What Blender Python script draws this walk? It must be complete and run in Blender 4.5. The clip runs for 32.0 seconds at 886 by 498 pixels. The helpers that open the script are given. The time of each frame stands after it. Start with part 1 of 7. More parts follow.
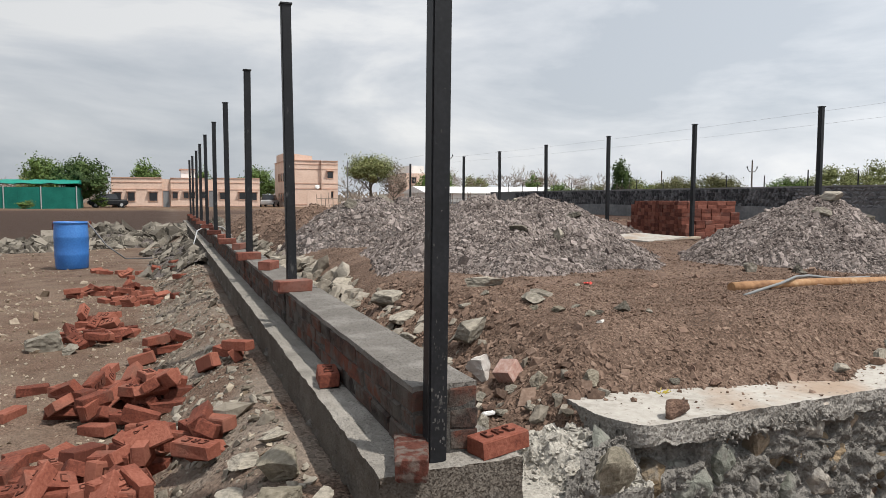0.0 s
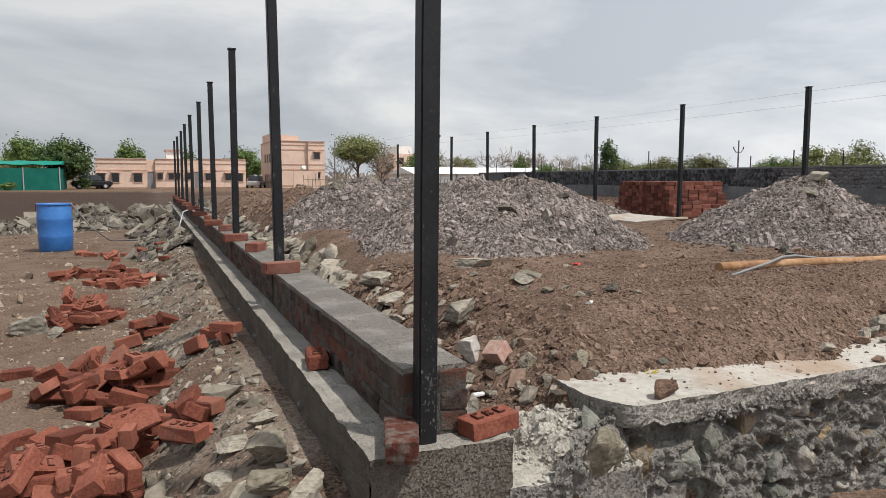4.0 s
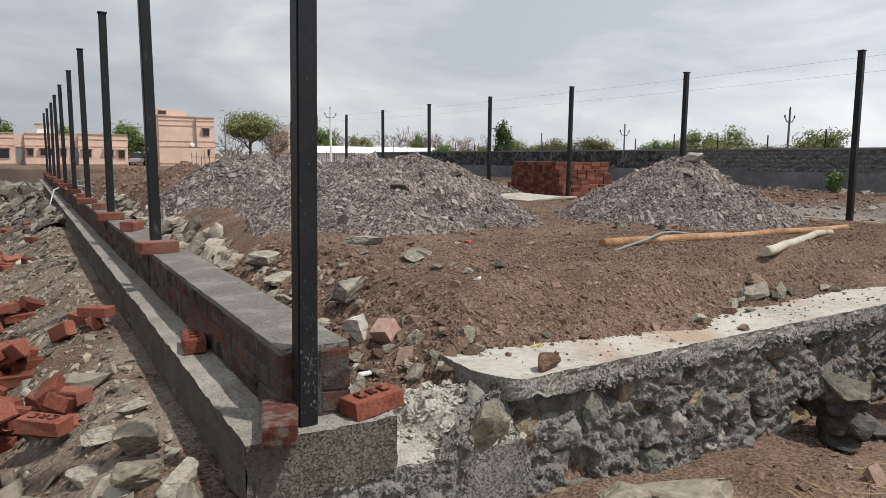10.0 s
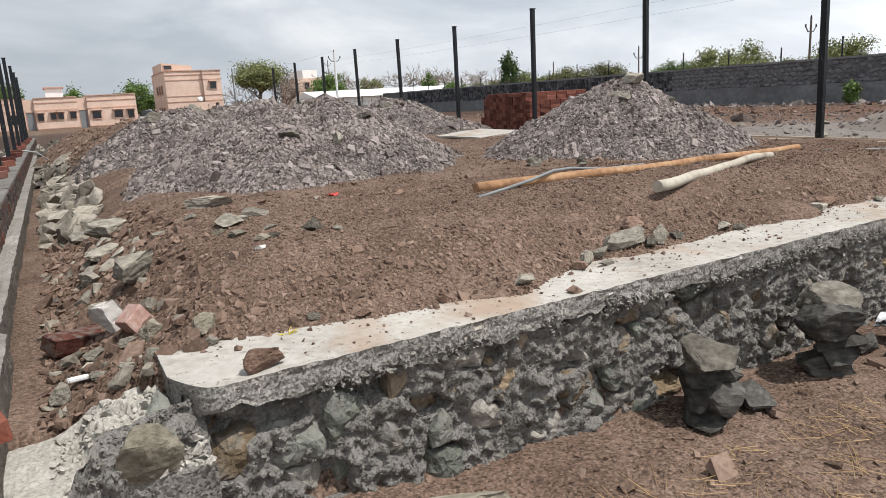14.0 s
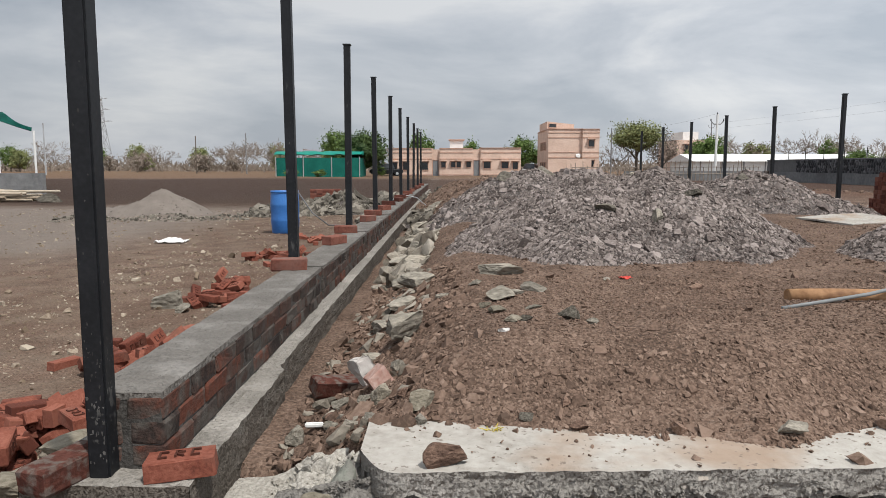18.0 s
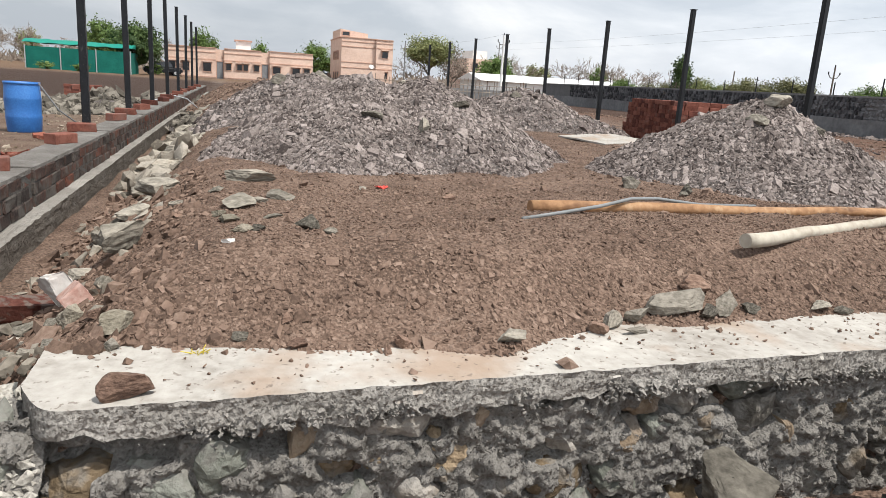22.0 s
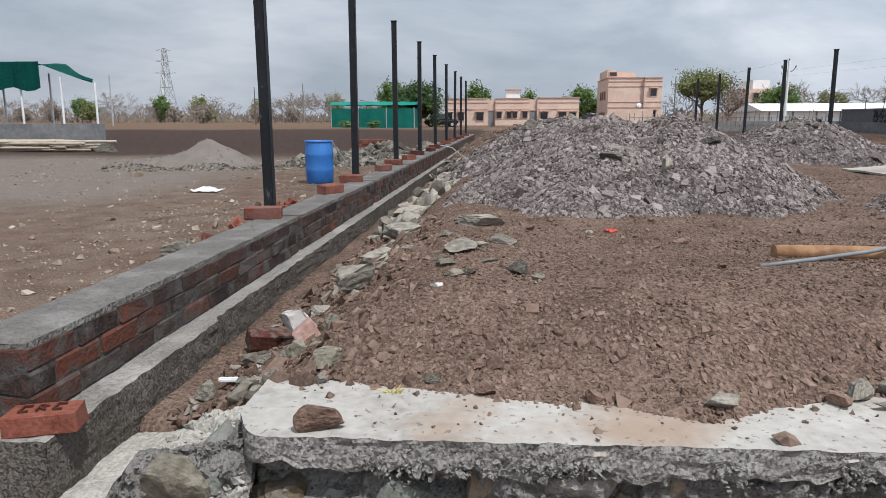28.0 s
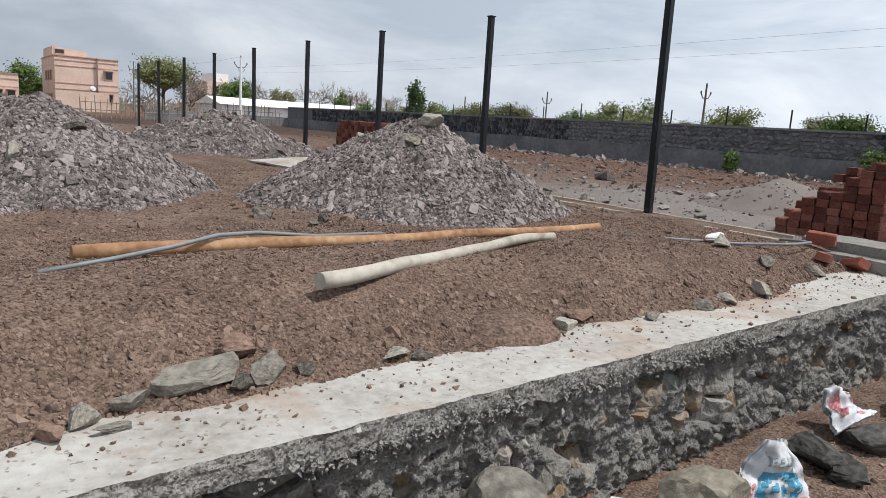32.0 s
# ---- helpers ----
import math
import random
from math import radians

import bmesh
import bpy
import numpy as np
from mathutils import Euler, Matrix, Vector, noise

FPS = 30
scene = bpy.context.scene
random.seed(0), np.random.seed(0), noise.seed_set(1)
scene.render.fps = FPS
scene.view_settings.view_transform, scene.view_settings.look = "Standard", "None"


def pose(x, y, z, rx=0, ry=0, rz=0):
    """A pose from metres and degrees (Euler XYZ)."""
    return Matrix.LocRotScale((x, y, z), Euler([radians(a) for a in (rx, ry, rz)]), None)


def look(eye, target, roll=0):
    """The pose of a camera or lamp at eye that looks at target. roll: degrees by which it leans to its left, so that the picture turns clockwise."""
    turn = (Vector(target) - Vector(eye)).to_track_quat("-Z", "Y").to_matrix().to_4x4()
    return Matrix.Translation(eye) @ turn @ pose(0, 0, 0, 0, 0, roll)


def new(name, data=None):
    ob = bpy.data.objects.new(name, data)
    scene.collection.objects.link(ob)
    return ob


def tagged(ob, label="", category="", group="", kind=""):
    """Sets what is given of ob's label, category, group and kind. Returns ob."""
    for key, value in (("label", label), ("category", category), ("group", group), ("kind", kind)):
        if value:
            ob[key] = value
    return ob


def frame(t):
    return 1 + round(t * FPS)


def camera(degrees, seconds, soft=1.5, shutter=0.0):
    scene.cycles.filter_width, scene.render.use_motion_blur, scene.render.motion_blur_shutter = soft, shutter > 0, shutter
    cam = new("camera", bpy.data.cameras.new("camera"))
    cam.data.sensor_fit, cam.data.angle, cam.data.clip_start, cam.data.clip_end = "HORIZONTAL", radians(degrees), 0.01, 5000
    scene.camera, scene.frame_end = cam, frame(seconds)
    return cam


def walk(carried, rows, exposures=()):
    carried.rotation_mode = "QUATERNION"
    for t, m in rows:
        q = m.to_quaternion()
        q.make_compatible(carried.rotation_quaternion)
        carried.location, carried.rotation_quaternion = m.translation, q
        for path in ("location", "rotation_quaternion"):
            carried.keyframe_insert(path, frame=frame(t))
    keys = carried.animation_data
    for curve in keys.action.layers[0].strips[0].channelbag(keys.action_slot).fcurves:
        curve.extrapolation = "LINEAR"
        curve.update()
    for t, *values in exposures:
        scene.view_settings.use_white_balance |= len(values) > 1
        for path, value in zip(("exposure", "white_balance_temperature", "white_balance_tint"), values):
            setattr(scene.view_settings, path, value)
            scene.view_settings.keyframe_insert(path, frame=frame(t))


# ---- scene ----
cam = camera(65.0, 32.0, soft=0.5)
EXPOSURES = [(0, 0.05, 6600, 10), (1, -0.05, 6700, 10), (6, 0.05, 6600, 10), (8, 0.25, 6600, 10), (9, 0.02, 6600, 10), (11, -0.1, 6550, 10), (13, 0.05, 6400, 10), (16, 0.15, 6500, 10), (17, 0.0, 6450, 10), (19, -0.1, 6500, 10), (20, 0.12, 6550, 10), (22, 0.3, 6500, 10), (23, 0.15, 6500, 10), (24, 0.12, 6350, 10), (27, -0.05, 6000, 10), (29, -0.16, 6050, 10), (30, -0.26, 6000, 10), (32, -0.08, 6150, 10)]
PATH = [
    (0, (-0.733, -1.902, 1.362), (0.004, -0.048, 1.217), 0.1),
    (0.5, (-0.733, -1.904, 1.356), (0.01, -0.059, 1.151), 0.3),
    (1, (-0.734, -1.893, 1.361), (0.047, -0.067, 1.121), 0.4),
    (1.5, (-0.739, -1.887, 1.359), (0.03, -0.054, 1.138), 0.7),
    (2, (-0.735, -1.895, 1.361), (0.039, -0.062, 1.153), 0.9),
    (2.5, (-0.724, -1.881, 1.363), (0.016, -0.03, 1.195), 0.6),
    (4.5, (-0.733, -1.885, 1.361), (0.041, -0.053, 1.15), -0.1),
    (5, (-0.726, -1.89, 1.358), (0.051, -0.061, 1.134), -0.4),
    (5.5, (-0.716, -1.896, 1.35), (0.122, -0.098, 1.093), -0.4),
    (6, (-0.71, -1.879, 1.345), (0.179, -0.113, 1.048), -0.1),
    (6.5, (-0.691, -1.879, 1.345), (0.293, -0.168, 1.021), -0.5),
    (7, (-0.684, -1.877, 1.344), (0.324, -0.181, 1.016), -0.2),
    (7.5, (-0.701, -1.888, 1.347), (0.209, -0.132, 1.05), 0.4),
    (8, (-0.707, -1.879, 1.35), (0.14, -0.083, 1.108), 0.4),
    (8.5, (-0.717, -1.884, 1.353), (0.077, -0.064, 1.115), 0.6),
    (9, (-0.721, -1.9, 1.355), (0.01, -0.049, 1.157), 0.1),
    (9.5, (-0.71, -1.883, 1.353), (0.104, -0.07, 1.129), 0.3),
    (10, (-0.664, -1.855, 1.341), (0.362, -0.157, 1.086), 0.6),
    (10.5, (-0.591, -1.885, 1.335), (0.602, -0.303, 1.069), 0.7),
    (11, (-0.499, -1.924, 1.333), (0.663, -0.326, 1.021), -1.5),
    (11.5, (-0.308, -1.844, 1.331), (0.947, -0.325, 0.987), 1.3),
    (12, (-0.148, -1.766, 1.347), (1.167, -0.307, 0.972), 2.4),
    (12.5, (-0.019, -1.784, 1.36), (1.084, -0.137, 1.099), 1.5),
    (13, (0.183, -1.827, 1.333), (1.128, -0.085, 1.067), 1.0),
    (13.5, (0.342, -1.852, 1.306), (1.265, -0.119, 0.926), -4.4),
    (15.5, (0.941, -1.863, 1.397), (1.89, -0.153, 0.981), 3.8),
    (16, (0.937, -1.769, 1.406), (1.502, 0.121, 1.077), 4.0),
    (16.5, (0.967, -1.761, 1.423), (1.057, 0.223, 1.183), -0.5),
    (17, (1.031, -1.813, 1.412), (1.025, 0.179, 1.233), -2.1),
    (17.5, (1.0, -1.81, 1.414), (0.98, 0.18, 1.219), -0.3),
    (18, (0.988, -1.802, 1.415), (0.968, 0.184, 1.18), -0.0),
    (18.5, (0.98, -1.81, 1.412), (0.931, 0.166, 1.106), -0.4),
    (19, (0.996, -1.772, 1.402), (1.155, 0.192, 1.059), -0.2),
    (19.5, (1.014, -1.749, 1.4), (1.314, 0.189, 1.008), 0.3),
    (20, (1.023, -1.747, 1.404), (1.339, 0.165, 0.911), -0.6),
    (20.5, (1.031, -1.774, 1.392), (1.347, 0.133, 0.878), -0.9),
    (21, (1.091, -1.75, 1.386), (1.472, 0.163, 0.944), -0.9),
    (21.5, (1.171, -1.77, 1.375), (1.574, 0.141, 0.944), -1.9),
    (22, (1.24, -1.606, 1.36), (1.802, 0.257, 0.898), 3.7),
    (22.5, (1.282, -1.56, 1.372), (1.692, 0.341, 0.903), 4.2),
    (23, (1.312, -1.531, 1.381), (1.217, 0.403, 0.881), 2.5),
    (23.5, (1.44, -1.529, 1.389), (1.024, 0.379, 0.961), -0.2),
    (24, (1.477, -1.552, 1.375), (1.094, 0.368, 0.968), -0.9),
    (24.5, (1.431, -1.571, 1.375), (1.085, 0.355, 0.963), 0.1),
    (26.5, (1.435, -1.578, 1.388), (1.106, 0.355, 0.995), -0.5),
    (27, (1.436, -1.585, 1.386), (1.133, 0.363, 1.05), 1.1),
    (27.5, (1.428, -1.584, 1.382), (1.067, 0.349, 1.021), 0.1),
    (28, (1.462, -1.581, 1.377), (1.276, 0.375, 1.006), -0.1),
    (28.5, (1.458, -1.559, 1.379), (1.377, 0.4, 0.984), -0.9),
    (29, (1.491, -1.562, 1.397), (1.638, 0.384, 0.959), 0.7),
    (29.5, (1.496, -1.498, 1.369), (1.985, 0.397, 0.96), 0.1),
    (30, (1.554, -1.489, 1.358), (2.215, 0.343, 0.9), -0.5),
    (30.5, (1.753, -1.507, 1.362), (2.42, 0.33, 0.94), -0.8),
    (31, (1.928, -1.5, 1.359), (2.749, 0.282, 0.971), -1.2),
    (31.5, (2.125, -1.398, 1.348), (3.268, 0.185, 0.918), 2.0),
    (32, (2.219, -1.399, 1.371), (3.387, 0.185, 1.017), 3.6),
]
walk(cam, [(t, look(eye, target, roll)) for t, eye, target, roll in PATH], EXPOSURES)

# ---- world, sun, exposure ----
scene.view_settings.exposure = 0.0
world = bpy.data.worlds.new("overcast_sky")
scene.world = world
world.use_nodes = True
wn, wl = world.node_tree.nodes, world.node_tree.links
wn.clear()
SUN_EL, SUN_AZ = radians(62), radians(140)      # azimuth clockwise from +y
sky = wn.new("ShaderNodeTexSky")
sky.sky_type, sky.sun_disc, sky.sun_elevation, sky.sun_rotation = "NISHITA", False, SUN_EL, SUN_AZ
sky.dust_density, sky.air_density = 3.0, 1.2
co = wn.new("ShaderNodeTexCoord")
mp = wn.new("ShaderNodeMapping")
mp.inputs["Scale"].default_value = (1.0, 1.0, 3.2)
cl = wn.new("ShaderNodeTexNoise")
cl.inputs["Scale"].default_value, cl.inputs["Detail"].default_value, cl.inputs["Roughness"].default_value = 2.3, 7.0, 0.55
cl.inputs["Distortion"].default_value = 0.35
rp = wn.new("ShaderNodeValToRGB")
rp.color_ramp.elements[0].position, rp.color_ramp.elements[0].color = 0.39, (0.55, 0.60, 0.665, 1)
rp.color_ramp.elements[1].position, rp.color_ramp.elements[1].color = 0.62, (0.93, 0.945, 0.96, 1)
e = rp.color_ramp.elements.new(0.52)
e.color = (0.74, 0.775, 0.825, 1)
bsky, bcl, mxs, wo = wn.new("ShaderNodeBackground"), wn.new("ShaderNodeBackground"), wn.new("ShaderNodeMixShader"), wn.new("ShaderNodeOutputWorld")
bsky.inputs["Strength"].default_value, bcl.inputs["Strength"].default_value, mxs.inputs[0].default_value = 0.10, 1.0, 0.88
tosun, glow = wn.new("ShaderNodeVectorMath"), wn.new("ShaderNodeMath")     # clouds brighten towards the veiled sun
tosun.operation, tosun.inputs[1].default_value = "DOT_PRODUCT", (math.sin(SUN_AZ), math.cos(SUN_AZ), 0.0)
glow.operation, glow.inputs[1].default_value, glow.inputs[2].default_value = "MULTIPLY_ADD", 0.38, 1.14
wl.new(co.outputs["Generated"], tosun.inputs[0])
wl.new(tosun.outputs["Value"], glow.inputs[0])
for a, b in ((co.outputs["Generated"], mp.inputs[0]), (mp.outputs[0], cl.inputs["Vector"]), (cl.outputs[0], rp.inputs[0]), (rp.outputs[0], bcl.inputs[0]),
             (glow.outputs[0], bcl.inputs[1]), (sky.outputs[0], bsky.inputs[0]), (bsky.outputs[0], mxs.inputs[1]), (bcl.outputs[0], mxs.inputs[2]), (mxs.outputs[0], wo.inputs[0])):
    wl.new(a, b)
sun = new("sun", bpy.data.lights.new("sun", "SUN"))
sun.data.energy, sun.data.angle, sun.data.color = 4.3, radians(1.2), (1.0, 0.96, 0.90)
SUN_DIR = Vector((math.sin(SUN_AZ) * math.cos(SUN_EL), math.cos(SUN_AZ) * math.cos(SUN_EL), math.sin(SUN_EL)))
sun.matrix_world = look(SUN_DIR * 50, (0, 0, 0))

# ---- materials ----


def surf(name, colours, scale=8.0, fine=60.0, rough=0.9, bump=0.4, dist=0.01, metal=0.0, island=0.0, obj=0.0, fine_mix=0.5, spec=0.25, detail=5.0, extra=None, grain=None):
    """A matte surface: colours ramped over coarse noise mixed with fine noise, relief from the fine noise, and a shift per island or object.
    grain = (cells per metre, tone shift, tilt, height): small flakes, each tipped its own way."""
    m = bpy.data.materials.new(name)
    m.use_nodes = True
    n, l = m.node_tree.nodes, m.node_tree.links
    bs = n["Principled BSDF"]
    geo, tc = n.new("ShaderNodeNewGeometry"), n.new("ShaderNodeTexCoord")
    vec = geo.outputs["Position"]
    if obj:
        oi = n.new("ShaderNodeObjectInfo")
        ad, ml = n.new("ShaderNodeVectorMath"), n.new("ShaderNodeVectorMath")
        ml.operation, ml.inputs[1].default_value = "MULTIPLY", (17.0, 17.0, 17.0)
        l.new(oi.outputs["Random"], ml.inputs[0])
        l.new(tc.outputs["Object"], ad.inputs[0])
        l.new(ml.outputs[0], ad.inputs[1])
        vec = ad.outputs[0]
    a, b = n.new("ShaderNodeTexNoise"), n.new("ShaderNodeTexNoise")
    for t, s, d, r_ in ((a, scale, 3.0, 0.6), (b, fine, detail, 0.55)):
        l.new(vec, t.inputs["Vector"])
        t.inputs["Scale"].default_value, t.inputs["Detail"].default_value, t.inputs["Roughness"].default_value = s, d, r_
    mx = n.new("ShaderNodeMix")
    mx.inputs[0].default_value = fine_mix
    l.new(a.outputs[0], mx.inputs[2])
    l.new(b.outputs[0], mx.inputs[3])
    val = mx.outputs[0]
    for amount, src in ((island, geo.outputs["Random Per Island"]), (obj, n.new("ShaderNodeObjectInfo").outputs["Random"])):
        if amount:
            ma = n.new("ShaderNodeMath")
            ma.operation, ma.inputs[1].default_value, ma.inputs[2].default_value = "MULTIPLY_ADD", amount, -amount / 2
            l.new(src, ma.inputs[0])
            ad2 = n.new("ShaderNodeMath")
            l.new(val, ad2.inputs[0])
            l.new(ma.outputs[0], ad2.inputs[1])
            val = ad2.outputs[0]
    lift = None
    if grain:
        gs, tone, tilt, high = grain
        wv = n.new("ShaderNodeTexNoise")
        wv.inputs["Scale"].default_value, wv.inputs["Detail"].default_value = gs * 0.35, 2.0
        l.new(vec, wv.inputs["Vector"])
        wa = n.new("ShaderNodeVectorMath")
        wa.operation, wa.inputs[1].default_value = "MULTIPLY_ADD", (1.6 / gs, 1.6 / gs, 1.6 / gs)
        l.new(wv.outputs["Color"], wa.inputs[0])
        l.new(vec, wa.inputs[2])
        vo = n.new("ShaderNodeTexVoronoi")
        vo.inputs["Scale"].default_value = gs
        l.new(wa.outputs[0], vo.inputs["Vector"])
        off, cen, dot = n.new("ShaderNodeVectorMath"), n.new("ShaderNodeVectorMath"), n.new("ShaderNodeVectorMath")
        off.operation, cen.operation, dot.operation = "SUBTRACT", "SUBTRACT", "DOT_PRODUCT"
        cen.inputs[1].default_value = (0.5, 0.5, 0.5)
        l.new(wa.outputs[0], off.inputs[0])
        l.new(vo.outputs["Position"], off.inputs[1])
        l.new(vo.outputs["Color"], cen.inputs[0])
        l.new(off.outputs[0], dot.inputs[0])
        l.new(cen.outputs[0], dot.inputs[1])
        sc_, hx, sh_ = n.new("ShaderNodeMath"), n.new("ShaderNodeSeparateColor"), n.new("ShaderNodeMath")
        sc_.operation, sc_.inputs[1].default_value = "MULTIPLY", tilt
        sh_.operation, sh_.inputs[1].default_value = "MULTIPLY_ADD", high / gs
        l.new(dot.outputs["Value"], sc_.inputs[0])
        l.new(vo.outputs["Color"], hx.inputs[0])
        l.new(hx.outputs[1], sh_.inputs[0])
        l.new(sc_.outputs[0], sh_.inputs[2])
        lift = sh_.outputs[0]
        tn, ta = n.new("ShaderNodeMath"), n.new("ShaderNodeMath")
        tn.operation, tn.inputs[1].default_value, tn.inputs[2].default_value = "MULTIPLY_ADD", tone, -tone / 2
        l.new(hx.outputs[0], tn.inputs[0])
        l.new(val, ta.inputs[0])
        l.new(tn.outputs[0], ta.inputs[1])
        val = ta.outputs[0]
    r = n.new("ShaderNodeValToRGB")
    els = r.color_ramp.elements
    k = len(colours)
    while len(els) < k:
        els.new(0.5)
    for i, c in enumerate(colours):
        els[i].position, els[i].color = 0.32 + 0.36 * i / (k - 1), (*c, 1)
    l.new(val, r.inputs[0])
    col = r.outputs[0]
    if extra:
        col = extra(n, l, col, vec)
    l.new(col, bs.inputs["Base Color"])
    bs.inputs["Roughness"].default_value, bs.inputs["Metallic"].default_value, bs.inputs["Specular IOR Level"].default_value = rough, metal, spec
    if bump:
        bp = n.new("ShaderNodeBump")
        bp.inputs["Strength"].default_value, bp.inputs["Distance"].default_value = bump, dist
        l.new(b.outputs[0], bp.inputs["Height"])
        l.new(bp.outputs[0], bs.inputs["Normal"])
        if lift:
            b2 = n.new("ShaderNodeBump")
            b2.inputs["Strength"].default_value, b2.inputs["Distance"].default_value = 1.0, 1.0
            l.new(lift, b2.inputs["Height"])
            l.new(b2.outputs[0], bp.inputs["Normal"])
    return m


def blotch(colour, scale, lo, hi, amount=1.0, detail=6.0, stretch=(1, 1, 1)):
    """Stains of one colour where a noise of that scale runs high."""
    def add(n, l, col, vec):
        mp_ = n.new("ShaderNodeMapping")
        mp_.inputs["Scale"].default_value = stretch
        l.new(vec, mp_.inputs[0])
        t, r, mx = n.new("ShaderNodeTexNoise"), n.new("ShaderNodeMapRange"), n.new("ShaderNodeMix")
        t.inputs["Scale"].default_value, t.inputs["Detail"].default_value = scale, detail
        r.inputs[1].default_value, r.inputs[2].default_value, r.inputs[4].default_value = lo, hi, amount
        mx.data_type = "RGBA"
        mx.inputs[7].default_value = (*colour, 1)
        l.new(mp_.outputs[0], t.inputs["Vector"])
        l.new(t.outputs[0], r.inputs[0])
        l.new(r.outputs[0], mx.inputs[0])
        l.new(col, mx.inputs[6])
        return mx.outputs[2]
    return add


def both(*adds):
    def add(n, l, col, vec):
        for a in adds:
            col = a(n, l, col, vec)
        return col
    return add


def fields(n, l, col, vec):
    """The ground's soils by place: court earth, grey mortar-strewn yard, dark ploughed land, dry grass far off."""
    sp = n.new("ShaderNodeSeparateXYZ")
    l.new(vec, sp.inputs[0])
    wob = n.new("ShaderNodeTexNoise")
    wob.inputs["Scale"].default_value, wob.inputs["Detail"].default_value = 0.35, 6.0
    l.new(vec, wob.inputs["Vector"])
    wf = n.new("ShaderNodeTexNoise")
    wf.inputs["Scale"].default_value, wf.inputs["Detail"].default_value = 2.2, 8.0
    l.new(vec, wf.inputs["Vector"])

    def coord(axis, k, src):
        m = n.new("ShaderNodeMath")
        m.operation, m.inputs[1].default_value = "MULTIPLY_ADD", k
        l.new(src.outputs[0], m.inputs[0])
        l.new(sp.outputs[axis], m.inputs[2])
        return m.outputs[0]

    def band(src, a, b, c=None, d=None):
        r = n.new("ShaderNodeMapRange")
        r.inputs[1].default_value, r.inputs[2].default_value = a, b
        l.new(src, r.inputs[0])
        if c is None:
            return r.outputs[0]
        r2, m = n.new("ShaderNodeMapRange"), n.new("ShaderNodeMath")
        r2.inputs[1].default_value, r2.inputs[2].default_value, r2.inputs[3].default_value, r2.inputs[4].default_value = c, d, 1, 0
        l.new(src, r2.inputs[0])
        m.operation = "MULTIPLY"
        l.new(r.outputs[0], m.inputs[0])
        l.new(r2.outputs[0], m.inputs[1])
        return m.outputs[0]

    def times(a, b):
        m = n.new("ShaderNodeMath")
        m.operation = "MULTIPLY"
        for s, i in ((a, 0), (b, 1)):
            if isinstance(s, float):
                m.inputs[i].default_value = s
            else:
                l.new(s, m.inputs[i])
        return m.outputs[0]

    def lay(col, mask, colour):
        mx = n.new("ShaderNodeMix")
        mx.data_type = "RGBA"
        mx.inputs[7].default_value = (*colour, 1)
        l.new(mask, mx.inputs[0])
        l.new(col, mx.inputs[6])
        return mx.outputs[2]

    x1, y1 = coord("X", 1.6, wob), coord("Y", 5.0, wob)
    xf, yf = coord("X", 0.5, wf), coord("Y", 0.8, wf)
    yard = band(x1, 0.6, -0.4)
    col = lay(col, times(times(yard, band(wob.outputs[0], 0.60, 0.40)), 0.55), (0.125, 0.083, 0.061))
    grey = band(wf.outputs[0], 0.40, 0.68)
    col = lay(col, times(times(yard, grey), 0.42), (0.235, 0.19, 0.146))
    col = lay(col, times(times(band(x1, -3.0, -5.0), band(y1, 9.0, 12.0, 22.0, 25.0)), 0.6), (0.235, 0.21, 0.187))
    col = lay(col, times(times(band(xf, -1.0, -0.55, 0.1, 0.5), band(yf, 0.3, 0.9)), times(band(wf.outputs[0], 0.40, 0.60), 0.5)), (0.26, 0.232, 0.196))
    col = lay(col, times(band(x1, 8.2, 9.4, 11.5, 13.5), times(band(y1, 3.0, 4.5, 7.0, 9.0), 0.6)), (0.25, 0.24, 0.226))
    col = lay(col, times(band(x1, 12.0, 15.0), times(band(wf.outputs[0], 0.36, 0.54), 0.8)), (0.12, 0.064, 0.045))
    col = lay(col, times(band(y1, 22.0, 26.0, 62.0, 72.0), times(yard, 0.9)), (0.058, 0.039, 0.031))
    col = lay(col, times(band(y1, 28.0, 32.0, 58.0, 66.0), 0.75), (0.062, 0.042, 0.034))
    col = lay(col, times(band(y1, 64.0, 74.0), 0.85), (0.15, 0.098, 0.064))
    return col


M_GROUND = surf("earth", [(0.060, 0.041, 0.031), (0.150, 0.101, 0.076), (0.255, 0.182, 0.141)], 2.5, 80, 0.95, 0.8, 0.010, fine_mix=0.6, detail=3, spec=0.1, extra=fields, grain=(80, 0.22, 1.3, 0.5))
M_CHIP = surf("earth_stones", [(0.080, 0.054, 0.041), (0.145, 0.098, 0.074), (0.178, 0.122, 0.093), (0.235, 0.168, 0.131)], 3, 70, 0.9, 0.5, 0.004, island=0.32, spec=0.1, detail=3)
M_GRAVEL = surf("crushed_rock", [(0.070, 0.057, 0.052), (0.155, 0.130, 0.119), (0.205, 0.174, 0.159), (0.29, 0.25, 0.231)], 2.5, 70, 0.9, 0.5, 0.004, island=0.38, spec=0.1, detail=3)
# heap bed toned darker than its stones, painting the shade in the gaps
M_GRAVEL_BED = surf("shaded_rock_bed", [(0.04, 0.034, 0.031), (0.12, 0.104, 0.097), (0.215, 0.189, 0.177)], 3, 55, 0.95, 0.8, 0.012, fine_mix=0.6, detail=4, spec=0.1, grain=(55, 0.24, 1.4, 0.6))
M_SAND = surf("grey_sand", [(0.135, 0.115, 0.10), (0.195, 0.17, 0.15)], 2, 60, 0.95, 0.4, 0.01, spec=0.1)
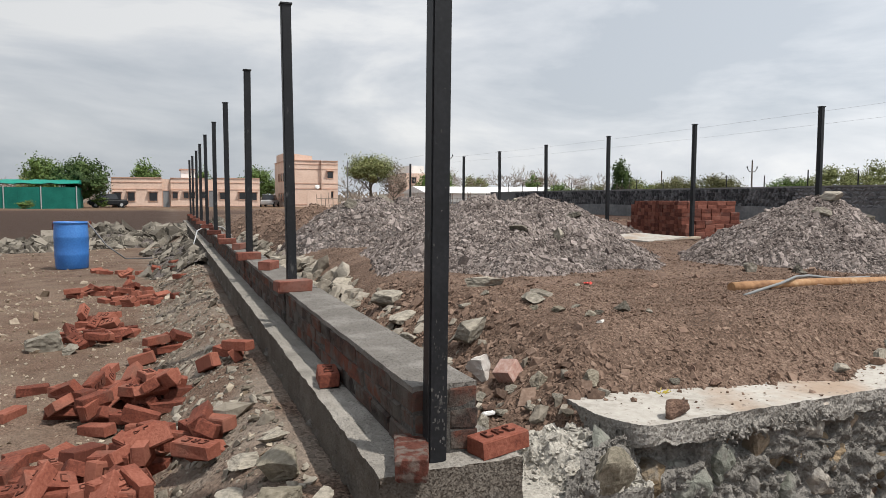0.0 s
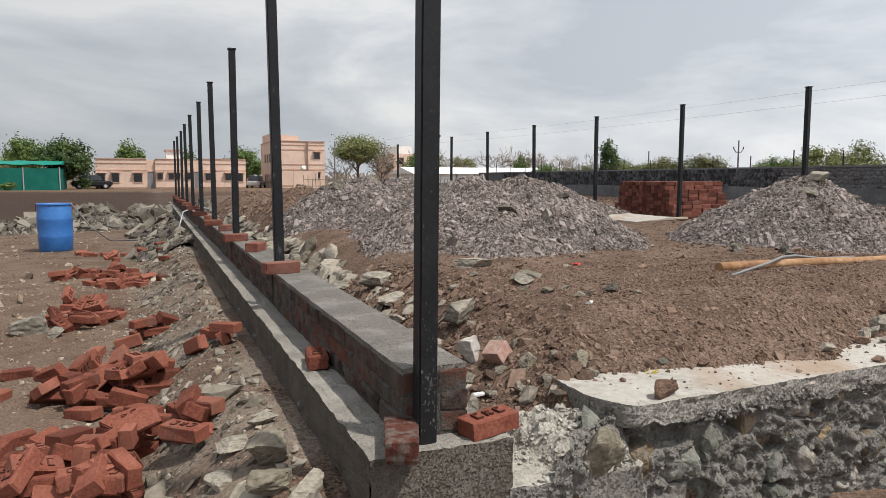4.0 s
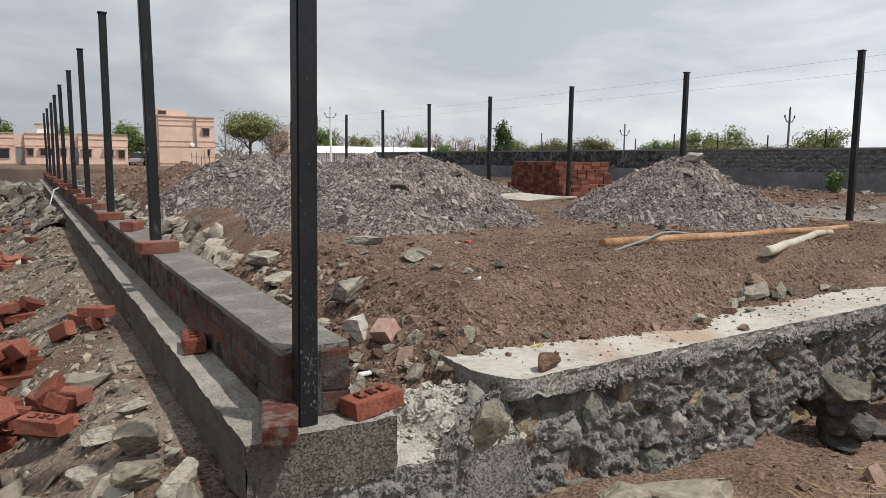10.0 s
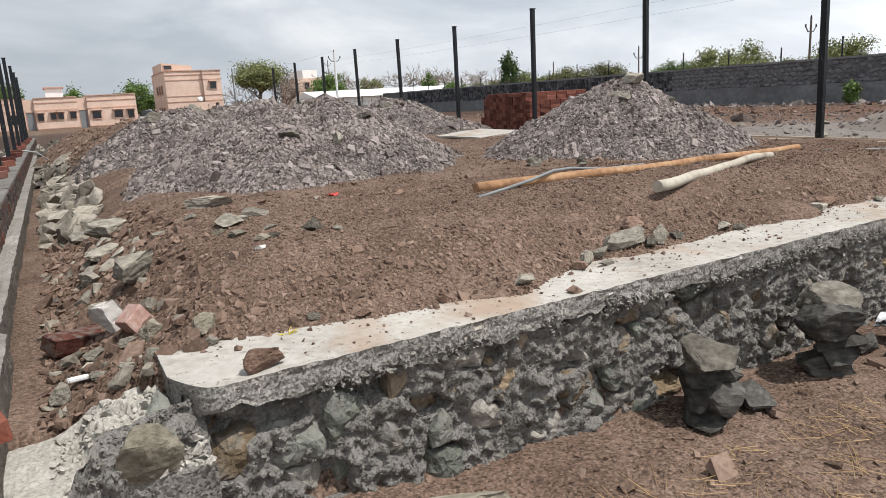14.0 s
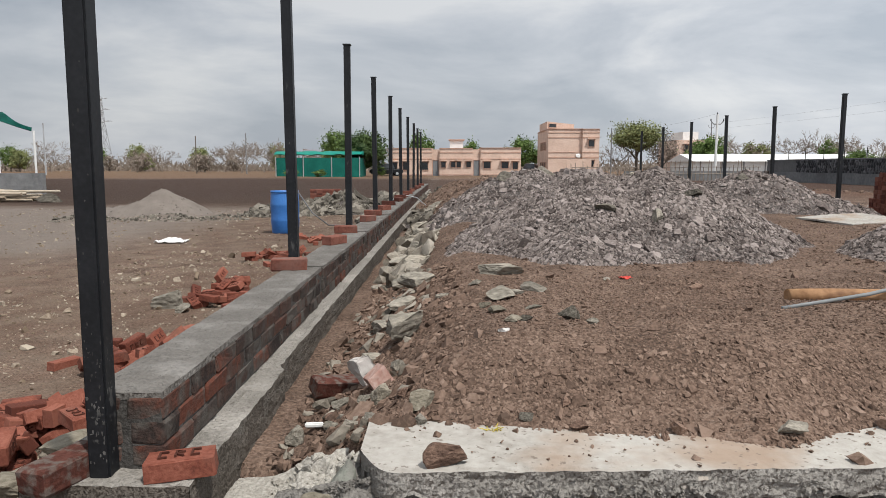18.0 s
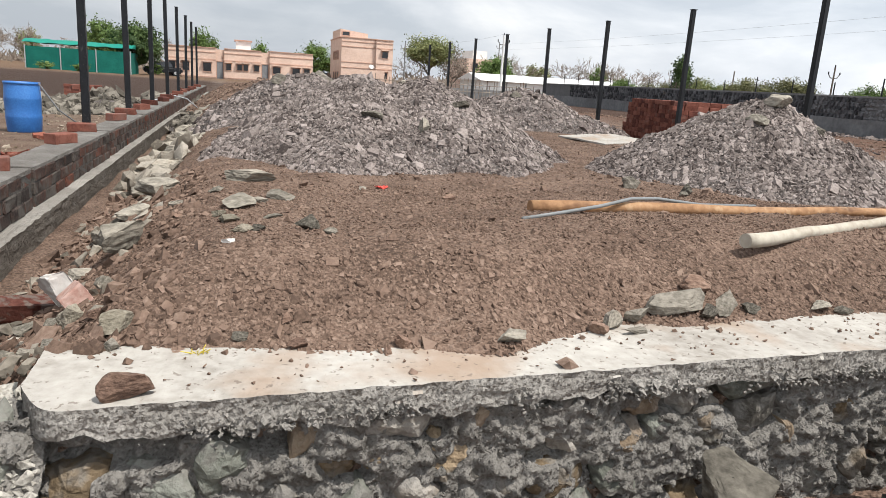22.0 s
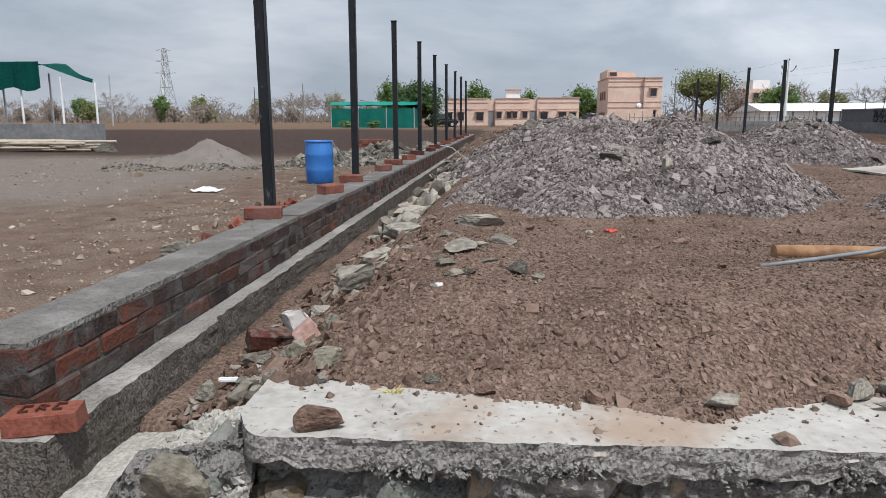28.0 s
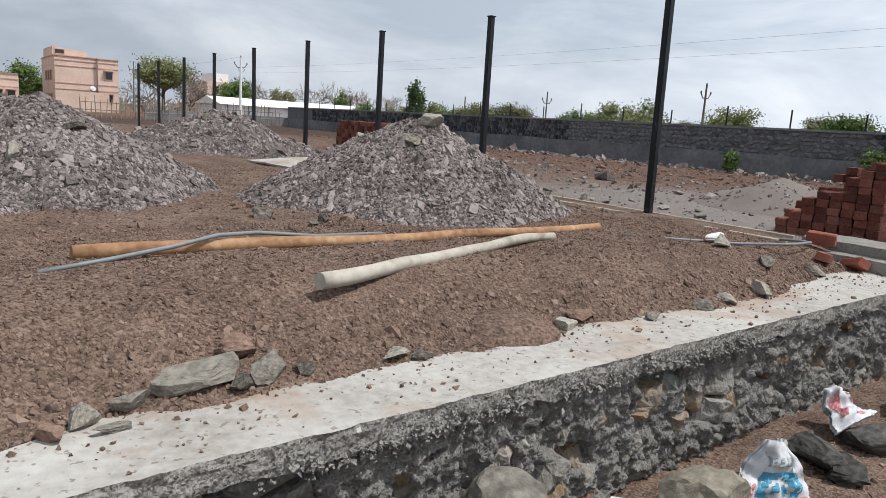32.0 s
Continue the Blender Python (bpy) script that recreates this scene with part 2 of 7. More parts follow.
M_ROCK = surf("grey_stone", [(0.115, 0.105, 0.086), (0.225, 0.205, 0.17), (0.36, 0.328, 0.275)], 1.6, 7, 0.9, 1.0, 0.010, obj=0.26, spec=0.12, detail=6, fine_mix=0.6, extra=blotch((0.36, 0.315, 0.25), 1.6, 0.55, 0.75, 0.5))
M_BROWNROCK = surf("olive_brown_stone", [(0.10, 0.089, 0.067), (0.19, 0.169, 0.131), (0.29, 0.26, 0.207)], 1.6, 7, 0.9, 1.0, 0.010, obj=0.2, spec=0.12, detail=6, fine_mix=0.6)
M_DARKROCK = surf("dark_stone", [(0.062, 0.056, 0.046), (0.14, 0.127, 0.105), (0.24, 0.218, 0.183)], 1.6, 7, 0.9, 1.0, 0.010, detail=6, obj=0.25, spec=0.12, fine_mix=0.6)
M_BASALT = surf("broken_black_stone", [(0.030, 0.028, 0.026), (0.070, 0.066, 0.060), (0.125, 0.118, 0.106)], 1.6, 7, 0.9, 1.0, 0.010, detail=6, obj=0.25, spec=0.12, fine_mix=0.6)
M_REDROCK = surf("red_brown_stone", [(0.085, 0.052, 0.039), (0.175, 0.112, 0.082), (0.27, 0.182, 0.137)], 1.6, 7, 0.9, 1.0, 0.008, obj=0.2, detail=6, fine_mix=0.6)
M_WHITEROCK = surf("lime_smeared_stone", [(0.36, 0.30, 0.27), (0.55, 0.53, 0.50), (0.66, 0.64, 0.62)], 1.8, 7, 0.88, 1.0, 0.010, detail=6)
M_MASONRY = surf("rubble_stone", [(0.085, 0.078, 0.067), (0.155, 0.143, 0.123), (0.225, 0.208, 0.18), (0.32, 0.297, 0.262)], 3, 45, 0.92, 1.0, 0.012, obj=0.40, spec=0.1, fine_mix=0.5, detail=4,
                 extra=both(blotch((0.19, 0.18, 0.166), 11, 0.47, 0.60, 0.75, 8.0), blotch((0.24, 0.165, 0.098), 1.3, 0.54, 0.62, 0.55)))
M_MASONRY_OCHRE = surf("ochre_rubble_stone", [(0.10, 0.075, 0.048), (0.185, 0.138, 0.088), (0.27, 0.205, 0.135)], 3, 45, 0.92, 1.0, 0.012, obj=0.34, spec=0.1, fine_mix=0.5, detail=4,
                       extra=blotch((0.18, 0.168, 0.15), 11, 0.50, 0.62, 0.7, 8.0))
M_MASONRY_GREEN = surf("green_grey_rubble_stone", [(0.075, 0.078, 0.066), (0.135, 0.14, 0.119), (0.20, 0.206, 0.178)], 3, 45, 0.92, 1.0, 0.012, obj=0.34, spec=0.1, fine_mix=0.5, detail=4,
                       extra=blotch((0.19, 0.18, 0.163), 11, 0.48, 0.60, 0.75, 8.0))
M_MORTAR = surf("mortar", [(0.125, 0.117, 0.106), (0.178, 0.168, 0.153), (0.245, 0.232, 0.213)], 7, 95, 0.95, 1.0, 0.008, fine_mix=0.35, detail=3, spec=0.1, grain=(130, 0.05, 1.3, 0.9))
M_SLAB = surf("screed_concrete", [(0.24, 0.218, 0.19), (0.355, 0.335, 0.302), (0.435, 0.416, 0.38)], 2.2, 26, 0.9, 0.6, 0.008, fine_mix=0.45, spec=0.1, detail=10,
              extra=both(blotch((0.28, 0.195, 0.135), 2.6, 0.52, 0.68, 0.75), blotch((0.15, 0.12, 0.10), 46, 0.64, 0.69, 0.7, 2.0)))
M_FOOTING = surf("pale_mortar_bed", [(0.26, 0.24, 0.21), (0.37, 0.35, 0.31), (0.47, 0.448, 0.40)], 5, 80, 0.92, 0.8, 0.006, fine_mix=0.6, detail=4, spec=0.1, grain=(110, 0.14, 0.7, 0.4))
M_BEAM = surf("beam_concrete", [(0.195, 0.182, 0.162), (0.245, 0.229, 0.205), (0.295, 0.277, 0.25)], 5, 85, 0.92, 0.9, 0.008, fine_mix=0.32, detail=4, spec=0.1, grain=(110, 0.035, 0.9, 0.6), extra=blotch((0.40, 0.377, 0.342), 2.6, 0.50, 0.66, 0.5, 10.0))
M_SCREED = surf("wall_screed", [(0.125, 0.116, 0.105), (0.162, 0.151, 0.138), (0.205, 0.193, 0.178)], 5, 90, 0.95, 0.9, 0.007, fine_mix=0.32, detail=4, spec=0.1, grain=(110, 0.035, 0.9, 0.6), extra=blotch((0.27, 0.258, 0.24), 5, 0.52, 0.66, 0.4, 10.0))
# browner, rougher beam faces; the left face's shade is put into this colour
M_BEAMSIDE_SHADED = surf("brown_shaded_beam_side", [(0.086, 0.074, 0.062), (0.116, 0.101, 0.086), (0.15, 0.133, 0.115)], 5, 120, 0.92, 1.0, 0.006, fine_mix=0.32, detail=3, spec=0.1, grain=(165, 0.04, 1.3, 0.9), extra=blotch((0.19, 0.178, 0.162), 6, 0.58, 0.68, 0.4, 10.0))
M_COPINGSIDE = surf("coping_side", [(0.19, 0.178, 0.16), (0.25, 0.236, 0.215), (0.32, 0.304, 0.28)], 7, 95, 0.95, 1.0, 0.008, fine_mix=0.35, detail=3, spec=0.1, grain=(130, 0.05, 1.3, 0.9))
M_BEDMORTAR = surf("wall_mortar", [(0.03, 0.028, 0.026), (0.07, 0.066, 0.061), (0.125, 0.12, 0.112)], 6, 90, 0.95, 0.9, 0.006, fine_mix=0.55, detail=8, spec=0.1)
M_BRICK = surf("fired_brick", [(0.10, 0.034, 0.024), (0.185, 0.061, 0.041), (0.255, 0.098, 0.068)], 7, 70, 0.9, 0.8, 0.004, obj=0.38, spec=0.12, extra=blotch((0.15, 0.082, 0.062), 5, 0.56, 0.72, 0.6))
M_BRICK_DIRTY = surf("mortar_stained_brick", [(0.045, 0.020, 0.016), (0.085, 0.032, 0.024), (0.12, 0.055, 0.042)], 20, 60, 0.92, 0.8, 0.006, spec=0.1, extra=blotch((0.13, 0.114, 0.10), 28, 0.48, 0.60, 0.7))
M_BRICK_PINK = surf("pink_mortar_brick", [(0.26, 0.12, 0.09), (0.38, 0.24, 0.20), (0.47, 0.36, 0.32)], 7, 60, 0.92, 0.6, 0.004, spec=0.1)
M_STACKBRICK = surf("dull_fired_brick", [(0.075, 0.030, 0.024), (0.14, 0.052, 0.038), (0.20, 0.085, 0.064)], 7, 60, 0.92, 0.5, 0.003, obj=0.40, spec=0.1, extra=blotch((0.16, 0.11, 0.095), 5, 0.58, 0.72, 0.6))
M_STAMP = surf("brick_stamp", [(0.055, 0.018, 0.012), (0.085, 0.028, 0.018)], 20, 60, 0.95, 0.3, 0.002)
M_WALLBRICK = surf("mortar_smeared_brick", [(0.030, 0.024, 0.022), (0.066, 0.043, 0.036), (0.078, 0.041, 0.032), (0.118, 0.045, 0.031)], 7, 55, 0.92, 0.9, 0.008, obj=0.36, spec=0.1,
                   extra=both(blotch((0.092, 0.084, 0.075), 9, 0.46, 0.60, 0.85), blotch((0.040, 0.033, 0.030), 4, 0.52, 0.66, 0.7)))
M_POST = surf("black_paint", [(0.005, 0.0058, 0.0075), (0.010, 0.0112, 0.0135), (0.018, 0.0195, 0.023)], 3, 70, 0.5, 0.25, 0.001, spec=0.28, extra=blotch((0.10, 0.10, 0.098), 26, 0.66, 0.72, 0.55, 4.0, (1, 1, 0.35)))
M_SPLASH = surf("lime_splash", [(0.022, 0.022, 0.022), (0.06, 0.059, 0.057), (0.15, 0.147, 0.142)], 14, 50, 0.9, 0.4, 0.002, fine_mix=0.4)
M_BLUE = surf("blue_plastic", [(0.022, 0.10, 0.30), (0.03, 0.135, 0.40), (0.05, 0.19, 0.48)], 3, 40, 0.45, 0.1, 0.002, spec=0.4, extra=blotch((0.35, 0.33, 0.30), 2.2, 0.60, 0.72, 0.45, 5.0, (1, 1, 0.25)))
M_TIMBER = surf("peeled_timber", [(0.17, 0.085, 0.04), (0.30, 0.168, 0.085), (0.42, 0.27, 0.155)], 3, 25, 0.75, 0.5, 0.006, extra=both(blotch((0.12, 0.06, 0.035), 4, 0.52, 0.64, 0.85, 6, (1, 3, 3)), blotch((0.50, 0.36, 0.22), 9, 0.6, 0.7, 0.6)))
M_TIMBER_GREY = surf("weathered_timber", [(0.26, 0.225, 0.175), (0.37, 0.335, 0.275), (0.46, 0.425, 0.36)], 3, 25, 0.85, 0.5, 0.006, extra=blotch((0.16, 0.125, 0.09), 6, 0.56, 0.70, 0.7))
M_PLANK = surf("formwork_plank", [(0.22, 0.17, 0.12), (0.34, 0.28, 0.21), (0.45, 0.39, 0.31)], 3, 30, 0.85, 0.4, 0.003, obj=0.2)
M_PIPE = surf("grey_pipe", [(0.13, 0.14, 0.14), (0.20, 0.21, 0.215)], 4, 40, 0.5, 0.1, 0.001, spec=0.4)
M_PLASTER = surf("pink_plaster", [(0.50, 0.355, 0.285), (0.61, 0.455, 0.37), (0.69, 0.535, 0.45)], 0.6, 6, 0.9, 0.2, 0.02, extra=blotch((0.40, 0.28, 0.22), 0.5, 0.55, 0.75, 0.5, 6, (1, 1, 0.3)))
M_PLASTER_LINE = surf("plaster_band", [(0.40, 0.25, 0.19), (0.50, 0.33, 0.26)], 1, 6, 0.9, 0.1, 0.01)
M_WHITE = surf("white_paint", [(0.62, 0.62, 0.60), (0.76, 0.76, 0.75)], 0.7, 8, 0.8, 0.1, 0.01)
M_GLASS = surf("dark_window", [(0.012, 0.014, 0.016), (0.03, 0.034, 0.04)], 1, 8, 0.12, 0.0, 0.0, spec=0.5)
M_DOOR = surf("door_paint", [(0.14, 0.15, 0.16), (0.22, 0.23, 0.24)], 1, 8, 0.6, 0.0, 0.0)
M_NET = surf("green_net", [(0.0, 0.068, 0.053), (0.004, 0.108, 0.084), (0.010, 0.155, 0.12)], 0.8, 9, 0.8, 0.3, 0.03)
M_NETROOF = surf("green_sheet", [(0.0, 0.15, 0.11), (0.006, 0.225, 0.17)], 0.8, 6, 0.6, 0.2, 0.03)
M_STEEL = surf("galvanised_steel", [(0.33, 0.34, 0.35), (0.46, 0.47, 0.48)], 2, 20, 0.5, 0.1, 0.002, metal=0.3)
M_COMPOUND = surf("dark_rubble_wall", [(0.045, 0.046, 0.05), (0.09, 0.091, 0.098), (0.17, 0.171, 0.178)], 1.6, 9, 0.9, 0.8, 0.05, obj=0.45, island=0.45)
M_COMPOUND_BED = surf("compound_mortar", [(0.10, 0.10, 0.104), (0.16, 0.16, 0.163)], 1.6, 9, 0.95, 0.6, 0.03)
M_RENDER = surf("grey_render", [(0.13, 0.13, 0.132), (0.19, 0.19, 0.19), (0.25, 0.25, 0.25)], 0.7, 6, 0.92, 0.3, 0.02, extra=blotch((0.09, 0.09, 0.09), 0.6, 0.52, 0.7, 0.7))
M_FOOT = surf("cement_foot", [(0.10, 0.102, 0.107), (0.15, 0.153, 0.158), (0.21, 0.213, 0.218)], 0.7, 6, 0.92, 0.3, 0.02, extra=blotch((0.09, 0.09, 0.094), 0.6, 0.5, 0.7, 0.7))
M_BARK = surf("bark", [(0.07, 0.055, 0.042), (0.13, 0.105, 0.085), (0.19, 0.16, 0.13)], 3, 20, 0.95, 0.5, 0.02)
M_TWIG = surf("dry_twigs", [(0.15, 0.12, 0.095), (0.24, 0.20, 0.165), (0.32, 0.27, 0.225)], 1, 6, 0.95, 0.0, 0.01, island=0.3)
M_LEAF = surf("green_leaves", [(0.05, 0.08, 0.02), (0.09, 0.145, 0.035), (0.14, 0.20, 0.06)], 0.5, 4, 0.7, 0.0, 0.01, island=0.3)
M_LEAF_DARK = surf("dark_leaves", [(0.028, 0.05, 0.016), (0.05, 0.085, 0.026), (0.085, 0.125, 0.04)], 0.5, 4, 0.7, 0.0, 0.01, island=0.3)
# olive leaves lightened in the colour to suggest haze over far crowns
M_LEAF_OLIVE = surf("hazed_olive_leaves", [(0.11, 0.125, 0.05), (0.18, 0.20, 0.08), (0.25, 0.265, 0.12)], 0.5, 4, 0.8, 0.0, 0.01, island=0.3)
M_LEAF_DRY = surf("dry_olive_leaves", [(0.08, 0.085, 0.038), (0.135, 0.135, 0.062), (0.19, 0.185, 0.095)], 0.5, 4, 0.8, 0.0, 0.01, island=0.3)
M_STRAW = surf("straw", [(0.22, 0.14, 0.065), (0.36, 0.25, 0.125)], 5, 40, 0.9, 0.0, 0.01, island=0.4)
M_BAG = surf("woven_sack", [(0.42, 0.425, 0.43), (0.52, 0.525, 0.53), (0.60, 0.605, 0.61)], 5, 160, 0.6, 0.3, 0.002, spec=0.3, extra=blotch((0.30, 0.26, 0.22), 7, 0.58, 0.72, 0.5))
M_BAGBLUE = surf("sack_print_blue", [(0.06, 0.23, 0.34), (0.09, 0.30, 0.42)], 6, 60, 0.55, 0.1, 0.002)
M_BAGPINK = surf("sack_print_pink", [(0.50, 0.20, 0.20), (0.62, 0.28, 0.28)], 6, 60, 0.55, 0.1, 0.002)
M_BAGGREY = surf("sack_print_grey", [(0.22, 0.27, 0.27), (0.30, 0.34, 0.34)], 6, 60, 0.55, 0.1, 0.002)
M_CLOTH = surf("white_cloth", [(0.60, 0.59, 0.57), (0.74, 0.73, 0.72)], 6, 40, 0.85, 0.4, 0.005)
M_RED = surf("red_wrapper", [(0.42, 0.04, 0.03), (0.55, 0.07, 0.05)], 9, 40, 0.5, 0.0, 0.0)
M_CABLE = surf("wire", [(0.10, 0.10, 0.105), (0.16, 0.16, 0.165)], 4, 20, 0.6, 0.0, 0.0)
M_YELLOW = surf("yellow_weed", [(0.42, 0.33, 0.03), (0.58, 0.47, 0.08)], 20, 60, 0.8, 0.0, 0.0)

# ---- building helpers ----


def box(bm, x0, y0, z0, x1, y1, z1, m=None):
    """One block into bm; m places it."""
    g = bmesh.ops.create_cube(bm, size=1.0)
    mat = Matrix.Translation(((x0 + x1) / 2, (y0 + y1) / 2, (z0 + z1) / 2)) @ Matrix.Diagonal((x1 - x0, y1 - y0, z1 - z0, 1))
    bmesh.ops.transform(bm, matrix=(m @ mat) if m else mat, verts=g["verts"])
    return g["verts"]


def tube(bm, p, q, r0, r1=None, sides=6, caps=True):
    """A tapered rod from p to q."""
    p, q = Vector(p), Vector(q)
    r1 = r0 if r1 is None else r1
    turn = (q - p).to_track_quat("Z", "Y").to_matrix()
    rings = []
    for c, r in ((p, r0), (q, r1)):
        rings.append([bm.verts.new(c + turn @ Vector((r * math.cos(2 * math.pi * k / sides), r * math.sin(2 * math.pi * k / sides), 0))) for k in range(sides)])
    for k in range(sides):
        bm.faces.new((rings[0][k], rings[0][(k + 1) % sides], rings[1][(k + 1) % sides], rings[1][k]))
    if caps:
        bm.faces.new(rings[0][::-1])
        bm.faces.new(rings[1])


def sweep(bm, pts, radii, sides=8):
    """A tube through points."""
    rings = []
    for i, p in enumerate(pts):
        d = (Vector(pts[min(i + 1, len(pts) - 1)]) - Vector(pts[max(i - 1, 0)])).normalized()
        turn = d.to_track_quat("Z", "Y").to_matrix()
        rings.append([bm.verts.new(Vector(p) + turn @ Vector((radii[i] * math.cos(2 * math.pi * k / sides), radii[i] * math.sin(2 * math.pi * k / sides), 0))) for k in range(sides)])
    for a, b in zip(rings, rings[1:]):
        for k in range(sides):
            bm.faces.new((a[k], a[(k + 1) % sides], b[(k + 1) % sides], b[k]))
    bm.faces.new(rings[0][::-1])
    bm.faces.new(rings[-1])


def to_mesh(name, bm, material, smooth=False):
    bmesh.ops.recalc_face_normals(bm, faces=bm.faces)
    me = bpy.data.meshes.new(name)
    bm.to_mesh(me)
    bm.free()
    me.materials.append(material)
    if smooth:
        me.shade_smooth()
    return me


def part(name, bm, material, parent, label="", smooth=False):
    me = bm if isinstance(bm, bpy.types.Mesh) else to_mesh(name, bm, material, smooth)
    ob = new(name, me)
    ob.parent = parent
    if label:
        tagged(ob, label)
    return ob


def skin(me, material, test):
    """Gives the faces that pass the test a second material."""
    me.materials.append(material)
    for p in me.polygons:
        if test(p):
            p.material_index = 1
    return me


def thing(name, m, label, category, group="", data=None, kind=""):
    ob = new(name, data)
    ob.matrix_world = m
    return tagged(ob, label, category, group, kind)


def np_mesh(name, V, F, material, smooth=False):
    """A mesh from arrays of vertices and triangles or quads."""
    V, F = np.asarray(V, np.float32), np.asarray(F, np.int32)
    me = bpy.data.meshes.new(name)
    me.vertices.add(len(V))
    me.vertices.foreach_set("co", V.ravel())
    me.loops.add(F.size)
    me.loops.foreach_set("vertex_index", F.ravel())
    me.polygons.add(len(F))
    me.polygons.foreach_set("loop_start", np.arange(0, F.size, F.shape[1], dtype=np.int32))
    me.update(calc_edges=True)
    me.validate()
    me.materials.append(material)
    if smooth:
        me.shade_smooth()
    else:
        me.shade_flat()
    return me


def grid_faces(nx, ny):
    i = (np.arange(ny - 1)[:, None] * nx + np.arange(nx - 1)[None]).ravel()
    return np.stack([i, i + 1, i + nx + 1, i + nx], 1)


def lattice(px, py, seed):
    """Smooth value noise over arrays, -1 to 1."""
    rs = np.random.RandomState(seed)
    tab = rs.uniform(-1, 1, (256, 256))
    ix, iy = np.floor(px).astype(int), np.floor(py).astype(int)
    fx, fy = px - ix, py - iy
    fx, fy = fx * fx * (3 - 2 * fx), fy * fy * (3 - 2 * fy)
    a, b = tab[ix % 256, iy % 256], tab[(ix + 1) % 256, iy % 256]
    c, d = tab[ix % 256, (iy + 1) % 256], tab[(ix + 1) % 256, (iy + 1) % 256]
    return (a * (1 - fx) + b * fx) * (1 - fy) + (c * (1 - fx) + d * fx) * fy


def fbm(px, py, freq, octaves=4, seed=1):
    out, amp = 0.0, 1.0
    for o in range(octaves):
        out = out + amp * lattice(px * freq + 13.7 * o, py * freq + 7.3 * o, seed + o)
        freq, amp = freq * 2.07, amp * 0.5
    return out


def step(a, b, v):
    t = np.clip((v - a) / (b - a), 0, 1)
    return t * t * (3 - 2 * t)


# ---- the lie of the land ----
PITCH = 2.425                                   # post spacing
POST_Y = [0.035] + [2.56 + PITCH * k for k in range(9)]
COURT_X, COURT_Y = 7.3, 24.4


SLAB_T = 0.572                                  # top of the coping slab


def slab_front(x):
    return 0.035 + 0.033 * (x - 0.76)


def earth_edge(x):
    """How far the earth has slid over the back of the coping slab."""
    return np.interp(x, (0.70, 0.85, 2.03, 2.22, 2.60, 5.0, 5.6, 7.2), (0.42, 0.40, 0.20, 0.30, 0.45, 0.48, 0.44, 0.48)) + 0.022 * fbm(x, x * 0, 3.2, 3, 9)



def court(x, y):
    """Height of the earth fill inside the court."""
    side = 0.43 + 0.34 * step(0.36, 1.17 + 0.12 * fbm(x * 0, y, 0.9, 2, 5), x)
    e = earth_edge(x)
    front = 0.545 + 0.225 * step(e - 0.15, e + 0.62, y)
    z = np.minimum(side, front) + 0.015 * fbm(x, y, 0.8, 3, 2)
    z = z - 0.08 * step(5.6, 7.2, x)
    return z


def land(x, y):
    x, y = np.asarray(x, float), np.asarray(y, float)
    yard = 0.09 + 0.025 * fbm(x, y, 0.5, 3, 3) + 0.27 * step(-0.95, -0.30, x) * step(-0.6, 0.4, y)
    front = 0.0 + 0.03 * fbm(x, y, 0.7, 3, 4) + 0.10 * step(1.8, 1.0, x) * step(-1.0, -0.1, y)
    out = np.where(x < 0.05, yard * step(-1.2, 0.2, y) + front * (1 - step(-1.2, 0.2, y)), front)
    inside = step(0.04, 0.24, x) * step(0.06 + 0.26 * step(0.80, 0.62, x), 0.16 + 0.26 * step(0.80, 0.62, x), y - 0.033 * x) * (1 - step(COURT_Y, COURT_Y + 0.6, y))
    z = out * (1 - inside) + court(x, y) * inside
    east = 0.60 - 0.36 * step(9.5, 24.0, x) + 0.03 * fbm(x, y, 0.4, 3, 6)
    k = step(7.42, 7.56, x) * step(-0.3, 0.3, y)
    z = z * (1 - k) + east * k
    far = 0.10 + 0.25 * step(30, 75, y)
    k = step(COURT_Y, COURT_Y + 8, np.maximum(y, 0) * (x < 7.4) + np.maximum(np.hypot(x, y) - 12, y * 0.6) * (x >= 7.4)) * (x < 24)
    z = z * (1 - k) + (far + 0.05 * fbm(x, y, 0.18, 3, 8)) * k
    z = np.where(x >= 24, 0.24 + 0.02 * fbm(x, y, 0.3, 2, 8), z)
    fine = 0.012 * fbm(x, y, 4.0, 2, 11) * step(-3.4, -2.6, x) * (1 - step(7.6, 8.2, x)) * (1 - step(8.0, 9.5, y)) * step(-3.0, -2.4, y)
    return z + fine


def axis(parts_):
    out = [np.arange(a, b, s) for a, b, s in parts_]
    return np.unique(np.round(np.concatenate(out + [[parts_[-1][1]]]), 4))


gx = axis([(-4000, -400, 400), (-400, -60, 20), (-60, -12, 1.5), (-12, -3, 0.25), (-3, -1.5, 0.1), (-1.5, 7.7, 0.045), (7.7, 14, 0.15), (14, 60, 1.0), (60, 400, 20), (400, 4000, 400)])
gy = axis([(-4000, -400, 400), (-400, -30, 20), (-30, -3, 1.0), (-3, -1, 0.12), (-1, 4.2, 0.045), (4.2, 9, 0.1), (9, 26, 0.2), (26, 60, 1.0), (60, 400, 12), (400, 4000, 400)])
GX, GY = np.meshgrid(gx, gy)
ground = thing("ground", Matrix(), "brown stony earth of the building plot with fields beyond", "ground", kind="structure",
               data=np_mesh("ground", np.stack([GX.ravel(), GY.ravel(), land(GX, GY).ravel()], 1), grid_faces(len(gx), len(gy)), M_GROUND, True))

# ---- stones ----


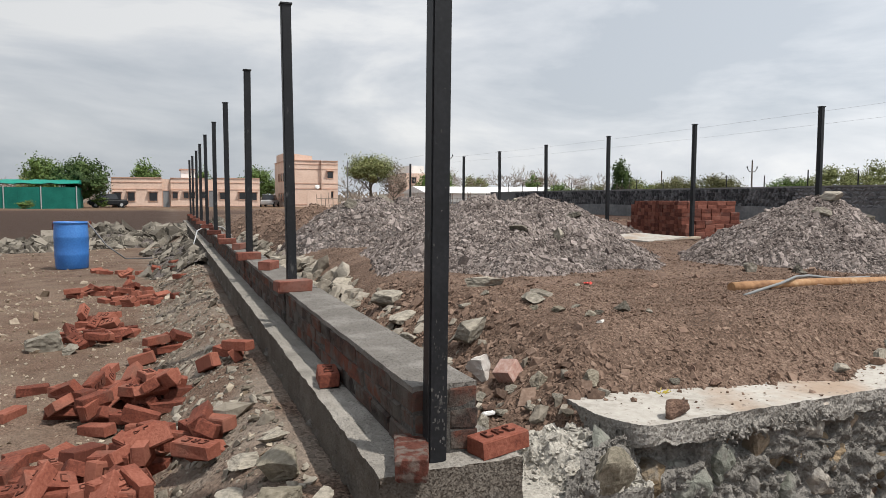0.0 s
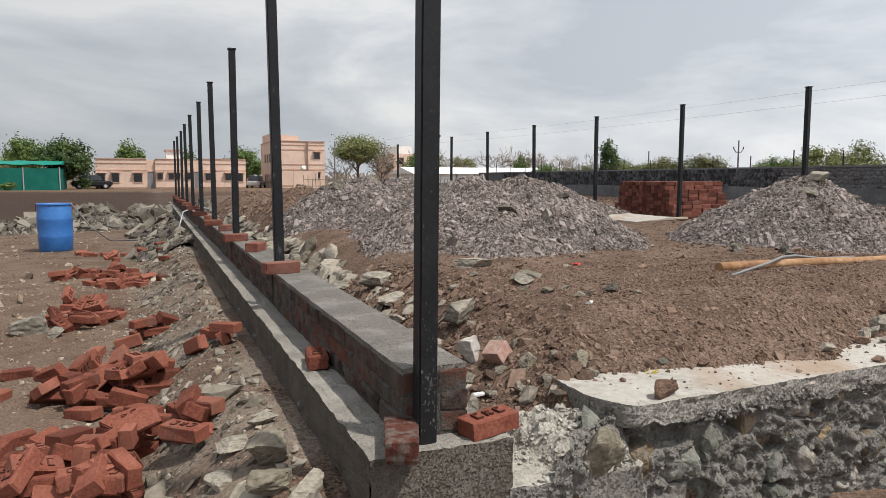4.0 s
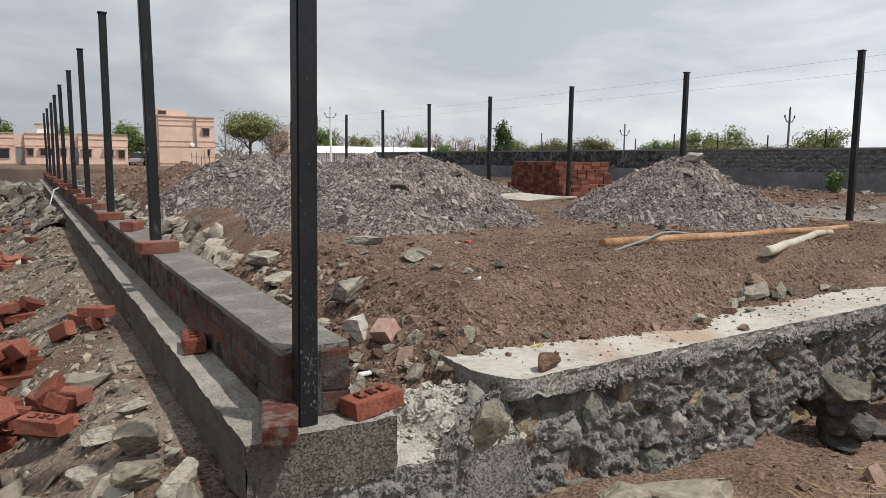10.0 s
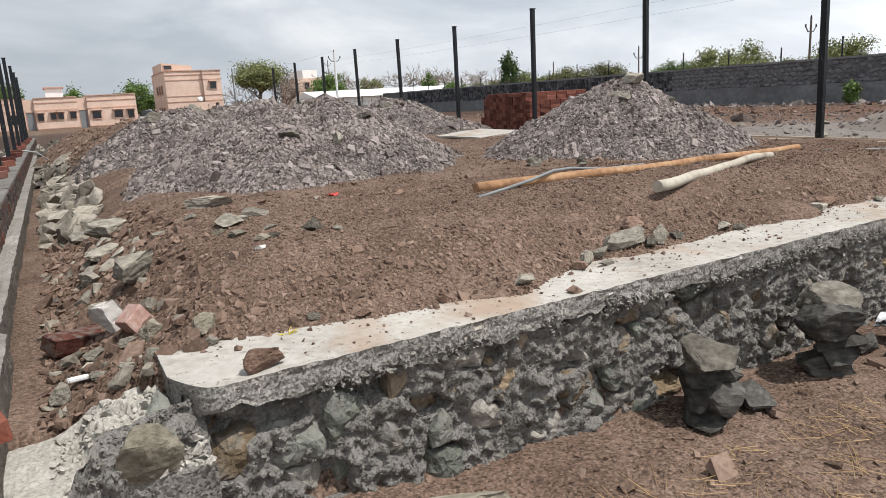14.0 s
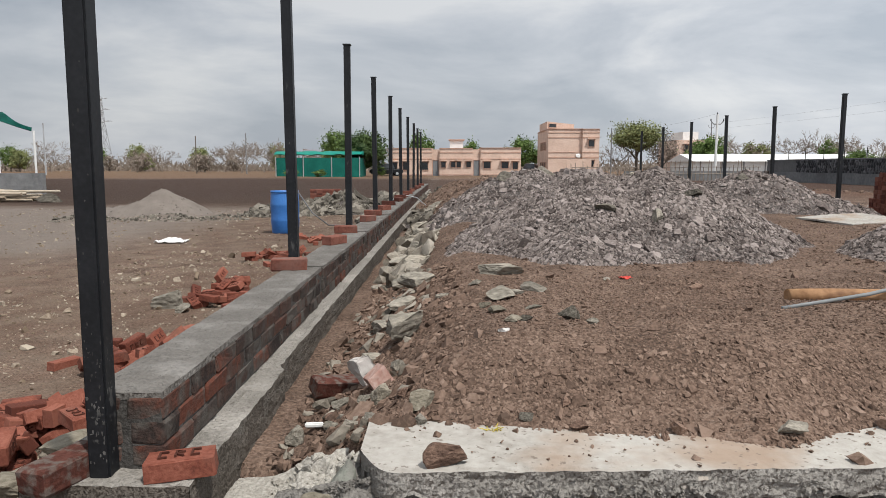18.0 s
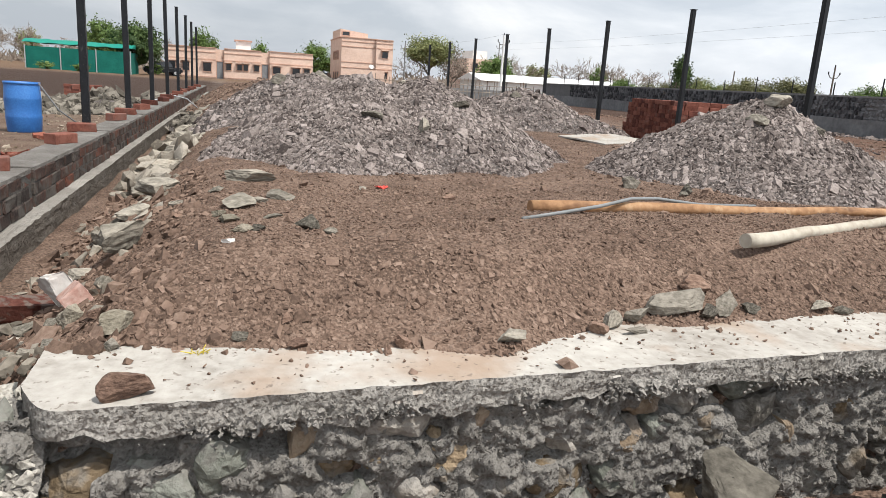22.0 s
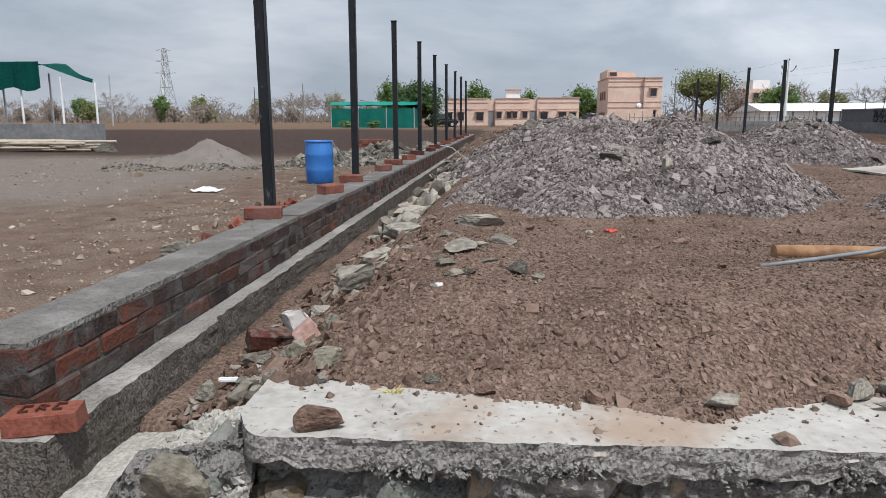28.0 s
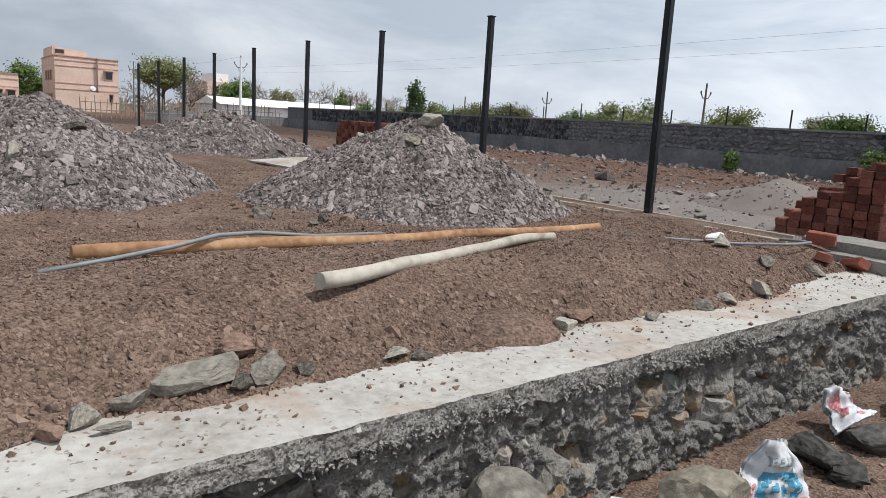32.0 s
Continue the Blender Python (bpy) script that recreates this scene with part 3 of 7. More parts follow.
def hull_rock(seed, n=14, flat=0.6, wide=0.8):
    """A small angular stone about 1 across, as arrays of vertices and triangles."""
    rs = np.random.RandomState(seed)
    p = rs.normal(size=(n, 3))
    p /= np.linalg.norm(p, axis=1)[:, None]
    p *= rs.uniform(0.40, 0.56, (n, 1))
    p *= (1.15, wide * rs.uniform(0.85, 1.15), flat * rs.uniform(0.75, 1.2))
    bm = bmesh.new()
    for v in p:
        bm.verts.new(v)
    bmesh.ops.convex_hull(bm, input=bm.verts)
    for v in [v for v in bm.verts if not v.link_faces]:
        bm.verts.remove(v)
    bmesh.ops.triangulate(bm, faces=bm.faces)
    bm.verts.index_update()
    out = np.array([v.co for v in bm.verts]), np.array([[v.index for v in f.verts] for f in bm.faces])
    bm.free()
    return out




def flake(seed, wide, thick, corners=3):
    """An angular chip: a block with its corners knocked about."""
    rs = np.random.RandomState(seed)
    plan = ((-0.55, -0.4), (0.5, -0.45), (0.05, 0.55)) if corners == 3 else ((-0.5, -0.42), (0.45, -0.5), (0.52, 0.38), (-0.4, 0.5))
    c = np.array([[x, y, z] for x, y in plan for z in (-0.5, 0.5)])
    c = (c + rs.uniform(-0.2, 0.2, c.shape)) * (1.0, wide, thick)
    bm = bmesh.new()
    for v in c:
        bm.verts.new(v)
    bmesh.ops.convex_hull(bm, input=bm.verts)
    for v in [v for v in bm.verts if not v.link_faces]:
        bm.verts.remove(v)
    bmesh.ops.triangulate(bm, faces=bm.faces)
    bm.verts.index_update()
    out = np.array([v.co for v in bm.verts]), np.array([[v.index for v in f.verts] for f in bm.faces])
    bm.free()
    return out


CHIPS = [flake(100 + k, 0.60 + 0.08 * (k % 5), 0.30 + 0.10 * (k % 4), 3 + k % 2) for k in range(16)]


def strewn(name, pts, sizes, normals, material, seed, sink=0.2, variants=CHIPS):
    """Many small stones as one mesh."""
    rs = np.random.RandomState(seed)
    Vs, Fs, off = [], [], 0
    pick = rs.randint(0, len(variants), len(pts))
    for k, (v, f) in enumerate(variants):
        i = np.where(pick == k)[0]
        if not len(i):
            continue
        a, b, c = rs.uniform(0, 2 * np.pi, len(i)), rs.normal(0, 0.5, len(i)), rs.normal(0, 0.5, len(i))
        P = v[None] * sizes[i, None, None]
        ca, sa = np.cos(a)[:, None], np.sin(a)[:, None]
        x, y, z = P[..., 0] * ca - P[..., 1] * sa, P[..., 0] * sa + P[..., 1] * ca, P[..., 2]
        cb, sb = np.cos(b)[:, None], np.sin(b)[:, None]
        y, z = y * cb - z * sb, y * sb + z * cb
        cc, sc = np.cos(c)[:, None], np.sin(c)[:, None]
        x, z = x * cc + z * sc, -x * sc + z * cc
        nx, ny = np.clip(normals[i, 0], -0.45, 0.45)[:, None], np.clip(normals[i, 1], -0.45, 0.45)[:, None]
        z = z + x * nx + y * ny
        W = np.stack([x, y, z], -1) + pts[i, None] + np.array([0, 0, 1.0]) * (sizes[i] * (0.17 - sink))[:, None, None]
        Vs.append(W.reshape(-1, 3))
        Fs.append((f[None] + (off + np.arange(len(i)) * len(v))[:, None, None]).reshape(-1, 3))
        off += len(i) * len(v)
    return np_mesh(name, np.concatenate(Vs), np.concatenate(Fs), material)


def slope(fn, x, y, d=0.04):
    return np.stack([(fn(x + d, y) - fn(x - d, y)) / (2 * d), (fn(x, y + d) - fn(x, y - d)) / (2 * d)], 1)


def boulder_mesh(name, seed, material, flat=0.7, cuts=9, rough=0.03, levels=4):
    """A broken stone 1 across: a ball planed by random cuts, then roughened."""
    rs = random.Random(seed)
    bm = bmesh.new()
    bmesh.ops.create_icosphere(bm, subdivisions=levels, radius=0.62)
    planes = []
    for _ in range(cuts):
        d = Vector((rs.gauss(0, 1), rs.gauss(0, 1), rs.gauss(0, 1))).normalized()
        planes.append((d, rs.uniform(0.22, 0.43)))
    off = Vector((rs.uniform(0, 50), rs.uniform(0, 50), rs.uniform(0, 50)))
    for v in bm.verts:
        for d, h in planes:
            s = v.co.dot(d) - h
            if s > 0:
                v.co -= d * s
        n = noise.fractal(v.co * 4.0 + off, 1.0, 2.1, 4)
        n += 0.7 * noise.fractal(Vector((v.co.x * 5, v.co.y * 5, v.co.z * 17)) + off, 1.0, 2.1, 3)
        v.co += v.co.normalized() * rough * n
        v.co.z *= flat
    return to_mesh(name, bm, material)


def lay_rock(name, x, y, sx, sy, sz, rz, material, seed, label, z=None, tilt=(0, 0), category="stone", group="", sink=0.22, cuts=13):
    me = boulder_mesh(name, seed, material, 1.0, cuts, 0.034)
    h = float(land(np.array([x]), np.array([y]))[0]) if z is None else z
    ob = thing(name, pose(x, y, h + sz * (0.42 - sink), tilt[0], tilt[1], rz) @ Matrix.Diagonal((sx, sy, sz, 1)), label, category, group, data=me)
    return ob

# ---- concrete beams and slab ----


def bar(name, profile, stations, place, amount, seed, freq=9.0):
    """A cast bar: a closed profile swept along stations, its faces slightly uneven. place(s, a, b) gives the point."""
    V, n = [], len(profile)
    for s in stations:
        for i, (a, b) in enumerate(profile):
            j = noise.fractal(Vector((s * freq, a * 40 + seed, b * 40)), 1.0, 2.0, 3) * amount
            k = noise.fractal(Vector((s * freq + 31, a * 40 + seed, b * 40)), 1.0, 2.0, 3) * amount
            V.append(place(s, a + j, b + k))
    bm = bmesh.new()
    vs = [bm.verts.new(v) for v in V]
    for r in range(len(stations) - 1):
        for i in range(n):
            bm.faces.new((vs[r * n + i], vs[r * n + (i + 1) % n], vs[(r + 1) * n + (i + 1) % n], vs[(r + 1) * n + i]))
    bm.faces.new(vs[:n][::-1])
    bm.faces.new(vs[-n:])
    bmesh.ops.triangulate(bm, faces=[f for f in bm.faces if len(f.verts) > 4])
    return bm


def edge_run(a0, a1, b0, b1, na, nb):
    """Profile points round a rectangle."""
    out = [(a0 + (a1 - a0) * i / na, b1) for i in range(na)] + [(a1, b1 - (b1 - b0) * i / nb) for i in range(nb)]
    return out + [(a1 - (a1 - a0) * i / na, b0) for i in range(na)] + [(a0, b0 + (b1 - b0) * i / nb) for i in range(nb)]


BEAM_L, BEAM_R, BEAM_T = -0.180, 0.285, 0.556
ys = list(np.arange(-0.020, 3.0, 0.02)) + list(np.arange(3.0, 9.0, 0.08)) + list(np.arange(9.0, 24.7, 0.3))
prof = edge_run(BEAM_L, BEAM_R, 0.365, BEAM_T, 20, 9)


def beam_at(s, a, b):
    jog = -0.030 * float(step(1.06, 1.12, s)) if a > 0.15 else 0.0
    rise = 0.014 * min(s / 7.0, 1.0)
    wear = 0.010 * noise.noise(Vector((s * 14, a * 14, 7))) if b > BEAM_T - 0.004 and (a < BEAM_L + 0.03 or a > BEAM_R - 0.02) else 0.0
    drip = 0.030 * noise.fractal(Vector((s * 9.0, 3, 0)), 1.0, 2.0, 3) if b < 0.37 and a < -0.1 else 0.0
    return (a + jog, s, b + rise + wear + drip)


# faces that don't point up take the darker, shade-toned concrete
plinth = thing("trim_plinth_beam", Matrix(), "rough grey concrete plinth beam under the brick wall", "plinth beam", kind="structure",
               data=skin(to_mesh("trim_plinth_beam", bar("b", prof, ys, beam_at, 0.006, 3, 7.0), M_BEAM), M_BEAMSIDE_SHADED, lambda p: p.normal.z < 0.6))

sx = list(np.arange(0.72, 4.4, 0.014)) + list(np.arange(4.4, 7.62, 0.03))


def slab_at(s, a, b):
    start = max(0.0, 1 - (s - 0.72) / 0.12) ** 2
    lip = noise.fractal(Vector((s * 3.1, 4, 0)), 1.0, 2.0, 4) * 0.005 if a < 0.05 else 0.0
    chip = noise.fractal(Vector((s * 17.0, b * 30, 2)), 1.0, 2.0, 3) * 0.009 if a < 0.02 else 0.0
    drop = noise.fractal(Vector((s * 6.3, 9, 0)), 1.0, 2.0, 4) * 0.034 - 0.006 if b < 0.045 else 0.0
    a2 = a * (1 - 0.5 * start) + 0.16 * start
    return (s, slab_front(s) + a2 + lip + chip, SLAB_T - 0.078 + b + drop * (1 - b / 0.078))


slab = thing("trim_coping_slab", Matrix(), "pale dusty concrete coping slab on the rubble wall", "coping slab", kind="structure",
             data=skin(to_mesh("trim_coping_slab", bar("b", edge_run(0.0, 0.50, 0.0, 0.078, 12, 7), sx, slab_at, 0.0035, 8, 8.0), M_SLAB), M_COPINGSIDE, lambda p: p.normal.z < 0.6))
def footing_top(x, y):
    """Flat mortar bed beside the beam, rising in lumps to the end of the rubble wall."""
    rise = step(0.44, 0.56, x + 0.03 * fbm(x, y, 9.0, 2, 71))
    rise = rise * step(0.03, 0.12, y)
    return 0.388 + 0.010 * fbm(x, y, 7.0, 3, 70) + (0.070 + 0.050 * np.abs(fbm(x, y, 9.0, 4, 72))) * rise


fx, fy = np.arange(0.275, 0.80, 0.012), np.arange(-0.035, 0.42, 0.012)
FX, FY = np.meshgrid(fx, fy)
FZ = footing_top(FX, FY) + 0.005 * fbm(FX, FY, 30.0, 2, 73)
FZ = np.where(FY < -0.028, 0.15, FZ)
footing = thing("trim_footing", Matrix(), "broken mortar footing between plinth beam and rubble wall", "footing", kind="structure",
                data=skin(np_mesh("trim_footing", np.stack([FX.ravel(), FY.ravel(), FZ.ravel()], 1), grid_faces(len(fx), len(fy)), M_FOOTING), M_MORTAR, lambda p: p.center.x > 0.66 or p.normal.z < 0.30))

# ---- rubble masonry ----


def face_out(S, Hh, seed, depth):
    """How far the mortar stands out of a wall's face: smeared swells, gritty lumps, and hollows."""
    big = 0.020 * fbm(S, Hh, 5.0, 3, seed)
    lump = 0.034 * np.abs(fbm(S, Hh, 15.0, 4, seed + 9)) + 0.008 * fbm(S, Hh, 55.0, 2, seed + 20)
    hole = depth * step(0.32, 0.54, fbm(S * 0.8, Hh * 1.5, 6.5, 2, seed + 4))
    return big + lump - 0.017 - hole


def mortar_sheet(name, s0, s1, z0, z1, place, seed, step_=0.008, depth=0.07, top=None):
    s, h = np.arange(s0, s1, step_), np.arange(z0, z1, step_)
    S, Hh = np.meshgrid(s, h)
    if top is not None:
        Hh = np.minimum(Hh, top(S, Hh))
    o = face_out(S, Hh, seed, depth)
    P = np.stack(place(S, Hh, o), -1).reshape(-1, 3)
    return np_mesh(name, P, grid_faces(len(s), len(h)), M_MORTAR, True)


def stone_seats(s0, s1, z0, z1, seed, w=0.19, h=0.128):
    """Seats for the stones of a face in broken courses, each with its outline: the ground nearer to it than to its neighbours."""
    rs_ = np.random.RandomState(seed)
    seats = []
    z, k = z0, 0
    while z < z1 + h:
        x = s0 - w * rs_.uniform(0.2, 0.9)
        while x < s1 + w:
            seats.append((x + rs_.normal(0, 0.02), z + rs_.normal(0, 0.022)))
            x += w * rs_.uniform(0.55, 1.5)
        z, k = z + h, k + 1
    C = np.array(seats)
    u = np.stack([np.cos(np.linspace(0, 2 * np.pi, 25)[:-1]), np.sin(np.linspace(0, 2 * np.pi, 25)[:-1])], 1)
    out = []
    for i, c in enumerate(C):
        if not (s0 < c[0] < s1 and z0 - 0.02 < c[1] < z1):
            continue
        d = np.delete(C, i, 0) - c
        d = d[np.hypot(d[:, 0], d[:, 1]) < 0.5]
        dot = u @ d.T
        r = np.where(dot > 1e-4, (d ** 2).sum(1)[None] / 2 / np.maximum(dot, 1e-4), 9.0).min(1)
        out.append((c, u, np.clip(r, 0.02, 0.20)))
    return out


def set_stones(wall, s0, s1, z0, z1, seed, turn, depth, top=9.0):
    """Roughly dressed stones, each a mesh of its own; turn(s, h, out) gives the point."""
    rs_ = np.random.RandomState(seed + 50)
    for c, u, r in stone_seats(s0, s1, z0, z1, seed):
        rr = (r * rs_.uniform(0.86, 0.97) - 0.004) * (1 + 0.06 * rs_.normal(size=24))
        rings = [0.0, 0.34, 0.64, 0.86, 1.0, 1.03]
        planes = [(rs_.normal(0, 0.34, 2), rs_.uniform(0.0, 0.016)) for _ in range(3)]
        proud = rs_.uniform(-0.025, 0.004)
        V = [None] * (1 + 24 * 5)
        for q, f in enumerate(rings):
            P = c + u * rr[:, None] * f if f else c[None]
            L = P - c
            o = np.full(len(P), 0.03)
            for g, k in planes:
                o = np.minimum(o, k + L @ g)
            o = o + proud + 0.010 * fbm(P[:, 0] + 7 * seed, P[:, 1], 30.0, 3, seed + 3)
            o = o - (0.016 if f == 1.0 else 0.005 if f == 0.86 else 0.0) - (depth if f > 1 else 0.0)
            z = np.minimum(P[:, 1], top)
            W = np.stack(turn(P[:, 0], z, o), -1)
            if f == 0:
                V[0] = W[0]
            else:
                for a in range(24):
                    V[1 + 24 * (q - 1) + a] = W[a]
        F = [(0, 1 + a, 1 + (a + 1) % 24) for a in range(24)]
        for q in range(4):
            for a in range(24):
                i, j = 1 + 24 * q + a, 1 + 24 * q + (a + 1) % 24
                F += [(i, i + 24, j), (j, i + 24, j + 24)]
        V = np.array(V)
        mid = V.mean(0)
        stone_mat = (M_MASONRY, M_MASONRY, M_MASONRY, M_MASONRY_OCHRE, M_MASONRY_GREEN)[rs_.randint(5)]
        ob = new("stone", np_mesh("stone", V - mid, F, stone_mat, False))
        ob.matrix_world = Matrix.Translation(mid)
        ob.parent = wall


FRONT = lambda s, h, o: (s, slab_front(s) + 0.022 - o, h)
wall_front = thing("wall_front", Matrix(), "low rubble stone wall in grey mortar", "stone wall", kind="structure",
                   data=mortar_sheet("wall_front", 0.74, 7.6, -0.12, 0.545, FRONT, 21))
set_stones(wall_front, 0.74, 7.5, -0.06, 0.46, 4, FRONT, 0.10, 0.515)
END_TOP = lambda s, h: 0.366 + 0.165 * step(0.43, 0.53, s + 0.03 * fbm(s, h, 9.0, 2, 90))
END = lambda s, h, o: (s, -0.040 - o + 0.10 * step(0.50, 0.78, s) + 0.55 * np.maximum(0.0, h - 0.44), h)
wall_end = part("mortar_end", mortar_sheet("mortar_end", 0.26, 0.80, -0.1, 0.56, END, 31, top=END_TOP), M_MORTAR, wall_front)
set_stones(wall_end, 0.47, 0.80, 0.05, 0.44, 14, END, 0.05)
block = new("stone", boulder_mesh("stone", 931, M_BROWNROCK, 1.0, 14, 0.05, 4))
block.matrix_world = pose(0.605, -0.005, 0.425, 14, 6, 8) @ Matrix.Diagonal((0.19, 0.10, 0.20, 1))
block.parent = wall_front
BELOW = lambda s, h, o: (s, -0.028 - o - 0.03 * step(0.36, 0.15, h), h)
part("mortar_end", mortar_sheet("mortar_end", -0.20, 0.30, -0.05, 0.376, BELOW, 35, depth=0.0), M_MORTAR, wall_front)
SIDE = lambda s, h, o: (-0.150 - o - 0.015 + 0.05 * step(0.42, 0.30, h) - 0.13 * step(0.30, 0.05, h), s, h)
wall_side = thing("wall_side", Matrix(), "rubble and mortar face under the plinth beam", "stone wall", kind="structure",
                  data=mortar_sheet("wall_side", -0.03, 9.0, 0.0, 0.46, SIDE, 25, 0.014, 0.09))
set_stones(wall_side, 0.15, 7.0, 0.06, 0.36, 6, SIDE, 0.08)
far_side = part("far_face", mortar_sheet("far_face", 9.0, 24.3, 0.0, 0.46, SIDE, 25, 0.05, 0.05), M_MORTAR, wall_side)

# gritty mortar lumps over the wall's face and the beam's end
rs = np.random.RandomState(15)
ng = 7500
gs_, gh_ = rs.uniform(0.76, 7.5, ng), rs.uniform(-0.10, 0.50, ng)
go = face_out(gs_, gh_, 21, 0.07)
keep = fbm(gs_, gh_, 7.0, 2, 88) > -0.15
gs_, gh_, go = gs_[keep], gh_[keep], go[keep]
LUMPS = [hull_rock(160 + k, 9, 0.8, 0.9) for k in range(8)]
gp = np.stack(FRONT(gs_, gh_, go), 1)
tagged(part("mortar_lumps", strewn("mortar_lumps", gp, 0.008 * np.exp(rs.normal(0, 0.45, len(gs_))), np.zeros((len(gs_), 2)), M_MORTAR, 6, 0.17, LUMPS), M_MORTAR, wall_front), kind="stuff")
ng = 900
gx0, gz0 = rs.uniform(-0.19, 0.45, ng), rs.uniform(0.02, 0.385, ng)
gp = np.stack(BELOW(gx0, gz0, face_out(gx0, gz0, 35, 0.0)), 1)
tagged(part("concrete_grit", strewn("concrete_grit", gp, 0.009 * np.exp(rs.normal(0, 0.5, ng)), np.zeros((ng, 2)), M_MORTAR, 7, 0.17, LUMPS), M_MORTAR, plinth), kind="stuff")

ng = 500
gx0, gy0 = rs.uniform(0.40, 0.79, ng), rs.uniform(-0.02, 0.38, ng)
gp = np.stack([gx0, gy0, footing_top(gx0, gy0)], 1)
tagged(part("mortar_lumps", strewn("mortar_lumps", gp, 0.017 * np.exp(rs.normal(0, 0.5, ng)), np.zeros((ng, 2)), M_FOOTING, 9, 0.08, LUMPS), M_FOOTING, footing), kind="stuff")
ng = 420
gx0, gz0 = rs.uniform(0.46, 0.78, ng), rs.uniform(0.05, 0.52, ng)
ok = gz0 < END_TOP(gx0, gz0) - 0.01
gx0, gz0 = gx0[ok], gz0[ok]
gp = np.stack(END(gx0, gz0, face_out(gx0, gz0, 31, 0.07)), 1)
tagged(part("mortar_lumps", strewn("mortar_lumps", gp, 0.016 * np.exp(rs.normal(0, 0.5, len(gx0))), np.zeros((len(gx0), 2)), M_MORTAR, 10, 0.1, LUMPS), M_MORTAR, wall_front), kind="stuff")

# pale popcorn of mortar squeezed out under the coping
ng = 7000
cx = rs.uniform(0.75, 7.5, ng)
ragged = 0.006 * fbm(cx, cx * 0, 9.0, 3, 60)
cz = 0.500 + rs.normal(0, 0.017, ng) + ragged
keep = fbm(cx, cz * 2, 5.0, 3, 44) > -0.05
cx, cz = cx[keep], cz[keep]
nc = len(cx)
cp = np.stack([cx, slab_front(cx) + 0.012 - rs.uniform(0, 0.022, nc), cz], 1)
crumbs = thing("mortar_crumbs", Matrix(), "pale grey mortar squeezed out under the coping slab", "mortar", kind="stuff",
               data=strewn("mortar_crumbs", cp, 0.013 * np.exp(rs.normal(0, 0.4, nc)), np.zeros((nc, 2)), M_COPINGSIDE, 5, 0.2, LUMPS))

# ---- posts ----
shaft_bm = bmesh.new()
box(shaft_bm, -0.030, -0.030, -0.28, 0.030, 0.030, 1.735)
bmesh.ops.bevel(shaft_bm, geom=[e_ for e_ in shaft_bm.edges if abs(e_.verts[0].co.z - e_.verts[1].co.z) > 1], offset=0.005, segments=2, affect="EDGES")
cap_bm = bmesh.new()
box(cap_bm, -0.037, -0.037, 1.735, 0.037, 0.037, 1.745)
splash_bm = bmesh.new()
rs = random.Random(71)
for _ in range(300):
    a_, u_, z_ = rs.randrange(4), rs.uniform(-0.024, 0.024), rs.choice((rs.gauss(-0.10, 0.05), rs.gauss(-0.08, 0.06), rs.uniform(-0.24, 0.06), rs.gauss(0.10, 0.03), rs.uniform(-0.2, 0.9)))
    w_, h_ = rs.uniform(0.0006, 0.003) * (1.7 if z_ < 0 else 1), rs.uniform(0.0008, 0.006) * (1.5 if z_ < 0 else 1)
    if abs(u_) + w_ > 0.0295 or z_ - h_ < -0.26:
        continue
    m_ = pose(0, 0, z_, 0, 0, 90 * a_)
    ring_ = [splash_bm.verts.new(m_ @ Vector((u_ + w_ * math.cos(t_) * rs.uniform(0.5, 1.2), -0.0307, h_ * math.sin(t_) * rs.uniform(0.5, 1.2)))) for t_ in np.linspace(0, 2 * math.pi, 8)[:-1]]
    splash_bm.faces.new(ring_)
SHAFT, CAP, SPLASH = to_mesh("shaft", shaft_bm, M_POST), to_mesh("cap", cap_bm, M_POST), to_mesh("lime_splash", splash_bm, M_SPLASH)


def post(x, y, z, turn=0.0, lean=(0, 0), splash=True):
    p = thing("fence_post", pose(x, y, z, lean[0], lean[1], turn), "black-painted square steel fence post", "fence post", "posts round the court")
    part("shaft", SHAFT, M_POST, p)
    part("cap", CAP, M_POST, p)
    if splash:
        tagged(part("lime_splash", SPLASH, M_SPLASH, p, "pale lime splashes"), kind="stuff")
    return p


rs = random.Random(2)
for k, y in enumerate(POST_Y):
    post(0.020 if k == 0 else 0.0, y + (0.020 if k == 0 else 0.0), 0.825, 0, (rs.uniform(-0.5, 0.5), rs.uniform(-0.5, 0.5)), k < 4)
for k in range(9):
    post(7.29, 2.47 + 2.37 * k, 0.83, 0, (rs.uniform(-0.4, 0.4), rs.uniform(-0.4, 0.4)), k < 2)

# ---- bricks ----
BL, BW, BH = 0.218, 0.101, 0.070


def brick_mesh(name, material, seed, chip=0.004):
    bm = bmesh.new()
    box(bm, -BL / 2, -BW / 2, -BH / 2, BL / 2, BW / 2, BH / 2)
    bmesh.ops.bevel(bm, geom=bm.edges[:], offset=0.006, segments=1, affect="EDGES")
    rs_ = random.Random(seed)
    for v in bm.verts:
        v.co += Vector((rs_.uniform(-1, 1), rs_.uniform(-1, 1), rs_.uniform(-1, 1))) * chip
    return to_mesh(name, bm, material)


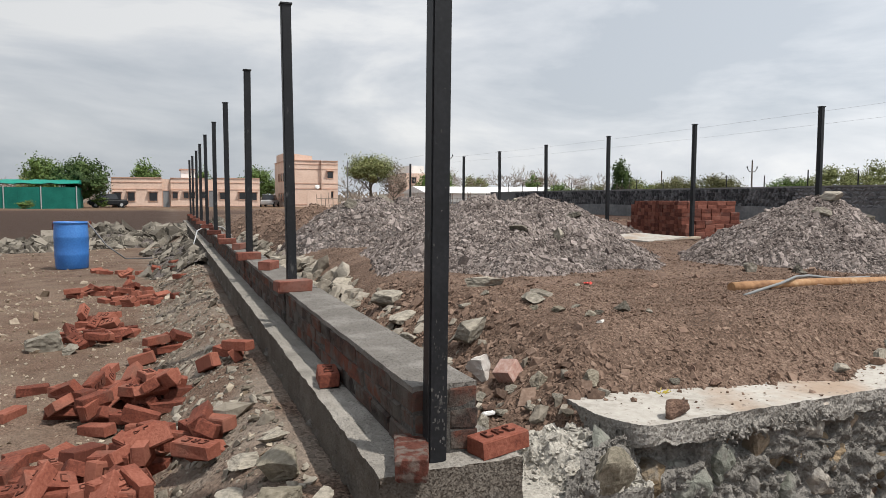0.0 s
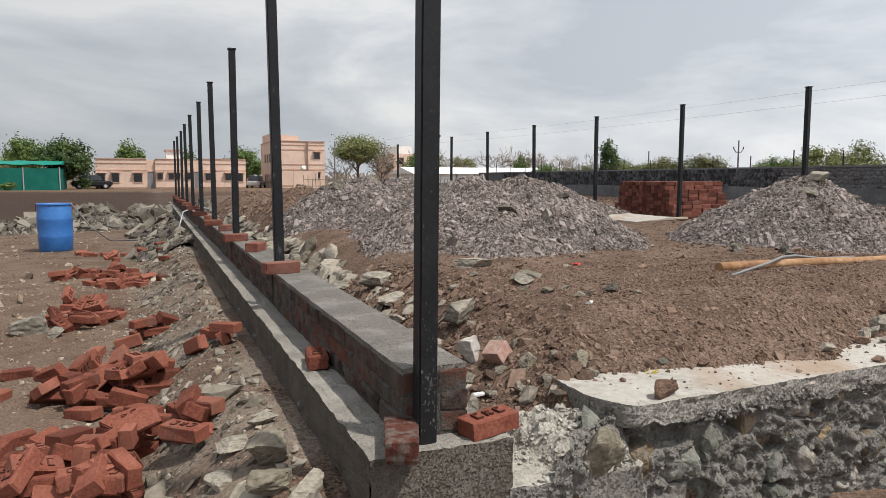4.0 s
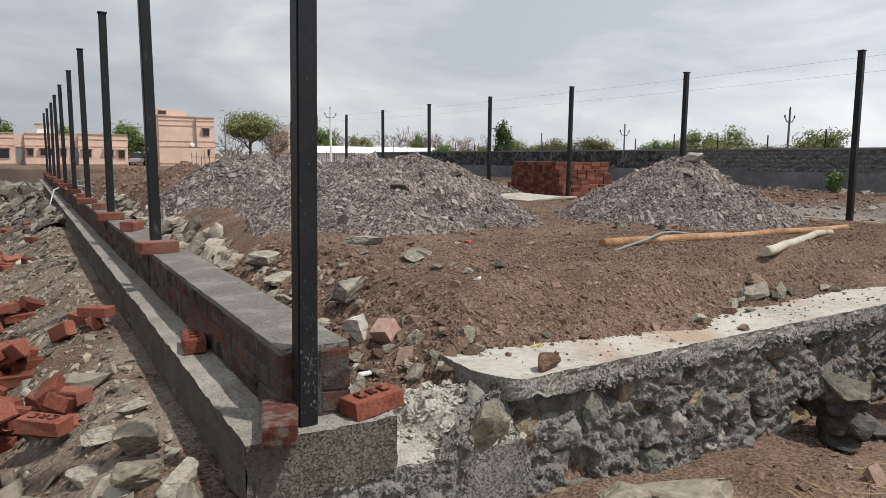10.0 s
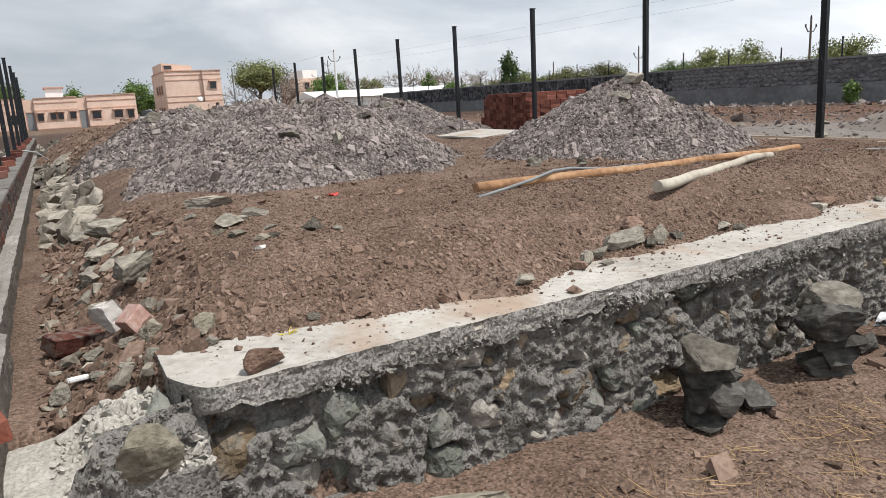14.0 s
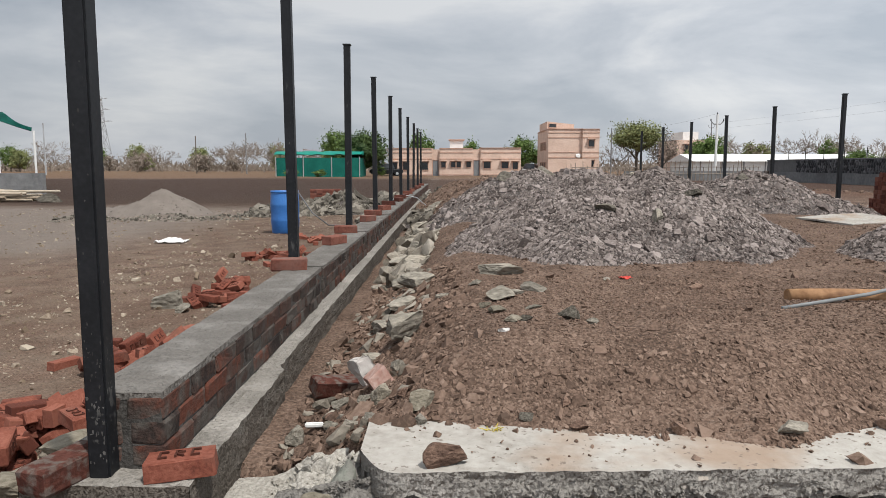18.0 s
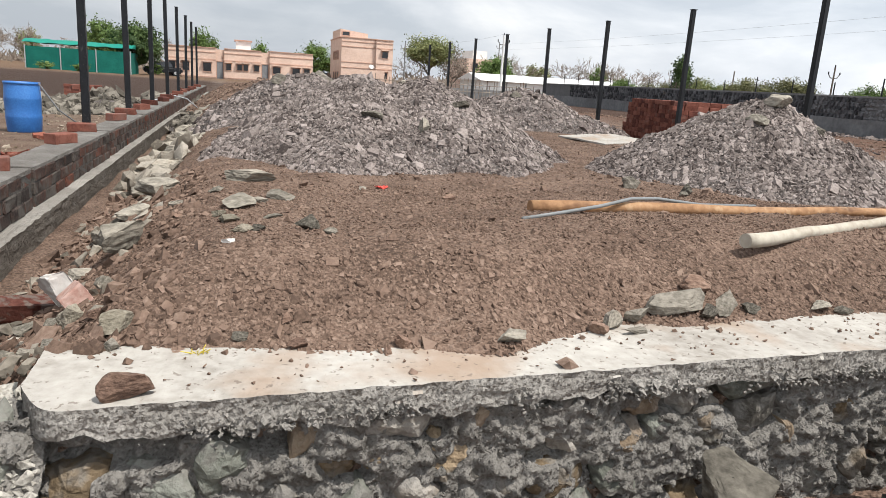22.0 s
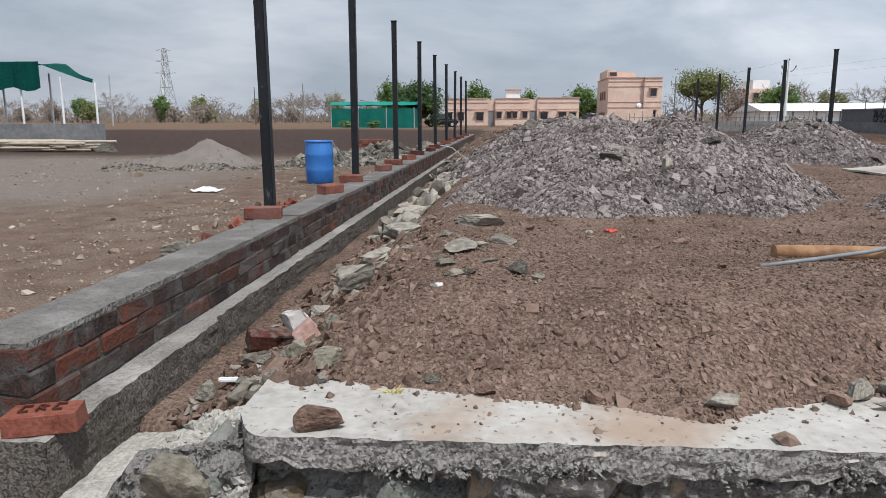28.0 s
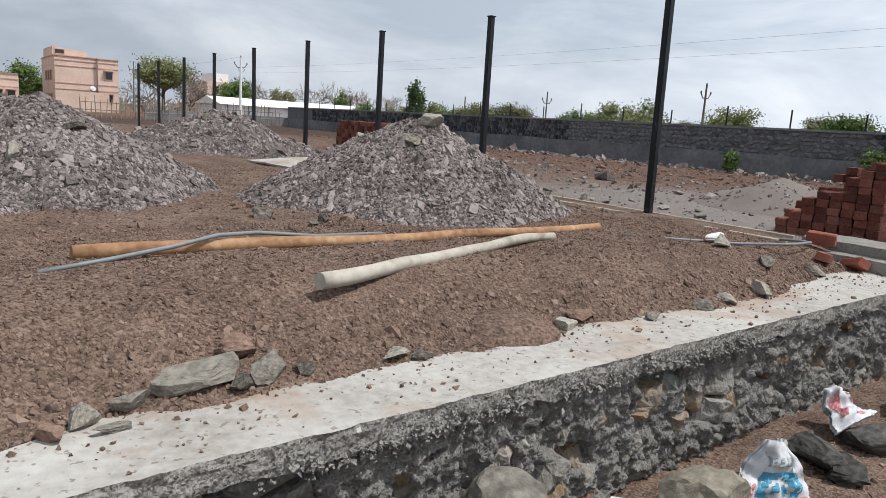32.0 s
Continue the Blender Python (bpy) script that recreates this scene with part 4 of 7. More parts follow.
def stamp_mesh(k):
    """One stamped letter-like mark on a brick's face, three strokes joined at their ends."""
    bm = bmesh.new()
    x, z = -0.05 + 0.05 * k, BH / 2 + 0.0046
    path = [(0.013, 0.021), (-0.012, 0.021), (-0.012, -0.021), (0.013, -0.021)] if k != 1 else [(-0.012, -0.021), (-0.012, 0.021), (0.012, 0.012), (-0.012, 0.0), (0.013, -0.018)]
    ring = []
    for i, (u, v) in enumerate(path):
        a, b = Vector(path[max(i - 1, 0)]), Vector(path[min(i + 1, len(path) - 1)])
        d = (b - a).normalized()
        n_ = Vector((-d.y, d.x)) * 0.0035
        ring.append([bm.verts.new((x + u + q * n_.x, v + q * n_.y, z - w)) for q, w in ((-1, 0.006), (-1, 0), (1, 0), (1, 0.006))])
    for a, b in zip(ring, ring[1:]):
        for q in range(4):
            bm.faces.new((a[q], a[(q + 1) % 4], b[(q + 1) % 4], b[q]))
    bm.faces.new(ring[0])
    bm.faces.new(ring[-1][::-1])
    return to_mesh("stamped_letter", bm, M_STAMP)


LOOSE = [brick_mesh("brick", M_BRICK, k, 0.0045) for k in range(8)]
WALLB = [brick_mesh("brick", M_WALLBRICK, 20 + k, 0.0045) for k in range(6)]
STACKED = [brick_mesh("brick", M_STACKBRICK, 40 + k, 0.0045) for k in range(6)]
STAMPS = [stamp_mesh(k) for k in range(3)]

# brick wall in panels between the posts
WX0, WX1, WZ0, WZ1 = -0.045, 0.176, 0.560, 0.780
brick_wall = thing("wall_brick", Matrix(), "three-course brick dwarf wall smeared with mortar", "brick wall", kind="structure")
core = bmesh.new()
for a, b in zip(POST_Y, POST_Y[1:] + [COURT_Y]):
    box(core, WX0 + 0.005, a + 0.054, WZ0 - 0.01, WX1 - 0.005, b - 0.012, WZ1 - 0.022)
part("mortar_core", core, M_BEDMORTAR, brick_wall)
top_rs = random.Random(8)
for a, b in zip(POST_Y, POST_Y[1:] + [COURT_Y]):
    ln = b - a - 0.067
    bm = bar("b", edge_run(WX0 + 0.002, WX1 - 0.002, 0, 0.022, 6, 1), [a + 0.055 + ln * i / 30 for i in range(31)], lambda s, p, q: (p, s, WZ1 - 0.020 + q), 0.004, a, 9)
    part("top_screed", bm, M_SCREED, brick_wall, "grey mortar topping")
far_bm = bmesh.new()
rs = random.Random(31)
course = (WZ1 - WZ0 - 0.016) / 3
n_near = 0
for p_, (a, b) in enumerate(zip(POST_Y, POST_Y[1:] + [COURT_Y])):
    for c in range(3):
        y = a + 0.052 - (0.11 if c % 2 else 0)
        first = True
        while y < b - 0.06:
            ya, yb = max(y, a + 0.052), min(y + BL, b - 0.012)
            if yb - ya > 0.04:
                for side in (0, 1):
                    xm = WX0 + BW / 2 if side == 0 else WX1 - BW / 2
                    m = pose(xm + rs.uniform(-0.004, 0.004), (ya + yb) / 2, WZ0 + course * (c + 0.5), rs.uniform(-1, 1), rs.uniform(-1.5, 1.5), 90 + rs.uniform(-1, 1)) @ Matrix.Diagonal(((yb - ya) / BL, 1, course / BH * 0.95, 1))
                    if p_ < 4:
                        ob = new("brick", WALLB[rs.randrange(6)])
                        ob.matrix_world = m
                        ob.parent = brick_wall
                    else:
                        g = box(far_bm, -BL / 2, -BW / 2, -BH / 2, BL / 2, BW / 2, BH / 2, m)
            y += BL + 0.012
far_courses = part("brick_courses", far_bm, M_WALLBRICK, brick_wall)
tagged(far_courses, kind="stuff")


# loose bricks, a size smaller than those of the wall
LB = 0.87


def loose_brick(m, label, group="", stamp=False):
    k = random.randrange(8)
    ob = thing("brick", m @ Matrix.Diagonal((LB, LB, LB, 1)), label, "brick", group, data=LOOSE[k])
    if stamp:
        for st in STAMPS:
            part("stamped_letter", st, M_STAMP, ob, "letter stamped into the clay")
    return ob


random.seed(5)
loose_brick(pose(0.236, 0.055, 0.588, 0, -3, 12), "red stamped brick on the end of the plinth beam", stamp=True)
thing("brick", pose(-0.070, 0.02, 0.592, 0, 0, 72), "dark mortar-stained brick beside the corner post", "brick", data=brick_mesh("brick", M_BRICK_DIRTY, 55, 0.005))
loose_brick(pose(-0.095, 1.06, 0.589, 0, 0, 82), "red brick on the plinth ledge", stamp=True)
for k, y in enumerate(POST_Y[1:]):
    thing("brick", pose(-0.02 + random.uniform(-0.02, 0.02), y - 0.10, 0.816, 0, 0, random.uniform(-12, 12)), "dull red brick against the foot of a post", "brick", "bricks at the posts", data=STACKED[k % 6])
    if k < 7:
        thing("brick", pose(0.02 + random.uniform(-0.03, 0.03), y + 0.5 + random.uniform(0, 0.9), 0.816, 0, 0, 90 + random.uniform(-30, 30)), "dull red brick lying on top of the dwarf wall", "brick", "bricks at the posts", data=STACKED[(k + 2) % 6])

hmap = {}


def drop_brick(x, y, rz, rx, ry, label, group, stamp):
    """Sets a brick down on the ground or on the bricks already there."""
    c, s = math.cos(radians(rz)), math.sin(radians(rz))
    cells = set()
    for u in np.linspace(-BL * LB / 2, BL * LB / 2, 7):
        for v in np.linspace(-BW * LB / 2, BW * LB / 2, 4):
            cells.add((round((x + u * c - v * s) / 0.03), round((y + u * s + v * c) / 0.03)))
    hs = sorted(hmap.get(q, -1) for q in cells)
    g = float(land(np.array([x]), np.array([y]))[0])
    base = max(g, min(hs[int(len(hs) * 0.6)] - 0.015, g + 0.12))
    half = abs(math.cos(radians(rx))) * BH * LB / 2 + abs(math.sin(radians(rx))) * BW * LB / 2
    dz = half + 0.5 * abs(math.sin(radians(ry))) * BL * LB / 2 - 0.008
    loose_brick(pose(x, y, base + dz, rx, ry, rz), label, group, stamp)
    for q in cells:
        hmap[q] = max(hmap.get(q, -1), base + 2 * half * 0.85)


def heap(cx_, cy_, rx_, ry_, n, seed, label, group="bricks tipped beside the wall"):
    rs_ = random.Random(seed)
    random.seed(seed)
    for _ in range(n):
        a, r = rs_.uniform(0, 2 * math.pi), math.sqrt(rs_.random())
        flat = rs_.random() < 0.6
        drop_brick(cx_ + rx_ * r * math.cos(a), cy_ + ry_ * r * math.sin(a), rs_.uniform(0, 180), 0 if flat else rs_.choice((90, 25, -30, 60)),
                   rs_.uniform(-6, 6) if flat else rs_.uniform(-24, 24), label, group, rs_.random() < 0.35)


HB = "red fired brick in a tipped heap on the ground"
heap(-1.04, 1.32, 0.40, 0.44, 56, 1, HB)
heap(-1.00, 2.62, 0.33, 0.46, 48, 2, HB)
heap(-0.64, 1.34, 0.10, 0.28, 7, 3, HB)
heap(-1.38, 5.25, 0.30, 0.55, 32, 4, HB)
heap(-0.80, 4.05, 0.22, 0.28, 9, 5, HB)
heap(-1.42, 7.90, 0.50, 0.70, 30, 6, HB)
heap(-0.95, 7.2, 0.35, 0.5, 8, 7, HB)
heap(-0.40, 2.62, 0.12, 0.16, 4, 8, HB)
heap(-1.2, 10.6, 0.8, 0.9, 14, 9, HB)
for x, y, r in ((-1.58, 3.28, 4), (-1.40, 1.92, 25), (-1.62, 2.75, 60), (-1.15, 3.75, 80), (-0.62, 6.6, 30), (-0.58, 8.2, 10)):
    drop_brick(x, y, r, 0, 0, "single red brick lying on the ground", "bricks tipped beside the wall", False)



# brick stacks
def brick_stack(x0, y0, nx, ny, nz, z, seed, label, turn=0.0, ragged=0.0, step_=0.0, taper=0.0):
    """A dry stack: headers and stretchers in turn, with missing bricks at the top."""
    st = thing("brick_stack", pose(x0, y0, z, 0, 0, turn), label, "brick stack")
    rs_ = random.Random(seed)
    for c in range(nz):
        for i in range(nx):
            for j in range(ny):
                edge = min(i, nx - 1 - i, j, ny - 1 - j)
                if taper:
                    edge = min(i, nx - 1 - i, max(0, int(ny / 2 - taper * c - abs(j - (ny - 1) / 2) - 0.8)))
                if 0 < edge and c < nz - 2:
                    continue
                if c > nz - 4 and rs_.random() < ragged * (c - nz + 4):
                    continue
                if taper and abs(j - (ny - 1) / 2) > ny / 2 - taper * c + rs_.uniform(-0.4, 0.4):
                    continue
                if step_ and ((ny - 1 - j) * 0.6 + i * 0.5 < (c - 2) * step_ + rs_.uniform(-0.5, 0.5)):
                    continue
                ob = new("brick", STACKED[rs_.randrange(6)])
                ob.matrix_world = pose((i + 0.5) * (BL + 0.008) + rs_.uniform(-0.01, 0.01), (j + 0.5) * (BW + 0.006) + rs_.uniform(-0.006, 0.006), (c + 0.5) * BH, 0, 0, rs_.uniform(-2, 2))
                ob.parent = st
    return st


brick_stack(7.90, 7.95, 6, 18, 11, 0.55, 3, "long stack of red bricks beyond the court", 0, 0.0, taper=0.30)
brick_stack(8.62, 1.12, 4, 8, 10, 0.57, 4, "stepped stack of red bricks beside the court", 8, 0.05, 0.60)

# ---- gravel heaps ----
CHUNKS = [flake(180 + k, 0.65 + 0.08 * (k % 4), 0.30 + 0.10 * (k % 4), 3 + k % 2) for k in range(16)]


def mound(name, peaks, label, seed, chips, size, material=None, bed=None, gap=0.03, lumps=0):
    """A tipped heap: the envelope of several cones over the fill, covered with broken stone."""
    xs_, ys_ = [p[0] for p in peaks], [p[1] for p in peaks]
    rr = max(p[3] for p in peaks) + 0.3
    x0, x1, y0, y1 = min(xs_) - rr, max(xs_) + rr, min(ys_) - rr, max(ys_) + rr

    def height(x, y):
        base = land(x, y)
        best = base - 0.05
        for cx_, cy_, top, r, k in peaks:
            d = np.hypot((x - cx_) / k, y - cy_) / r
            d = d * (1 + 0.13 * fbm(x, y, 1.1, 3, seed))
            h = base + (top - base) * (np.clip(1.06 - np.sqrt(d * d + 0.012), -0.3, 1.0))
            best = np.maximum(best, h)
        return best + 0.022 * fbm(x, y, 3.5, 3, seed + 3) * np.clip((best - base) / 0.08, 0, 1)

    xs2, ys2 = np.arange(x0, x1, gap), np.arange(y0, y1, gap)
    X, Y = np.meshgrid(xs2, ys2)
    Z = height(X, Y)
    keep = (Z > land(X, Y) - 0.045)
    F = grid_faces(len(xs2), len(ys2))
    F = F[keep.ravel()[F].any(1)]
    ob = thing(name, Matrix(), label, "gravel heap", data=np_mesh(name, np.stack([X.ravel(), Y.ravel(), Z.ravel()], 1), F, bed or M_GRAVEL_BED, True))
    rs_ = np.random.RandomState(seed)
    px, py = rs_.uniform(x0, x1, chips * 4), rs_.uniform(y0, y1, chips * 4)
    ok = height(px, py) > land(px, py) - 0.02
    px, py = px[ok][:chips], py[ok][:chips]
    sz = size * np.exp(rs_.normal(0, 0.42, len(px)))
    st = part("broken_stone", strewn("broken_stone", np.stack([px, py, height(px, py)], 1), sz, slope(height, px, py), material or M_GRAVEL, seed + 1, 0.04, CHUNKS), M_GRAVEL, ob)
    tagged(st, kind="stuff")
    if lumps:
        st = part("larger_stone", strewn("larger_stone", np.stack([px, py, height(px, py)], 1)[:lumps], size * 2.6 * np.exp(rs_.normal(0, 0.35, lumps)), slope(height, px, py)[:lumps], material or M_GRAVEL, seed + 2, 0.10, CHUNKS), M_GRAVEL, ob)
        tagged(st, kind="stuff")
    return ob, height


_, PILE1 = mound("gravel_heap", [(2.22, 4.50, 1.41, 1.46, 0.72), (2.82, 4.50, 1.42, 1.48, 0.74)],
                 "large heap of grey crushed rock on the court fill", 41, 40000, 0.0155, lumps=700)
_, PILE5 = mound("gravel_heap", [(2.10, 8.2, 1.40, 1.9, 0.75), (2.80, 8.3, 1.42, 1.8, 0.80), (3.40, 8.8, 1.33, 1.3, 0.85)],
                 "dark grey crushed rock heap behind the large one", 45, 14000, 0.024, gap=0.05, lumps=300)
_, PILE2 = mound("gravel_heap", [(5.24, 3.14, 1.43, 1.16, 1.0)], "pointed heap of grey crushed rock on the court fill", 47, 26000, 0.0155, lumps=420)
_, PILE3 = mound("gravel_heap", [(5.7, 9.1, 1.37, 1.35, 1.1), (4.9, 8.9, 1.10, 1.0, 1.0)], "grey crushed rock heap further back in the court", 53, 8000, 0.024, gap=0.06, lumps=200)
_, PILE4 = mound("gravel_heap", [(1.15, 8.4, 1.08, 0.75, 0.7), (1.6, 9.9, 1.27, 1.3, 0.8), (1.3, 13.5, 1.12, 1.5, 0.8)], "fine grey spoil heap along the court wall", 57, 4000, 0.026, gap=0.06, bed=M_GROUND, material=M_CHIP)

# ---- stones strewn over the fill ----
LUMPY = [hull_rock(220 + k, 13, 0.55, 0.8) for k in range(10)]
M_RUBBLE = surf("yard_building_stone", [(0.06, 0.053, 0.044), (0.112, 0.10, 0.083), (0.16, 0.144, 0.12), (0.225, 0.203, 0.17)], 3, 30, 0.9, 0.7, 0.01, island=0.45, spec=0.1, detail=4)
M_TRENCH = surf("pale_rubble", [(0.10, 0.087, 0.07), (0.19, 0.167, 0.136), (0.24, 0.214, 0.176), (0.31, 0.28, 0.235)], 3, 25, 0.9, 0.6, 0.02, island=0.4, spec=0.1)
M_YARDCHIP = surf("yard_chips", [(0.16, 0.12, 0.085), (0.25, 0.20, 0.15), (0.36, 0.31, 0.245)], 3, 40, 0.9, 0.4, 0.004, island=0.4, spec=0.1)


def cover(n, x0, x1, y0, y1, s, seed, material, name, label, spread=0.5, sink=0.06, mask=None, variants=CHIPS):
    r_ = np.random.RandomState(seed)
    px, py = r_.uniform(x0, x1, n), r_.uniform(y0, y1, n)
    if mask is not None:
        ok = mask(px, py)
        px, py = px[ok], py[ok]
    sz = s * np.exp(r_.normal(0, spread, len(px)))
    return thing(name, Matrix(), label, "stones", kind="stuff",
                 data=strewn(name, np.stack([px, py, land(px, py)], 1), sz, slope(land, px, py), material, seed + 1, sink, variants))


EDGE = lambda x, y: y > earth_edge(x) - 0.03
cover(76000, 0.5, 7.2, 0.18, 2.3, 0.0060, 61, M_CHIP, "earth_stones", "small red-brown stones in the court earth", 0.48, mask=EDGE)
cover(20000, 0.6, 7.2, 2.2, 6.5, 0.0085, 62, M_CHIP, "earth_stones", "small red-brown stones in the court earth", 0.40)
cover(320, 0.5, 7.2, 0.20, 3.2, 0.024, 63, M_CHIP, "earth_stones", "loose flat stones on the court earth", 0.35, mask=EDGE)
cover(9000, 0.8, 7.4, 0.16, 0.75, 0.0098, 64, M_CHIP, "earth_stones", "stones fallen along the coping slab", 0.50, mask=EDGE)
cover(2600, 0.38, 1.05, 0.05, 3.5, 0.020, 65, M_CHIP, "trench_rubble", "brown rubble in the trench beside the beam", 0.45)
cover(110, 0.38, 0.85, 0.2, 3.5, 0.055, 75, M_TRENCH, "trench_rubble", "grey stones in the trench beside the beam", 0.4, variants=LUMPY)
cover(420, 0.38, 0.78, 3.5, 16, 0.14, 66, M_TRENCH, "trench_rubble", "grey stones in the trench beside the beam", 0.40, variants=LUMPY)
cover(3800, -3.5, -0.3, 0.6, 9, 0.012, 67, M_YARDCHIP, "yard_gravel", "grey chips and mortar bits in the yard", 0.6)
cover(420, -0.9, -0.26, 0.1, 10, 0.042, 76, M_TRENCH, "yard_gravel", "pale rubble along the foot of the wall", 0.55, variants=LUMPY)
cover(2600, -1.0, -0.28, 0.2, 10, 0.013, 68, M_TRENCH, "yard_gravel", "grey stones along the foot of the wall", 0.55)
cover(3400, -12, -1.5, 3, 20, 0.020, 69, M_YARDCHIP, "yard_gravel", "grey chips and mortar bits in the yard", 0.6)
cover(3500, 0.5, 7.5, -2.6, -0.05, 0.012, 70, M_CHIP, "path_stones", "small stones on the earth path", 0.6)
cover(2500, 7.6, 16, -2, 14, 0.030, 71, M_GRAVEL, "yard_gravel", "grey chips on the ground beside the court", 0.6)
cover(900, 25.0, 27.3, -5, 30, 0.10, 72, M_GRAVEL, "wall_foot_rubble", "pale rubble along the foot of the compound wall", 0.5)
cover(1500, 16, 25.5, -4, 30, 0.06, 73, M_CHIP, "yard_gravel", "brown clods on the ground beside the court", 0.5)
rs = np.random.RandomState(99)
gx_ = rs.uniform(0.85, 7.2, 520)
gy_ = slab_front(gx_) + 0.02 + 0.36 * rs.random_sample(520) ** 0.7
thing("slab_grit", Matrix(), "brown grit scattered on the coping slab", "grit", kind="stuff",
      data=strewn("slab_grit", np.stack([gx_, gy_, np.full(520, SLAB_T + 0.002)], 1), 0.0078 * np.exp(rs.normal(0, 0.5, 520)), np.zeros((520, 2)), M_CHIP, 98, 0.1))

# ---- drum ----


def lathe(prof_, sides=32):
    bm = bmesh.new()
    rings = [[bm.verts.new((r * math.cos(2 * math.pi * k / sides), r * math.sin(2 * math.pi * k / sides), z)) for k in range(sides)] for r, z in prof_]
    for a, b in zip(rings, rings[1:]):
        for k in range(sides):
            bm.faces.new((a[k], a[(k + 1) % sides], b[(k + 1) % sides], b[k]))
    return bm


def at_z(x, y):
    return float(land(np.array([x]), np.array([y]))[0])


barrel = thing("barrel", pose(-2.33, 12.15, at_z(-2.33, 12.15)) @ Matrix.Diagonal((0.93, 0.93, 1, 1)), "blue plastic drum with a dusty side standing in the yard", "barrel")
part("body", lathe([(0.0, 0.005), (0.27, 0.0), (0.285, 0.02), (0.30, 0.25), (0.302, 0.27), (0.296, 0.29), (0.305, 0.55), (0.309, 0.57), (0.303, 0.59), (0.292, 0.81), (0.285, 0.83), (0.277, 0.82), (0.275, 0.30), (0.0, 0.29)]), M_BLUE, barrel, smooth=True)
part("rim", lathe([(0.285, 0.805), (0.304, 0.81), (0.304, 0.845), (0.280, 0.845), (0.276, 0.82)]), M_BLUE, barrel, "rolled rim of the drum", smooth=True)

